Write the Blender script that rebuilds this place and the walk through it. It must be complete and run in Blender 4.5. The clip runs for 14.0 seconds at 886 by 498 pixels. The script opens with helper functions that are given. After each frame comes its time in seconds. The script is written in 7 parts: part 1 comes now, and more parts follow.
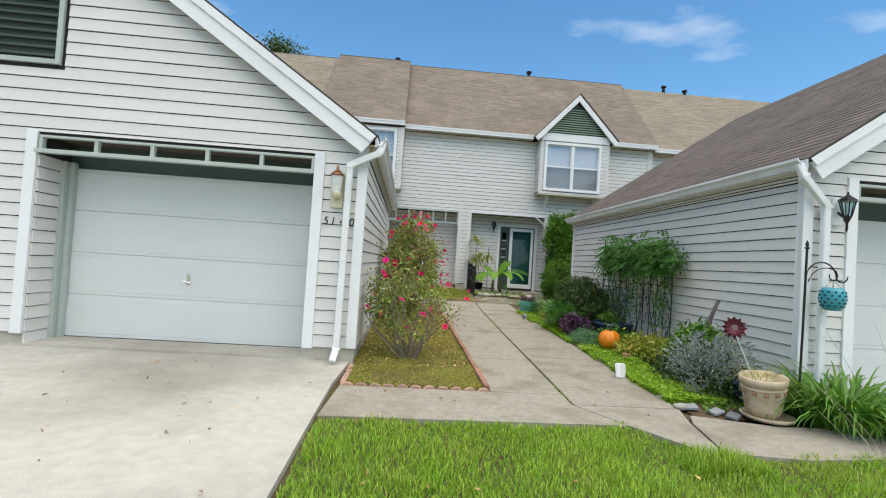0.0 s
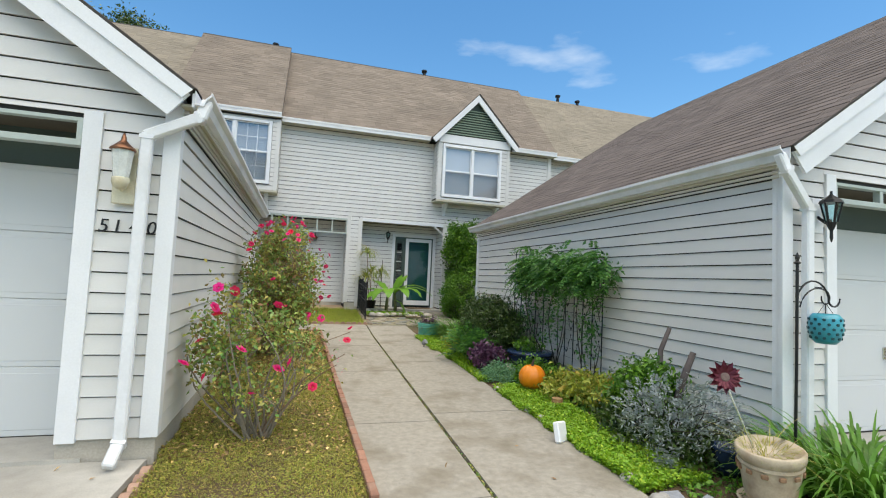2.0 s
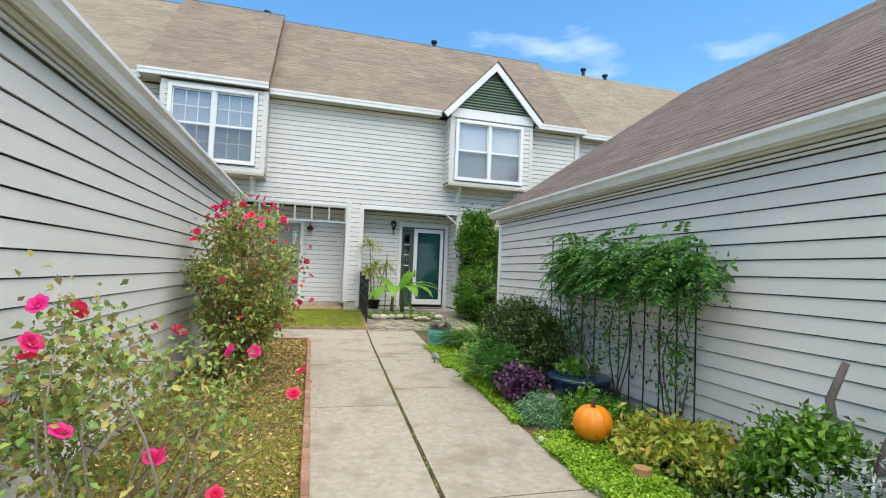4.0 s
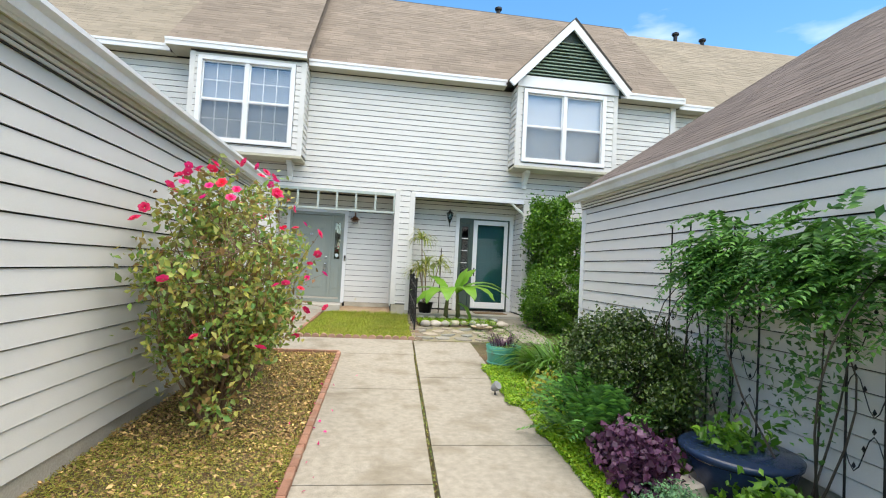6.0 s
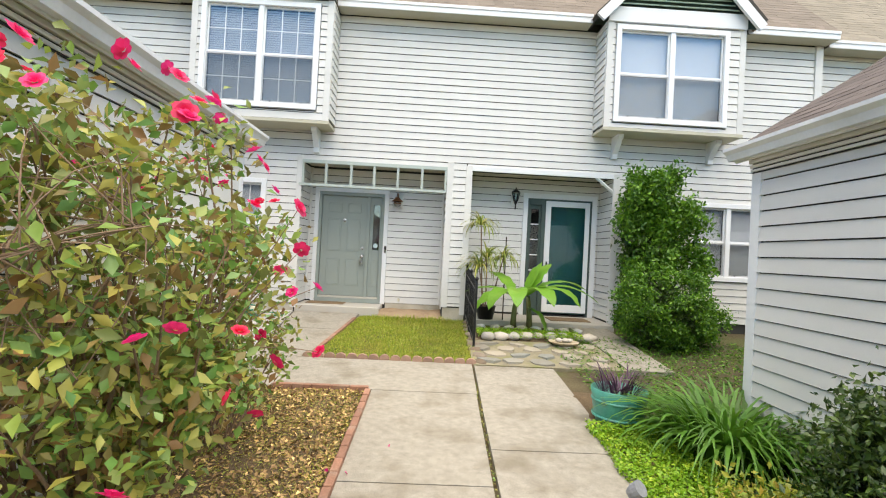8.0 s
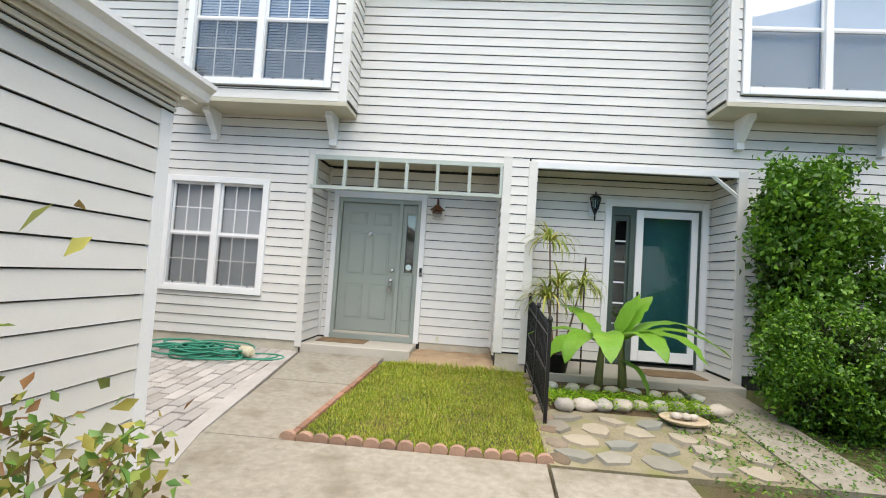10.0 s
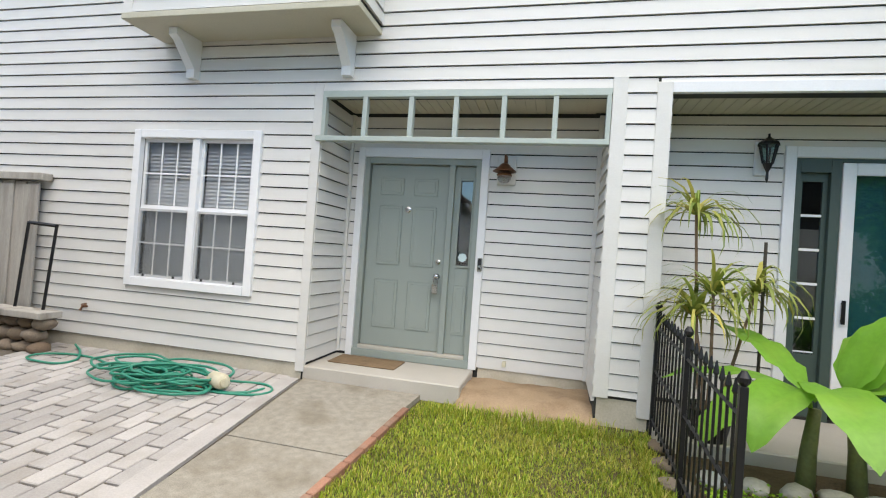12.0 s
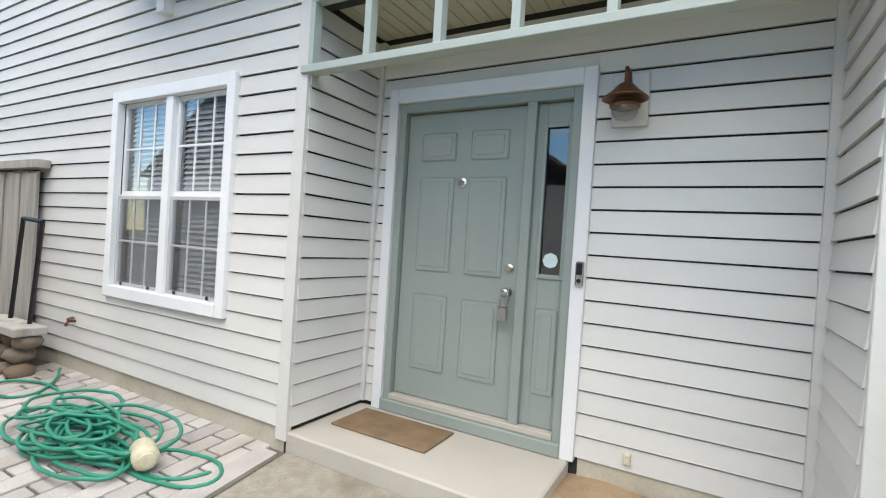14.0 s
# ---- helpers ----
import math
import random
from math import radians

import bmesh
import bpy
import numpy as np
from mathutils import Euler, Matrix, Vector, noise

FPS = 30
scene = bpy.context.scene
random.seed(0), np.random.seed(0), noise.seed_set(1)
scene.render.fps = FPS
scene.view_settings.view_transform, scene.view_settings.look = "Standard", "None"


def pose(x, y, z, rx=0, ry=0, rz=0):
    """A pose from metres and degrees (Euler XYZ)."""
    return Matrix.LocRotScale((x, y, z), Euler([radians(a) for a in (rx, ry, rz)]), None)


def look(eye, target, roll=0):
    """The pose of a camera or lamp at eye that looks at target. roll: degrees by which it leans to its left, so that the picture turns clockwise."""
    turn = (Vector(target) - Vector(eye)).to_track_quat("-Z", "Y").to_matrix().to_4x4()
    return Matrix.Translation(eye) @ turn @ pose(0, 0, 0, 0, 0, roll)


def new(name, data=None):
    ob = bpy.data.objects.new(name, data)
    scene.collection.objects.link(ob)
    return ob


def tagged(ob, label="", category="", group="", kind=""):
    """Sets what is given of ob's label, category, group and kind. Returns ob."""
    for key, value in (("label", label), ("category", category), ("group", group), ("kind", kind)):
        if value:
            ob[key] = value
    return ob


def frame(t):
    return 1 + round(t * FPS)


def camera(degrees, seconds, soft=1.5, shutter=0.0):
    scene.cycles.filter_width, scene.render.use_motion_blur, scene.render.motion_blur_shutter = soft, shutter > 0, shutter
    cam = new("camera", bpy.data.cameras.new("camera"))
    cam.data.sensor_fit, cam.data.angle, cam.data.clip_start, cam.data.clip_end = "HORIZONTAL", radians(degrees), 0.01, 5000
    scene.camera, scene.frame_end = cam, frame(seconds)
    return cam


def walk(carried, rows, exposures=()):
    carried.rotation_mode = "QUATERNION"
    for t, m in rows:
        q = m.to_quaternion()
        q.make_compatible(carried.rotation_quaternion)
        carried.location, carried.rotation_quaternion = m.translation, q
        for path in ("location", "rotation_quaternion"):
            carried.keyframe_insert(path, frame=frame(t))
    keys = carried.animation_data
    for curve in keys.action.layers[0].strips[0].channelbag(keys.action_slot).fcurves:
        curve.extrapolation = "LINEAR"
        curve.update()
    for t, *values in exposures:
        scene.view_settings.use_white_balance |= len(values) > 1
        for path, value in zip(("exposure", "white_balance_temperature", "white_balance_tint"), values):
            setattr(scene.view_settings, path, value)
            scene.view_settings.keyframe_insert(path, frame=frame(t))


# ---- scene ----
cam = camera(85.5, 14.0, soft=1.1)
PATH = [
    (0, (-0.018, -0.12, 1.465), (0.13, 1.873, 1.523), 3.7),
    (0.5, (0.01, 0.315, 1.506), (0.355, 2.283, 1.605), 3.3),
    (1, (0.087, 0.784, 1.554), (0.54, 2.729, 1.674), 3.0),
    (1.5, (0.235, 1.302, 1.594), (0.761, 3.227, 1.721), 2.7),
    (2, (0.367, 1.837, 1.614), (0.939, 3.749, 1.74), 2.6),
    (2.5, (0.563, 2.356, 1.632), (1.152, 4.264, 1.747), 2.4),
    (5, (1.121, 4.791, 1.685), (1.532, 6.746, 1.775), 2.6),
    (5.5, (1.282, 5.281, 1.673), (1.617, 7.251, 1.762), 2.9),
    (6, (1.467, 5.85, 1.678), (1.733, 7.831, 1.757), 3.0),
    (6.5, (1.584, 6.508, 1.674), (1.79, 8.496, 1.738), 3.0),
    (7, (1.591, 7.113, 1.73), (1.754, 9.107, 1.76), 3.0),
    (7.5, (1.567, 7.755, 1.744), (1.682, 9.751, 1.763), 3.0),
    (8, (1.511, 8.376, 1.768), (1.573, 10.375, 1.788), 3.0),
    (8.2, (1.508, 8.588, 1.775), (1.547, 10.588, 1.797), 3.2),
    (10.3, (1.509, 11.177, 1.822), (1.311, 13.164, 1.923), 3.9),
    (10.5, (1.517, 11.467, 1.829), (1.279, 13.451, 1.923), 4.0),
    (11, (1.469, 12.08, 1.861), (1.154, 14.054, 1.945), 4.1),
    (11.5, (1.453, 12.672, 1.874), (1.059, 14.632, 1.925), 4.1),
    (12, (1.416, 13.236, 1.877), (0.955, 15.182, 1.901), 4.1),
    (12.5, (1.415, 13.813, 1.905), (0.889, 15.743, 1.891), 4.2),
    (13, (1.422, 14.367, 1.925), (0.829, 16.277, 1.887), 4.4),
    (13.5, (1.37, 14.936, 1.935), (0.629, 16.793, 1.887), 4.2),
    (14, (1.309, 15.452, 1.921), (0.327, 17.195, 1.901), 3.7),]
walk(cam, [(t, look(eye, target, roll)) for t, eye, target, roll in PATH], exposures=[(0.0, 0.97, 7700, 6), (2.5, 1.12, 7700, 6), (5.0, 1.52, 7600, 6.5), (8.0, 1.62, 8100, 8.5), (11.0, 1.5, 7700, 9), (13.0, 1.56, 7600, 8), (14.0, 1.62, 7500, 8)])

# ---- daylight ----
world = bpy.data.worlds.new("sky")
scene.world = world
world.use_nodes = True
wn, wl = world.node_tree.nodes, world.node_tree.links
SUN_ELEV, SUN_AZ = radians(74), radians(156)
sky = wn.new("ShaderNodeTexSky")
sky.sky_type, sky.sun_disc, sky.sun_elevation, sky.sun_rotation = "NISHITA", False, SUN_ELEV, SUN_AZ
sky.air_density, sky.dust_density, sky.ozone_density = 1.0, 0.2, 2.2
clouds = wn.new("ShaderNodeTexNoise")
clouds.inputs["Scale"].default_value, clouds.inputs["Detail"].default_value = 3.2, 7
cmap, ccoord = wn.new("ShaderNodeMapping"), wn.new("ShaderNodeTexCoord")
cmap.inputs["Scale"].default_value = (1, 1, 3.2)
cmap.inputs["Location"].default_value = (0.3, 0.1, 0.55)
cramp = wn.new("ShaderNodeValToRGB")
cramp.color_ramp.elements[0].position, cramp.color_ramp.elements[1].position = 0.57, 1.0
cmix = wn.new("ShaderNodeMixRGB")
cmix.inputs["Color2"].default_value = (6.0, 6.3, 6.8, 1)
wl.new(ccoord.outputs["Generated"], cmap.inputs["Vector"])
wl.new(cmap.outputs["Vector"], clouds.inputs["Vector"])
wl.new(clouds.outputs["Fac"], cramp.inputs["Fac"])
wl.new(cramp.outputs["Color"], cmix.inputs["Fac"])
deep = wn.new("ShaderNodeHueSaturation")
deep.inputs["Saturation"].default_value = 1.3
wl.new(sky.outputs["Color"], deep.inputs["Color"])
wl.new(deep.outputs["Color"], cmix.inputs["Color1"])
wl.new(cmix.outputs["Color"], wn["Background"].inputs["Color"])
wn["Background"].inputs["Strength"].default_value = 0.115
sun = new("sun", bpy.data.lights.new("sun", "SUN"))
sun.data.energy, sun.data.angle, sun.data.color = 2.35, radians(95), (1.0, 0.945, 0.845)
sun.matrix_world = look((0, 0, 0), (-math.sin(SUN_AZ) * math.cos(SUN_ELEV), -math.cos(SUN_AZ) * math.cos(SUN_ELEV), -math.sin(SUN_ELEV)))

# ---- materials ----
def material(name, base, rough=0.6, var=0.12, scale=6.0, fine=90.0, bump=0.15, bump_dist=0.004, metal=0.0, stain=None,
             stain_amount=0.0, stain_scale=1.2, stain_lo=0.5, random_amount=0.0, island=False, stretch=(1, 1, 1), spec=0.5, translucent=0.0, alt=None):
    """A principled material with two scales of variation, relief, stains and a shade of its own for each piece."""
    m = bpy.data.materials.new(name)
    m.use_nodes = True
    n, l = m.node_tree.nodes, m.node_tree.links
    b = n["Principled BSDF"]
    b.inputs["Roughness"].default_value, b.inputs["Metallic"].default_value = rough, metal
    b.inputs["Specular IOR Level"].default_value = spec
    geo, mapping = n.new("ShaderNodeNewGeometry"), n.new("ShaderNodeMapping")
    mapping.inputs["Scale"].default_value = stretch
    l.new(geo.outputs["Position"], mapping.inputs["Vector"])

    def noise_node(s, detail):
        t = n.new("ShaderNodeTexNoise")
        t.inputs["Scale"].default_value, t.inputs["Detail"].default_value = s, detail
        l.new(mapping.outputs["Vector"], t.inputs["Vector"])
        return t.outputs["Fac"]

    big, small = noise_node(scale, 4), noise_node(fine, 3)
    add = n.new("ShaderNodeMath")
    add.operation = "ADD"
    l.new(big, add.inputs[0])
    l.new(small, add.inputs[1])
    rng = n.new("ShaderNodeMapRange")
    rng.inputs["From Min"].default_value, rng.inputs["From Max"].default_value = 0.6, 1.4
    rng.inputs["To Min"].default_value, rng.inputs["To Max"].default_value = 1 - var, 1 + var
    l.new(add.outputs[0], rng.inputs["Value"])
    value = rng.outputs["Result"]
    colour = None
    if random_amount:
        src = geo.outputs["Random Per Island"] if island else n.new("ShaderNodeObjectInfo").outputs["Random"]
        r2 = n.new("ShaderNodeMapRange")
        r2.inputs["To Min"].default_value, r2.inputs["To Max"].default_value = 1 - random_amount, 1 + random_amount
        l.new(src, r2.inputs["Value"])
        mul = n.new("ShaderNodeMath")
        mul.operation = "MULTIPLY"
        l.new(value, mul.inputs[0])
        l.new(r2.outputs["Result"], mul.inputs[1])
        value = mul.outputs[0]
        if alt:
            ar = n.new("ShaderNodeValToRGB")
            els = ar.color_ramp.elements
            els[0].color, els[1].color = (*base, 1), (*alt[-1], 1)
            for k, c in enumerate(alt[:-1]):
                e = els.new((k + 1) / len(alt))
                e.color = (*c, 1)
            l.new(src, ar.inputs["Fac"])
            colour = ar.outputs["Color"]
    scale_node = n.new("ShaderNodeVectorMath")
    scale_node.operation = "SCALE"
    scale_node.inputs[0].default_value = base
    if colour:
        l.new(colour, scale_node.inputs[0])
    l.new(value, scale_node.inputs["Scale"])
    out = scale_node.outputs["Vector"]
    if stain:
        s = noise_node(stain_scale, 6)
        ramp = n.new("ShaderNodeMapRange")
        ramp.inputs["From Min"].default_value, ramp.inputs["From Max"].default_value = stain_lo, stain_lo + 0.22
        ramp.inputs["To Max"].default_value = stain_amount
        l.new(s, ramp.inputs["Value"])
        mix = n.new("ShaderNodeMixRGB")
        mix.inputs["Color2"].default_value = (*stain, 1)
        l.new(ramp.outputs["Result"], mix.inputs["Fac"])
        l.new(out, mix.inputs["Color1"])
        out = mix.outputs["Color"]
    l.new(out, b.inputs["Base Color"])
    if bump:
        bp = n.new("ShaderNodeBump")
        bp.inputs["Strength"].default_value, bp.inputs["Distance"].default_value = bump, bump_dist
        l.new(add.outputs[0], bp.inputs["Height"])
        l.new(bp.outputs["Normal"], b.inputs["Normal"])
    if translucent:
        tr = n.new("ShaderNodeBsdfTranslucent")
        l.new(out, tr.inputs["Color"])
        mx = n.new("ShaderNodeMixShader")
        mx.inputs["Fac"].default_value = translucent
        l.new(b.outputs[0], mx.inputs[1])
        l.new(tr.outputs[0], mx.inputs[2])
        l.new(mx.outputs[0], n["Material Output"].inputs["Surface"])
    return m


SIDING = material("siding_paint", (0.645, 0.635, 0.615), 0.5, 0.05, 1.6, 60, 0.12, 0.002, stain=(0.45, 0.46, 0.42), stain_amount=0.22, stain_scale=0.9, random_amount=0.025, stretch=(1, 1, 3))
TRIM = material("white_trim_paint", (0.74, 0.75, 0.77), 0.45, 0.05, 2.5, 70, 0.1, 0.002, stain=(0.5, 0.5, 0.47), stain_amount=0.18)
VINYL = material("white_vinyl", (0.8, 0.81, 0.83), 0.35, 0.03, 3, 50, 0.05, 0.001)
GUTTER = material("gutter_enamel", (0.72, 0.73, 0.75), 0.4, 0.06, 2, 40, 0.08, 0.002, stain=(0.4, 0.4, 0.37), stain_amount=0.35, stain_scale=3)
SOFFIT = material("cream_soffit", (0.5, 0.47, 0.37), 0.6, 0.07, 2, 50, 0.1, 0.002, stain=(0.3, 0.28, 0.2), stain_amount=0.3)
SAGE = material("sage_green_paint", (0.27, 0.31, 0.29), 0.42, 0.05, 2, 80, 0.08, 0.001)
SAGE_LIGHT = material("pale_sage_trim", (0.4, 0.45, 0.42), 0.5, 0.06, 2, 80, 0.08, 0.001)
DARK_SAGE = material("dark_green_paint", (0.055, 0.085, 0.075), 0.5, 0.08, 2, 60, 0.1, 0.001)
VENT_GREEN = material("vent_green_paint", (0.3, 0.4, 0.32), 0.5, 0.08, 3, 60, 0.1, 0.001)
GARAGE_DOOR = material("garage_door_enamel", (0.6, 0.62, 0.63), 0.4, 0.04, 0.8, 200, 0.12, 0.001, stain=(0.48, 0.5, 0.5), stain_amount=0.25, stain_scale=0.6)
SHINGLE = material("brown_shingle", (0.2, 0.165, 0.137), 0.9, 0.18, 1.1, 160, 0.5, 0.004, random_amount=0.13, island=True, stain=(0.12, 0.1, 0.085), stain_amount=0.4, stain_scale=0.5, spec=0.2)
SHINGLE_TAN = material("tan_shingle", (0.23, 0.2, 0.16), 0.9, 0.15, 1.1, 160, 0.5, 0.004, random_amount=0.1, island=True, spec=0.2)
SHINGLE_DARK = material("grey_brown_shingle", (0.135, 0.11, 0.1), 0.9, 0.18, 1.1, 160, 0.5, 0.004, random_amount=0.16, island=True, stain=(0.09, 0.075, 0.07), stain_amount=0.5, stain_scale=0.7, spec=0.2)
SHINGLE_SINGLE = material("grey_brown_shingle_piece", (0.135, 0.11, 0.1), 0.9, 0.18, 1.1, 160, 0.5, 0.004, random_amount=0.16, stain=(0.09, 0.075, 0.07), stain_amount=0.5, stain_scale=0.7, spec=0.2)
# Near-black wall backing puts the lap shadows into the siding gaps.
SHADE_SHEATH = material("shade_dark_sheathing", (0.03, 0.03, 0.028), 0.9)
FELT = material("roof_deck", (0.05, 0.045, 0.04), 0.9)
CONCRETE = material("weathered_concrete", (0.3082, 0.2815, 0.2374), 0.85, 0.27, 16.0, 120, 0.5, 0.005, stain=(0.1748, 0.1472, 0.1058), stain_amount=0.7, stain_scale=2.4, stain_lo=0.5, spec=0.25)
DRIVE = material("driveway_concrete", (0.45, 0.43, 0.39), 0.85, 0.16, 9.0, 110, 0.35, 0.004, stain=(0.22, 0.2, 0.17), stain_amount=0.75, stain_scale=0.5, stain_lo=0.44, spec=0.25)
PALE_BLOCK = material("pale_foundation_concrete", (0.5, 0.46, 0.38), 0.85, 0.15, 3, 70, 0.3, 0.005, stain=(0.26, 0.22, 0.15), stain_amount=0.5, stain_scale=2.2)
BLOCK = material("foundation_block", (0.42, 0.385, 0.33), 0.9, 0.2, 3, 60, 0.4, 0.006, stain=(0.12, 0.12, 0.08), stain_amount=0.5)
SLAB = material("pale_slab_concrete", (0.46, 0.43, 0.385), 0.8, 0.08, 2, 120, 0.25, 0.003, stain=(0.35, 0.28, 0.22), stain_amount=0.4)
SOIL = material("soil_and_thatch", (0.105, 0.085, 0.05), 0.95, 0.35, 2.2, 55, 0.8, 0.02, stain=(0.09, 0.13, 0.03), stain_amount=0.8, stain_scale=0.8, spec=0.15)
SANDY = material("sandy_soil", (0.36, 0.26, 0.17), 0.95, 0.25, 4, 80, 0.6, 0.01, stain=(0.2, 0.13, 0.08), stain_amount=0.6, stain_scale=3, spec=0.15)
MULCH_SOIL = material("mulch_soil", (0.12, 0.085, 0.052), 0.95, 0.4, 5, 60, 0.8, 0.02, spec=0.15)
BLACK = material("black_iron", (0.012, 0.012, 0.014), 0.4, 0.2, 8, 90, 0.1, 0.001, metal=0.3)
COPPER = material("aged_copper", (0.22, 0.105, 0.062), 0.35, 0.3, 20, 120, 0.1, 0.001, metal=0.9)
STEEL = material("brushed_steel", (0.55, 0.55, 0.55), 0.25, 0.1, 30, 150, 0.05, 0.001, metal=1.0)
BLIND = material("white_blind", (0.82, 0.83, 0.85), 0.5, 0.04, 3, 40, 0.05)
# Near-black colour stands in for the shade of unlit rooms.
ROOM_SHADE = material("room_shade_black", (0.035, 0.037, 0.04), 0.9)
RED_BRICK = material("red_edging_brick", (0.3, 0.15, 0.1), 0.85, 0.25, 6, 70, 0.5, 0.006, random_amount=0.25, stain=(0.3, 0.26, 0.2), stain_amount=0.5, stain_scale=5)
GREY_WOOD = material("weathered_grey_wood", (0.42, 0.395, 0.36), 0.85, 0.2, 3, 40, 0.5, 0.004, stretch=(6, 6, 0.6), random_amount=0.12, stain=(0.14, 0.12, 0.1), stain_amount=0.5)


def glass_material(name, tint, rough=0.02):
    m = bpy.data.materials.new(name)
    m.use_nodes = True
    n, l = m.node_tree.nodes, m.node_tree.links
    clear, gloss, mix, fres = (n.new(k) for k in ("ShaderNodeBsdfTransparent", "ShaderNodeBsdfGlossy", "ShaderNodeMixShader", "ShaderNodeLayerWeight"))
    clear.inputs["Color"].default_value = (*tint, 1)
    gloss.inputs["Roughness"].default_value = rough
    fres.inputs["Blend"].default_value = 0.5
    power, ramp = n.new("ShaderNodeMath"), n.new("ShaderNodeMapRange")
    power.operation = "POWER"
    power.inputs[1].default_value = 3.0
    ramp.inputs["To Min"].default_value, ramp.inputs["To Max"].default_value = 0.12, 0.85
    l.new(fres.outputs["Facing"], power.inputs[0])
    l.new(power.outputs[0], ramp.inputs["Value"])
    l.new(ramp.outputs["Result"], mix.inputs["Fac"])
    l.new(clear.outputs[0], mix.inputs[1])
    l.new(gloss.outputs[0], mix.inputs[2])
    l.new(mix.outputs[0], n["Material Output"].inputs["Surface"])
    return m


GLASS = glass_material("window_glass", (0.84, 0.87, 0.9))
def screen_material():
    m = bpy.data.materials.new("insect_screen")
    m.use_nodes = True
    n, l = m.node_tree.nodes, m.node_tree.links
    clear, mix = n.new("ShaderNodeBsdfTransparent"), n.new("ShaderNodeMixShader")
    n["Principled BSDF"].inputs["Base Color"].default_value = (0.1, 0.11, 0.12, 1)
    n["Principled BSDF"].inputs["Roughness"].default_value = 0.8
    mix.inputs["Fac"].default_value = 0.16
    l.new(clear.outputs[0], mix.inputs[1])
    l.new(n["Principled BSDF"].outputs[0], mix.inputs[2])
    l.new(mix.outputs[0], n["Material Output"].inputs["Surface"])
    return m


SCREEN = screen_material()
SMOKED = glass_material("storm_door_glass", (0.62, 0.85, 0.88))

# ---- helpers for meshes ----
def part(name, bm, mat, parent=None, label="", smooth=False, world=False):
    me = bpy.data.meshes.new(name)
    bm.to_mesh(me)
    bm.free()
    me.materials.append(mat)
    if smooth:
        for p in me.polygons:
            p.use_smooth = True
    ob = new(name, me)
    if parent:
        ob.parent = parent
        if world:
            ob.matrix_parent_inverse = parent.matrix_basis.inverted()
    if label:
        ob["label"] = label
    return ob


def shared(name, me, parent, m=None):
    ob = new(name, me)
    ob.parent = parent
    if m is not None:
        ob.matrix_basis = m
    return ob


def thing(name, label, category, group="", kind="", at=None):
    ob = new(name)
    if at is not None:
        ob.matrix_basis = at
    return tagged(ob, label, category, group, kind)


def box(bm, x0, x1, y0, y1, z0, z1, bevel=0.0, m=None):
    r = bmesh.ops.create_cube(bm, size=1)
    vs = r["verts"]
    for v in vs:
        v.co = Vector((x0 + (v.co.x + 0.5) * (x1 - x0), y0 + (v.co.y + 0.5) * (y1 - y0), z0 + (v.co.z + 0.5) * (z1 - z0)))
        if m is not None:
            v.co = m @ v.co
    if bevel:
        es = list({e for v in vs for e in v.link_edges})
        bmesh.ops.bevel(bm, geom=es, offset=bevel, segments=1, affect="EDGES")
    return bm


def boxes(*specs, bevel=0.0):
    bm = bmesh.new()
    for s in specs:
        box(bm, *s, bevel=bevel)
    return bm


def tube(bm, pts, r0, r1=None, sides=6, cap=True):
    """A tapered tube through the points."""
    r1 = r0 if r1 is None else r1
    pts = [Vector(p) for p in pts]
    rings = []
    for i, p in enumerate(pts):
        d = (pts[min(i + 1, len(pts) - 1)] - pts[max(i - 1, 0)]).normalized()
        a = d.cross(Vector((0, 0, 1)) if abs(d.z) < 0.9 else Vector((1, 0, 0))).normalized()
        b = d.cross(a)
        r = r0 + (r1 - r0) * i / max(1, len(pts) - 1)
        rings.append([bm.verts.new(p + r * (math.cos(2 * math.pi * k / sides) * a + math.sin(2 * math.pi * k / sides) * b)) for k in range(sides)])
    for q, s in zip(rings, rings[1:]):
        for k in range(sides):
            bm.faces.new((q[k], q[(k + 1) % sides], s[(k + 1) % sides], s[k]))
    if cap:
        bm.faces.new(rings[0][::-1])
        bm.faces.new(rings[-1])
    return bm


def lathe(bm, profile, centre=(0, 0, 0), n=24, m=None):
    rings = []
    for r, z in profile:
        rings.append([bm.verts.new(Vector(centre) + Vector((r * math.cos(2 * math.pi * k / n), r * math.sin(2 * math.pi * k / n), z))) for k in range(n)])
    for q, s in zip(rings, rings[1:]):
        for k in range(n):
            bm.faces.new((q[k], q[(k + 1) % n], s[(k + 1) % n], s[k]))
    if profile[0][0] > 1e-4:
        bm.faces.new(rings[0][::-1])
    if profile[-1][0] > 1e-4:
        bm.faces.new(rings[-1])
    if m is not None:
        bm.transform(m)
    return bm


def mesh_of(name, verts, faces, mat, smooth=False):
    me = bpy.data.meshes.new(name)
    me.from_pydata(verts, [], faces)
    me.materials.append(mat)
    if smooth:
        me.polygons.foreach_set("use_smooth", [True] * len(me.polygons))
    me.update()
    return me


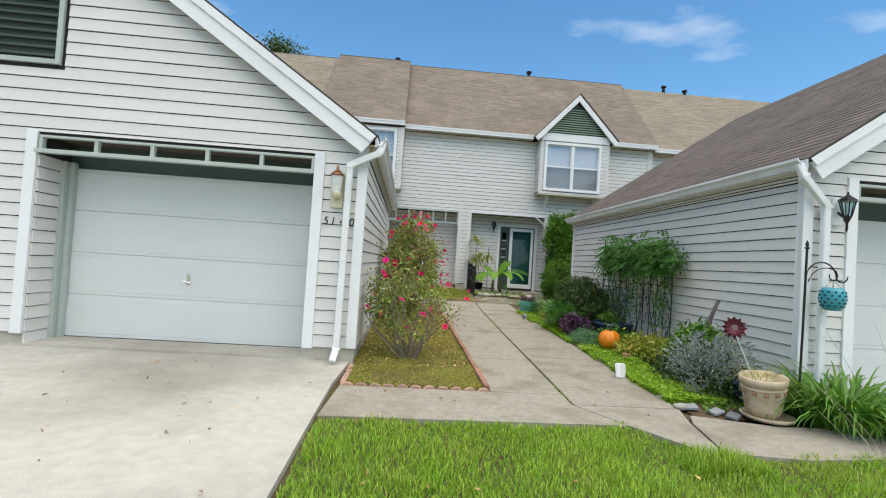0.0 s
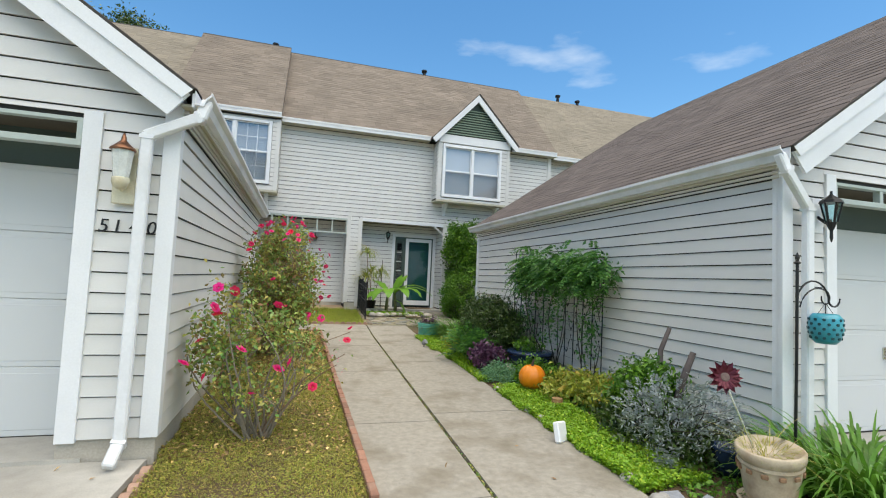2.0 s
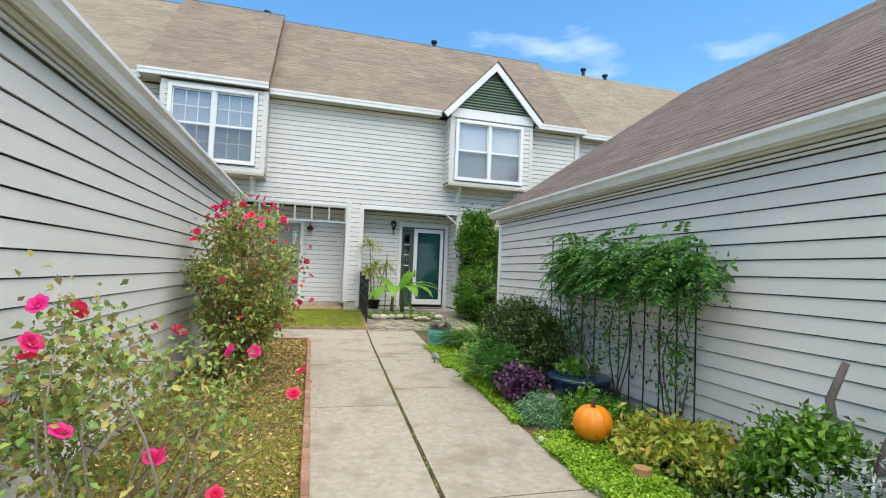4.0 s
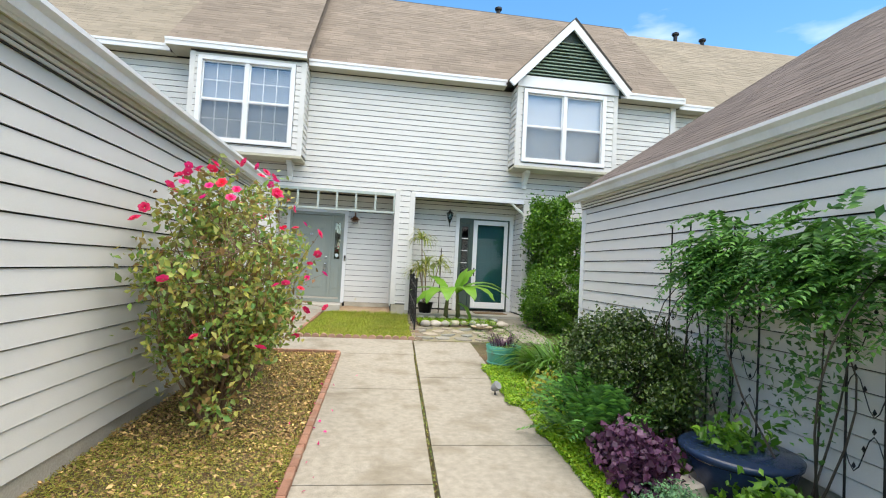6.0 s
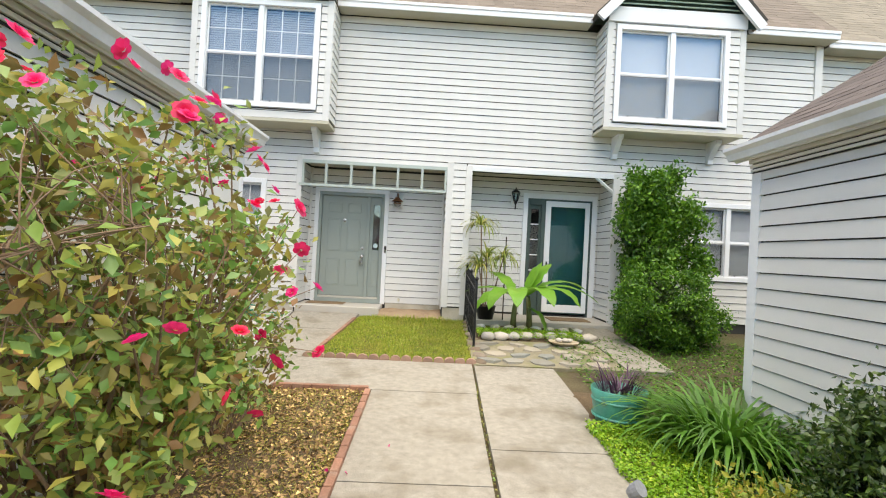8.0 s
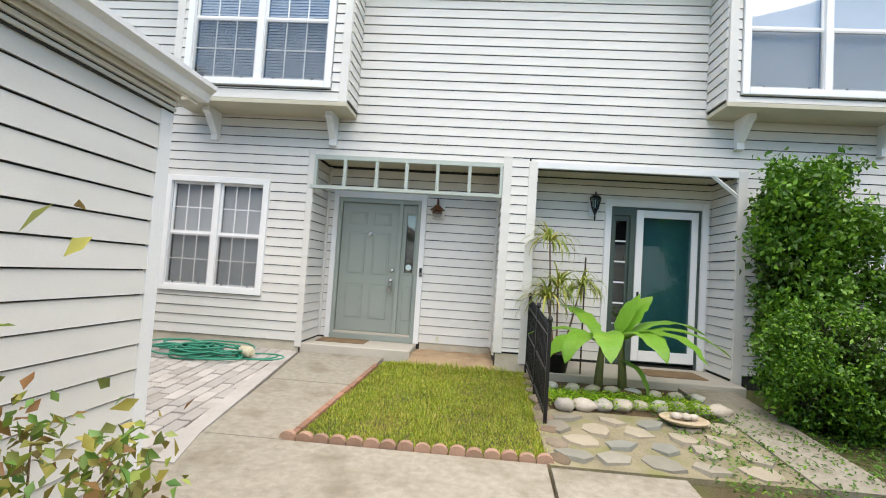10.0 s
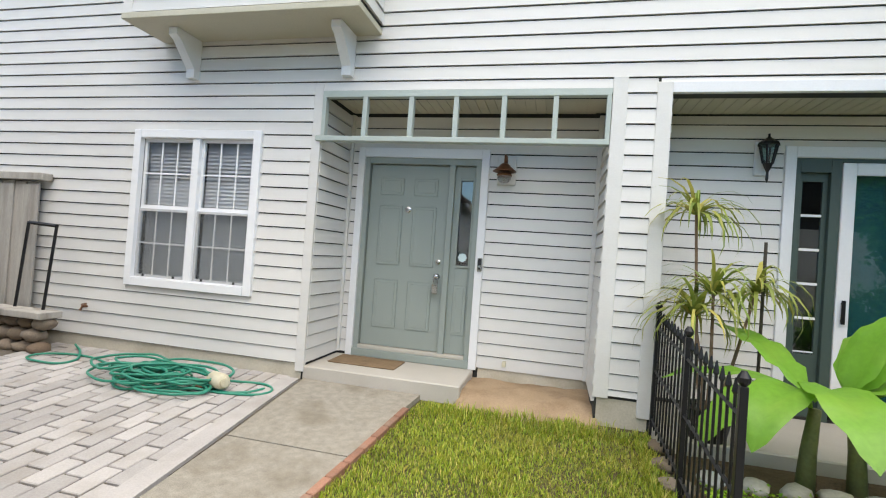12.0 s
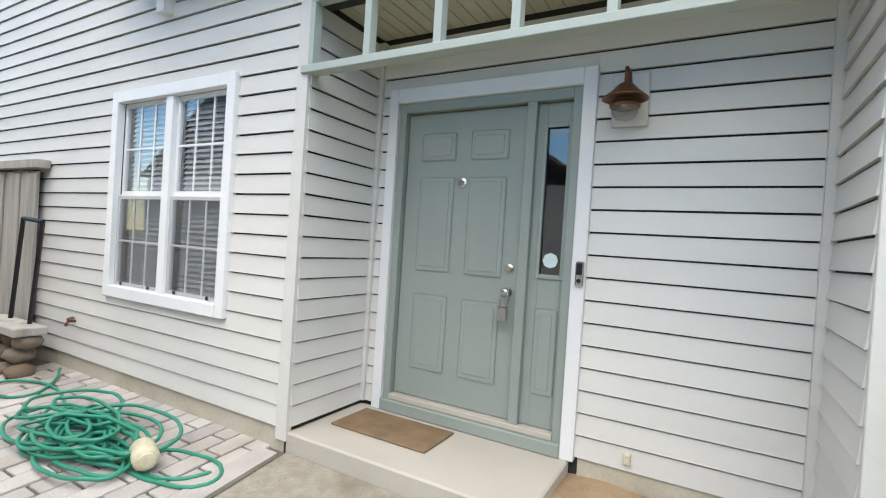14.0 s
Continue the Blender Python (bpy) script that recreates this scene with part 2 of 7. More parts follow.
# ---- walls with lapped siding ----
def wall(name, u0, u1, z0, z1, at, openings=(), depth=0.15, mat=None):
    """A wall along its own x, facing its own -y, with openings (u0, u1, z0, z1) cut right through it."""
    us = sorted({u0, u1, *[min(max(v, u0), u1) for o in openings for v in o[:2]]})
    zs = sorted({z0, z1, *[min(max(v, z0), z1) for o in openings for v in o[2:]]})
    bm = bmesh.new()
    for a, b in zip(us, us[1:]):
        for c, d in zip(zs, zs[1:]):
            if not any(o[0] <= (a + b) / 2 <= o[1] and o[2] <= (c + d) / 2 <= o[3] for o in openings):
                box(bm, a, b, 0.0, depth, c, d)
    bmesh.ops.remove_doubles(bm, verts=bm.verts, dist=1e-4)
    ob = part(name, bm, mat or SHADE_SHEATH)
    ob.matrix_basis = at
    return tagged(ob, kind="structure")


BOARD_CACHE = {}


def board_mesh(length, height, mat):
    key = (round(length, 3), round(height, 3), mat.name)
    if key not in BOARD_CACHE:
        L, h = length, height
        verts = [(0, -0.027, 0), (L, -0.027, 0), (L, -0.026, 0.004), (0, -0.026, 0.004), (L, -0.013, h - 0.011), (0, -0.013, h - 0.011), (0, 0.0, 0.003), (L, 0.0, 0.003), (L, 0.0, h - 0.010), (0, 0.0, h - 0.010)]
        faces = [(0, 1, 2, 3), (3, 2, 4, 5), (6, 7, 1, 0), (5, 4, 8, 9), (1, 7, 8, 4, 2), (0, 3, 5, 9, 6)]
        BOARD_CACHE[key] = mesh_of("siding_board", verts, faces, mat)
    return BOARD_CACHE[key]


def siding(parent, u0, u1, z0, z1, course, openings=(), limits=None, mat=None):
    """Lapped boards on a wall; limits(z) narrows a course under a gable."""
    n = int(math.ceil((z1 - z0) / course - 1e-6))

    def minus(spans, blocks):
        for o in blocks:
            nxt = []
            for s, e in spans:
                if o[1] <= s or o[0] >= e:
                    nxt.append((s, e))
                else:
                    nxt += [(s, o[0])] if o[0] > s else []
                    nxt += [(o[1], e)] if o[1] < e else []
            spans = nxt
        return spans

    def lay(spans, a, b):
        for s, e in spans:
            if e - s > 0.03 and b - a > 0.025:
                shared("siding_board", board_mesh(e - s, b - a, mat or SIDING), parent, pose(s, 0, a))

    for i in range(n):
        a, b = z0 + i * course, min(z0 + (i + 1) * course, z1)
        lo, hi = limits(b) if limits else (u0, u1)
        hit = [o for o in openings if o[2] < b - 0.015 and o[3] > a + 0.015 and o[0] < hi and o[1] > lo]
        lay(minus([(lo, hi)], hit), a, b)
        for o in hit:
            rest = [p for p in hit if p is not o]
            span = [(max(lo, o[0]), min(hi, o[1]))]
            if o[2] > a + 0.015:
                lay(minus(span, rest), a, o[2])
            if o[3] < b - 0.015:
                lay(minus(span, rest), o[3], b)


TAB_CACHE = {}


def tab_mesh(width, course, mat):
    key = (round(width / 0.06), mat.name)
    if key not in TAB_CACHE:
        w, v = key[0] * 0.06 - 0.005, course + 0.02
        TAB_CACHE[key] = mesh_of("shingle", [(0, 0, 0), (w, 0, 0), (w, 0, 0.009), (0, 0, 0.009), (w, v, 0.003), (0, v, 0.003)], [(0, 1, 2, 3), (3, 2, 4, 5), (1, 4, 2), (0, 3, 5)], mat)
    return TAB_CACHE[key]


def roof_plane(parent, eave, along, up, length, slope, mat, keep=None, course=0.15, tab=0.32, seed=1, thick=0.09, single=None):
    """A deck and lapped shingles on it: eave is the lower start, along and up its directions."""
    rnd = random.Random(seed)
    single_mat = SHINGLE_SINGLE
    U, V = Vector(along).normalized(), Vector(up).normalized()
    N = U.cross(V)
    P = Vector(eave)
    deck = bmesh.new()
    q = [P, P + U * length, P + U * length + V * slope, P + V * slope]
    top, low = [deck.verts.new(v) for v in q], [deck.verts.new(v - N * thick) for v in q]
    deck.faces.new(top)
    deck.faces.new(low[::-1])
    for i in range(4):
        deck.faces.new((top[i], low[i], low[(i + 1) % 4], top[(i + 1) % 4]))
    part("roof_deck", deck, FELT, parent)
    verts, faces = [], []
    for r in range(int(slope / course)):
        v0 = r * course - 0.02
        v1 = v0 + course + 0.02
        u = -rnd.random() * tab
        while u < length:
            w = 0.06 * round(tab * (0.55 + 0.9 * rnd.random()) / 0.06)
            a, b = max(u, 0.0), min(u + w - 0.004, length)
            u += w
            if b - a < 0.02 or (keep and not keep(P + U * (a + b) / 2 + V * v0)):
                continue
            if single and u - w > 0 and a + w <= length and single(P + U * a + V * v0):
                ob = shared("shingle", tab_mesh(w, course, single_mat), parent)
                ob.matrix_basis = Matrix.Translation(P + U * a + V * v0) @ Matrix((U, V, N)).transposed().to_4x4()
                continue
            t = 0.004 + 0.004 * rnd.random()
            k = len(verts)
            for uu, vv, nn in ((a, v0, 0), (b, v0, 0), (b, v0, t), (a, v0, t), (b, v1, 0.003), (a, v1, 0.003)):
                verts.append(P + U * uu + V * vv + N * nn)
            faces += [(k, k + 1, k + 2, k + 3), (k + 3, k + 2, k + 4, k + 5), (k + 1, k + 4, k + 2), (k, k + 3, k + 5)]
    ob = new("shingles", mesh_of("shingles", verts, faces, mat))
    ob.parent = parent
    return tagged(ob, kind="stuff")


def gutter(parent, p0, p1, side):
    """A K-style gutter trough between two points; side is +1 or -1, the way it faces along x."""
    prof = [(0, 0), (0, -0.11), (0.07, -0.115), (0.09, -0.06), (0.125, -0.03), (0.125, 0.0), (0.118, 0.0), (0.115, -0.02), (0.08, -0.055), (0.062, -0.105), (0.008, -0.1), (0.008, 0)]
    bm = bmesh.new()
    a, b = [[bm.verts.new((p[0] + side * u, p[1], p[2] + w)) for u, w in prof] for p in (p0, p1)]
    for i in range(len(prof)):
        j = (i + 1) % len(prof)
        bm.faces.new((a[i], a[j], b[j], b[i]))
    bm.faces.new(a)
    bm.faces.new(b[::-1])
    bmesh.ops.recalc_face_normals(bm, faces=bm.faces)
    part("gutter", bm, GUTTER, parent, "white enamelled gutter")


FRONT = lambda y: pose(0, y, 0)


# ---- house: front wall, recesses, bays, roof ----
FY, BACK = 17.67, 18.42          # outer face of the front wall, face of the recess back walls
WIN_L, WIN_R = (-3.15, -1.73, 1.39, 2.94), (6.68, 8.1, 1.6, 2.95)
REC_L, REC_R = (-1.0, 1.82, 0.3, 3.41), (2.28, 5.09, 0.3, 3.41)
BAY_L, BAY_R = (-2.95, -0.42, 4.06, 6.25), (4.62, 7.23, 4.27, 6.25)
hole_l, hole_r = (-2.8, -0.6, 4.25, 6.15), (4.8, 6.9, 4.4, 6.15)
openings = [WIN_L, WIN_R, REC_L, REC_R, hole_l, hole_r]
facade = wall("wall_front", -13.0, 9.15, 0.2, 6.42, FRONT(FY), openings)
cover = [(-3.24, -1.64, 1.3, 3.03), (6.6, 8.18, 1.5, 3.04), (-1.05, 1.805, 0, 3.45), (1.8, 2.4, 0, 0.759), (2.2, 5.18, 0, 3.495), (*BAY_L,), (*BAY_R,), (1.805, 1.925, 0.3, 3.545), (2.175, 2.2, 0.3, 3.495)]
siding(facade, -13.0, 9.05, 0.683, 6.3, 0.1364, cover)
part("block_course", boxes((-13.0, -1.02, -0.004, 0.1, 0.25, 0.672), (1.84, 2.26, -0.004, 0.1, 0.25, 0.73)), PALE_BLOCK, facade, "grey foundation blocks")
# corner boards beside the recesses
part("corner_board", boxes((-1.08, -0.985, -0.028, 0.02, 0.6, 3.52), bevel=0.003), SIDING, facade)
part("corner_board", boxes((1.805, 1.93, -0.028, 0.02, 0.735, 3.548), bevel=0.003), SIDING, facade)
part("corner_board", boxes((2.17, 2.295, -0.028, 0.02, 0.6, 3.5), bevel=0.003), SIDING, facade)
part("corner_board", boxes((5.075, 5.2, -0.028, 0.02, 0.5, 3.5), bevel=0.003), SIDING, facade)
part("header_board", boxes((2.295, 5.075, -0.028, 0.02, 3.405, 3.5), bevel=0.003), TRIM, facade)
part("header_board", boxes((-0.985, 1.805, -0.028, 0.02, 3.405, 3.45), bevel=0.003), SAGE_LIGHT, facade)

facade_r = wall("wall_front_neighbour", 9.15, 16.5, 0.2, 6.4, FRONT(18.0))
siding(facade_r, 9.3, 16.4, 0.62, 6.3, 0.139)
part("corner_board", boxes((9.16, 9.3, -0.028, 0.02, 0.4, 6.35), bevel=0.003), TRIM, facade_r)
tagged(part("wall_side_jog", boxes((9.0, 9.15, 17.62, 18.15, 0.2, 6.42)), SIDING), kind="structure")
tagged(part("wall_back", boxes((-13.0, 16.5, 25.0, 25.15, 0.2, 6.4)), SIDING), kind="structure")
tagged(part("wall_east", boxes((16.35, 16.5, 18.16, 24.99, 0.2, 6.4)), SIDING), kind="structure")
tagged(part("wall_west", boxes((-13.0, -12.85, 17.83, 24.99, 0.2, 6.4)), SIDING), kind="structure")
gable = bmesh.new()
for x in (-12.9, 16.4):
    q = [gable.verts.new((x, y, z)) for y, z in ((17.5, 6.4), (25.0, 6.4), (21.0, 9.95))]
    gable.faces.new(q)
tagged(part("gable_ends", gable, SIDING), kind="structure")
tagged(part("floor_upper", boxes((-12.8, 16.3, 18.6, 24.9, 3.6, 3.8)), ROOM_SHADE), kind="structure")


def recess(name, o, door, back_lo, clear):
    """Back wall, side walls and ceiling of a porch recess; door is (u0, u1, z0, z1) in its back wall."""
    back = wall("wall_" + name, o[0] - 0.1, o[1] + 0.1, 0.3, 3.6, FRONT(BACK), [door])
    siding(back, o[0], o[1], back_lo, 3.44, 0.1364, [(door[0] - clear, door[1] + clear, 0, door[3] + 0.1)])
    left = wall("wall_%s_left" % name, -BACK, -FY - 0.13, 0.3, 3.6, pose(o[0], 0, 0, 0, 0, -90) @ pose(0, 0, 0, 0, 0, 180), depth=0.05)
    right = wall("wall_%s_right" % name, -BACK, -FY - 0.13, 0.3, 3.6, pose(o[1], 0, 0, 0, 0, -90), depth=0.05)
    siding(right, -BACK, -FY, back_lo, 3.44, 0.1364)
    left.matrix_basis = pose(o[0], 0, 0, 0, 0, 90)
    for me in [left.data]:
        me.transform(Matrix.Translation((BACK + FY + 0.13, 0, 0)))
    siding(left, FY, BACK, back_lo, 3.44, 0.1364)
    part("block_course", boxes((door[1] + 0.1, o[1], -0.012, 0.02, 0.4, back_lo - 0.004)), PALE_BLOCK, back, "pale foundation course")
    return back


rec_l = recess("recess_home", REC_L, (-0.8, 0.57, 0.66, 2.95), 0.69, 0.074)
rec_r = recess("recess_neighbour", REC_R, (3.56, 4.93, 0.6, 3.03), 0.62, 0.094)
part("corner_strip", boxes((1.76, 1.82, -0.06, 0.0, 0.69, 3.42), (-1.0, -0.95, -0.05, 0.0, 0.69, 3.42)), SIDING, rec_l)
for nm, o in (("ceiling_home", REC_L), ("ceiling_neighbour", REC_R)):
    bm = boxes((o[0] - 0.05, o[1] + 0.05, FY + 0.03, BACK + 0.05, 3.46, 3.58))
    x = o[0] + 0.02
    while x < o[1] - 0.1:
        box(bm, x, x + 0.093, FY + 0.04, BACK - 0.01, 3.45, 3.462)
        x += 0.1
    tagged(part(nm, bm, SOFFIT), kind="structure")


def sash_window(name, label, u0, u1, z0, z1, y, grid=(3, 2), casing=0.09, blind=True):
    """A twin double-hung window that faces -y, in an opening of that size."""
    w = tagged(new(name), label, "window", kind="structure")
    c = casing
    part("casing", boxes((u0 - c, u0, y - 0.05, y + 0.02, z0 - c, z1 + c), (u1, u1 + c, y - 0.05, y + 0.02, z0 - c, z1 + c),
                         (u0, u1, y - 0.049, y + 0.02, z1, z1 + c), bevel=0.004), VINYL, w)
    part("sill", boxes((u0, u1, y - 0.055, y + 0.05, z0 - c, z0), bevel=0.004), VINYL, w)
    mid, half = (u0 + u1) / 2, (z0 + z1) / 2
    part("mullion", boxes((mid - 0.045, mid + 0.045, y - 0.03, y + 0.05, z0, z1), bevel=0.004), VINYL, w)
    for a, b in ((u0, mid - 0.045), (mid + 0.045, u1)):
        for c0, c1, dy in ((z0, half, 0.0), (half, z1, 0.018)):
            fr = 0.03
            yy = y + 0.0 + dy
            part("sash", boxes((a, a + fr, yy, yy + 0.03, c0, c1), (b - fr, b, yy, yy + 0.03, c0, c1), (a + fr, b - fr, yy, yy + 0.03, c0, c0 + 0.035), (a + fr, b - fr, yy, yy + 0.03, c1 - 0.035, c1)), VINYL, w)
            pane = part("pane", boxes((a + fr, b - fr, yy + 0.012, yy + 0.016, c0 + 0.035, c1 - 0.035)), GLASS, w, "clear glass pane")
            pane.visible_shadow = False
            if dy == 0.0:
                part("insect_screen", boxes((a + 0.012, b - 0.012, y - 0.012, y - 0.009, c0 + 0.012, c1 - 0.01)), SCREEN, w, "grey insect screen")
                for lx in (a + 0.2 * (b - a), b - 0.2 * (b - a)):
                    part("screen_tab", boxes((lx - 0.012, lx + 0.012, y - 0.02, y - 0.0125, c0 + 0.014, c0 + 0.04)), BLACK, w, "black screen tab")
            if grid:
                bm = bmesh.new()
                for i in range(1, grid[0]):
                    x = a + fr + (b - a - 2 * fr) * i / grid[0]
                    box(bm, x - 0.008, x + 0.008, yy + 0.006, yy + 0.0115, c0 + 0.035, c1 - 0.035)
                for i in range(1, grid[1]):
                    z = c0 + (c1 - c0) * i / grid[1]
                    box(bm, a + fr, b - fr, yy + 0.004, yy + 0.0095, z - 0.008, z + 0.008)
                part("muntin_grid", bm, VINYL, w)
        if blind:
            bm = bmesh.new()
            z = z0 + 0.05
            while z < z1 - 0.03:
                box(bm, a + 0.02, b - 0.02, -0.027, 0.027, -0.0012, 0.0012, m=pose(0, y + 0.09, z, 60))
                z += 0.042
            part("blind", bm, BLIND, w, "white slatted blind, closed")
        else:
            part("blind", boxes((a + 0.01, b - 0.01, y + 0.09, y + 0.1, z0 + 0.03, z1 - 0.02)), BLIND, w, "pale roller blind, drawn down")
    # Added panel; the room's dimness is in its colour.
    part("reveal", boxes((u0 - 0.02, u1 + 0.02, y + 0.16, y + 0.18, z0 - 0.02, z1 + 0.02)), ROOM_SHADE, w, "near-black panel that stands for the dim room")
    return w


sash_window("window_1", "white twin sash window with grilles and closed slatted blinds", *WIN_L, FY - 0.01)
sash_window("window_2", "white twin sash window of the neighbouring house", *WIN_R, FY - 0.01, grid=None)


def bay(name, o, win, grid, label, gable=False, blind=True):
    b = tagged(new("bay_" + name), label, "bay window", kind="structure")
    x0, x1, z0, z1 = o
    fy = 17.12
    wl_ = wall("wall_bay_" + name, x0, x1, z0, z1, FRONT(fy), [win], depth=0.08)
    siding(wl_, x0 + 0.11, x1 - 0.11, z0 + 0.004, z1, 0.139, [(win[0] - 0.1, win[1] + 0.1, win[2] - 0.1, win[3] + 0.1)])
    part("corner_board", boxes((x0 - 0.003, x0 + 0.11, -0.026, 0.02, z0, z1), bevel=0.003), SIDING, wl_)
    part("corner_board", boxes((x1 - 0.11, x1 + 0.003, -0.026, 0.02, z0, z1), bevel=0.003), SIDING, wl_)
    sr = wall("wall_bay_%s_right" % name, fy + 0.08, FY - 0.001, z0, z1, pose(x1, 0, 0, 0, 0, 90), depth=0.08)
    siding(sr, fy + 0.02, FY, z0 + 0.04, z1, 0.139)
    sl = wall("wall_bay_%s_left" % name, -FY + 0.001, -fy - 0.08, z0, z1, pose(x0, 0, 0, 0, 0, -90), depth=0.08)
    siding(sl, -FY, -fy - 0.02, z0 + 0.04, z1, 0.139)
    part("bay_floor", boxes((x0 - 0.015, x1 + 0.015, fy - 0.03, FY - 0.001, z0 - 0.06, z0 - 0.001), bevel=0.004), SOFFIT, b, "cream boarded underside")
    part("bay_ceiling", boxes((x0, x1, fy, FY, z1 + 0.001, z1 + 0.05)), ROOM_SHADE, b)
    for x in (x0 + 0.42, x1 - 0.3):
        bm = bmesh.new()
        prof = [(0, 0), (-0.36, 0), (-0.36, -0.07), (-0.3, -0.1), (-0.09, -0.33), (-0.09, -0.42), (0, -0.42)]
        aa, bb = [[bm.verts.new((x + s, FY - 0.015 + p, z0 - 0.062 + q)) for p, q in prof] for s in (-0.05, 0.05)]
        bm.faces.new(aa)
        bm.faces.new(bb[::-1])
        for i in range(len(prof)):
            j = (i + 1) % len(prof)
            bm.faces.new((aa[j], aa[i], bb[i], bb[j]))
        bmesh.ops.recalc_face_normals(bm, faces=bm.faces)
        part("bracket", bm, TRIM, b, "white timber bracket")
    sash_window("window_" + name, "white twin sash bay window with drawn blinds", *win, fy - 0.01, grid=grid, blind=blind)
    return b


bay_l = bay("3", BAY_L, (-2.68, -0.74, 4.33, 6.08), (3, 2), "white sided bay window under an extended shingle roof")
bay_r = bay("4", BAY_R, (4.87, 6.82, 4.46, 6.08), None, "white sided bay window with a gable and green louvre", blind=False)

# roof planes
house_roof = tagged(new("house_roof"), "weathered brown shingle roof of the row of houses", "roof", kind="structure")
EY, EZ, RY, RZ = 17.32, 6.43, 20.95, 10.13
up = Vector((0, RY - EY, RZ - EZ))
SL = up.length
roof_plane(house_roof, (-0.42, EY, EZ), (1, 0, 0), up, 9.65, SL, SHINGLE, seed=2)
roof_plane(house_roof, (-13.2, EY, EZ), (1, 0, 0), up, 9.78, SL, SHINGLE_TAN, seed=3)
roof_plane(house_roof, (-3.45, EY - 0.33, EZ + 0.02), (1, 0, 0), up, 3.05, SL * 1.005, SHINGLE, seed=4, thick=0.12)
roof_plane(house_roof, (9.24, EY + 0.3, EZ - 0.02), (1, 0, 0), up, 7.4, SL * 0.985, SHINGLE_TAN, seed=5)
bm = bmesh.new()
for x0, x1, y, z in ((-13.2, 9.23, RY, RZ - 0.02), (9.24, 16.64, RY + 0.22, RZ - 0.12)):
    q = [bm.verts.new(v) for v in ((x0, y, z), (x1, y, z), (x1, 25.3, 6.3), (x0, 25.3, 6.3))]
    bm.faces.new(q[::-1])
part("rear_slope", bm, SHINGLE_TAN, house_roof)
# side cheek where the bay roof stands proud
bm = bmesh.new()
for x in (-0.4, -3.45):
    q = [bm.verts.new(v) for v in ((x, EY - 0.33, EZ + 0.02), (x, RY - 0.33, RZ + 0.02), (x, RY - 0.1, RZ - 0.2), (x, EY, EZ - 0.2))]
    bm.faces.new(q)
part("roof_cheek", bm, SHINGLE, house_roof)
for x0, x1, y, z in ((-0.4, 4.4, EY, EZ), (7.4, 9.2, EY, EZ), (-13.2, -3.45, EY, EZ), (-3.45, -0.4, EY - 0.33, EZ + 0.02), (9.24, 16.6, EY + 0.3, EZ - 0.02)):
    part("fascia", boxes((x0, x1, y - 0.03, y - 0.005, z - 0.16, z - 0.005), bevel=0.003), TRIM, house_roof, "white fascia board")
    part("fascia_strip", boxes((x0, x1, y - 0.045, y - 0.031, z - 0.06, z - 0.004), bevel=0.002), TRIM, house_roof)
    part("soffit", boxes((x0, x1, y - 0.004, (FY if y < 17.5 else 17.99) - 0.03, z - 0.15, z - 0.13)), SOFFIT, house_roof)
# gable over the right bay
gx, gz, gy = 5.925, 7.98, 16.93
for sx in (-1, 1):
    upv = Vector((-sx * 1.55, 0, 1.66))
    start = Vector((gx + sx * 1.55, gy if sx < 0 else gy + 1.75, gz - 1.66))
    roof_plane(house_roof, start, (0, -sx, 0) if sx > 0 else (0, 1, 0), upv, 1.75, upv.length, SHINGLE, seed=7 + sx, thick=0.06) if sx > 0 else None
    if sx < 0:
        roof_plane(house_roof, (gx - 1.55, gy + 1.75, gz - 1.66), (0, -1, 0), upv, 1.75, upv.length, SHINGLE, seed=6, thick=0.06)
    # rake boards
    bm = bmesh.new()
    d = Vector((sx * 1.58, 0, -1.69)).normalized()
    n = Vector((d.z * -sx, 0, d.x * sx))
    if n.z < 0:
        n = -n
    tip = Vector((gx, gy - 0.02, gz - 0.03))
    end = tip + d * 2.3
    q = [tip, end, end - n * 0.17, Vector((gx, gy - 0.02, gz - 0.03 - 0.17 / n.z))]
    fa, fb = [bm.verts.new(v) for v in q], [bm.verts.new(v + Vector((0, 0.06, 0))) for v in q]
    bm.faces.new(fa)
    bm.faces.new(fb[::-1])
    for i in range(4):
        j = (i + 1) % 4
        bm.faces.new((fa[j], fa[i], fb[i], fb[j]))
    bmesh.ops.recalc_face_normals(bm, faces=bm.faces)
    part("rake_board", bm, TRIM, bay_r, "white rake board")
bm = bmesh.new()
for y in (17.1, 17.3):
    bm.faces.new([bm.verts.new(v) for v in ((gx - 1.5, y, 6.25), (gx + 1.5, y, 6.25), (gx, y, 7.86))])
part("gable_backing", bm, DARK_SAGE, bay_r)
part("gable_board", boxes((4.62, 7.23, 17.06, 17.11, 6.22, 6.5), bevel=0.003), TRIM, bay_r, "white board under the louvre")
for i in range(11):
    z = 6.52 + i * 0.085
    h = (7.72 - z) * 1.5 / 1.61
    if h > 0.05:
        bm = boxes((-h, h, -0.035, 0.035, -0.008, 0.008))
        ob = part("louvre_slat", bm, VENT_GREEN, bay_r)
        ob.matrix_basis = pose(gx, 17.06, z + 0.04, 38)


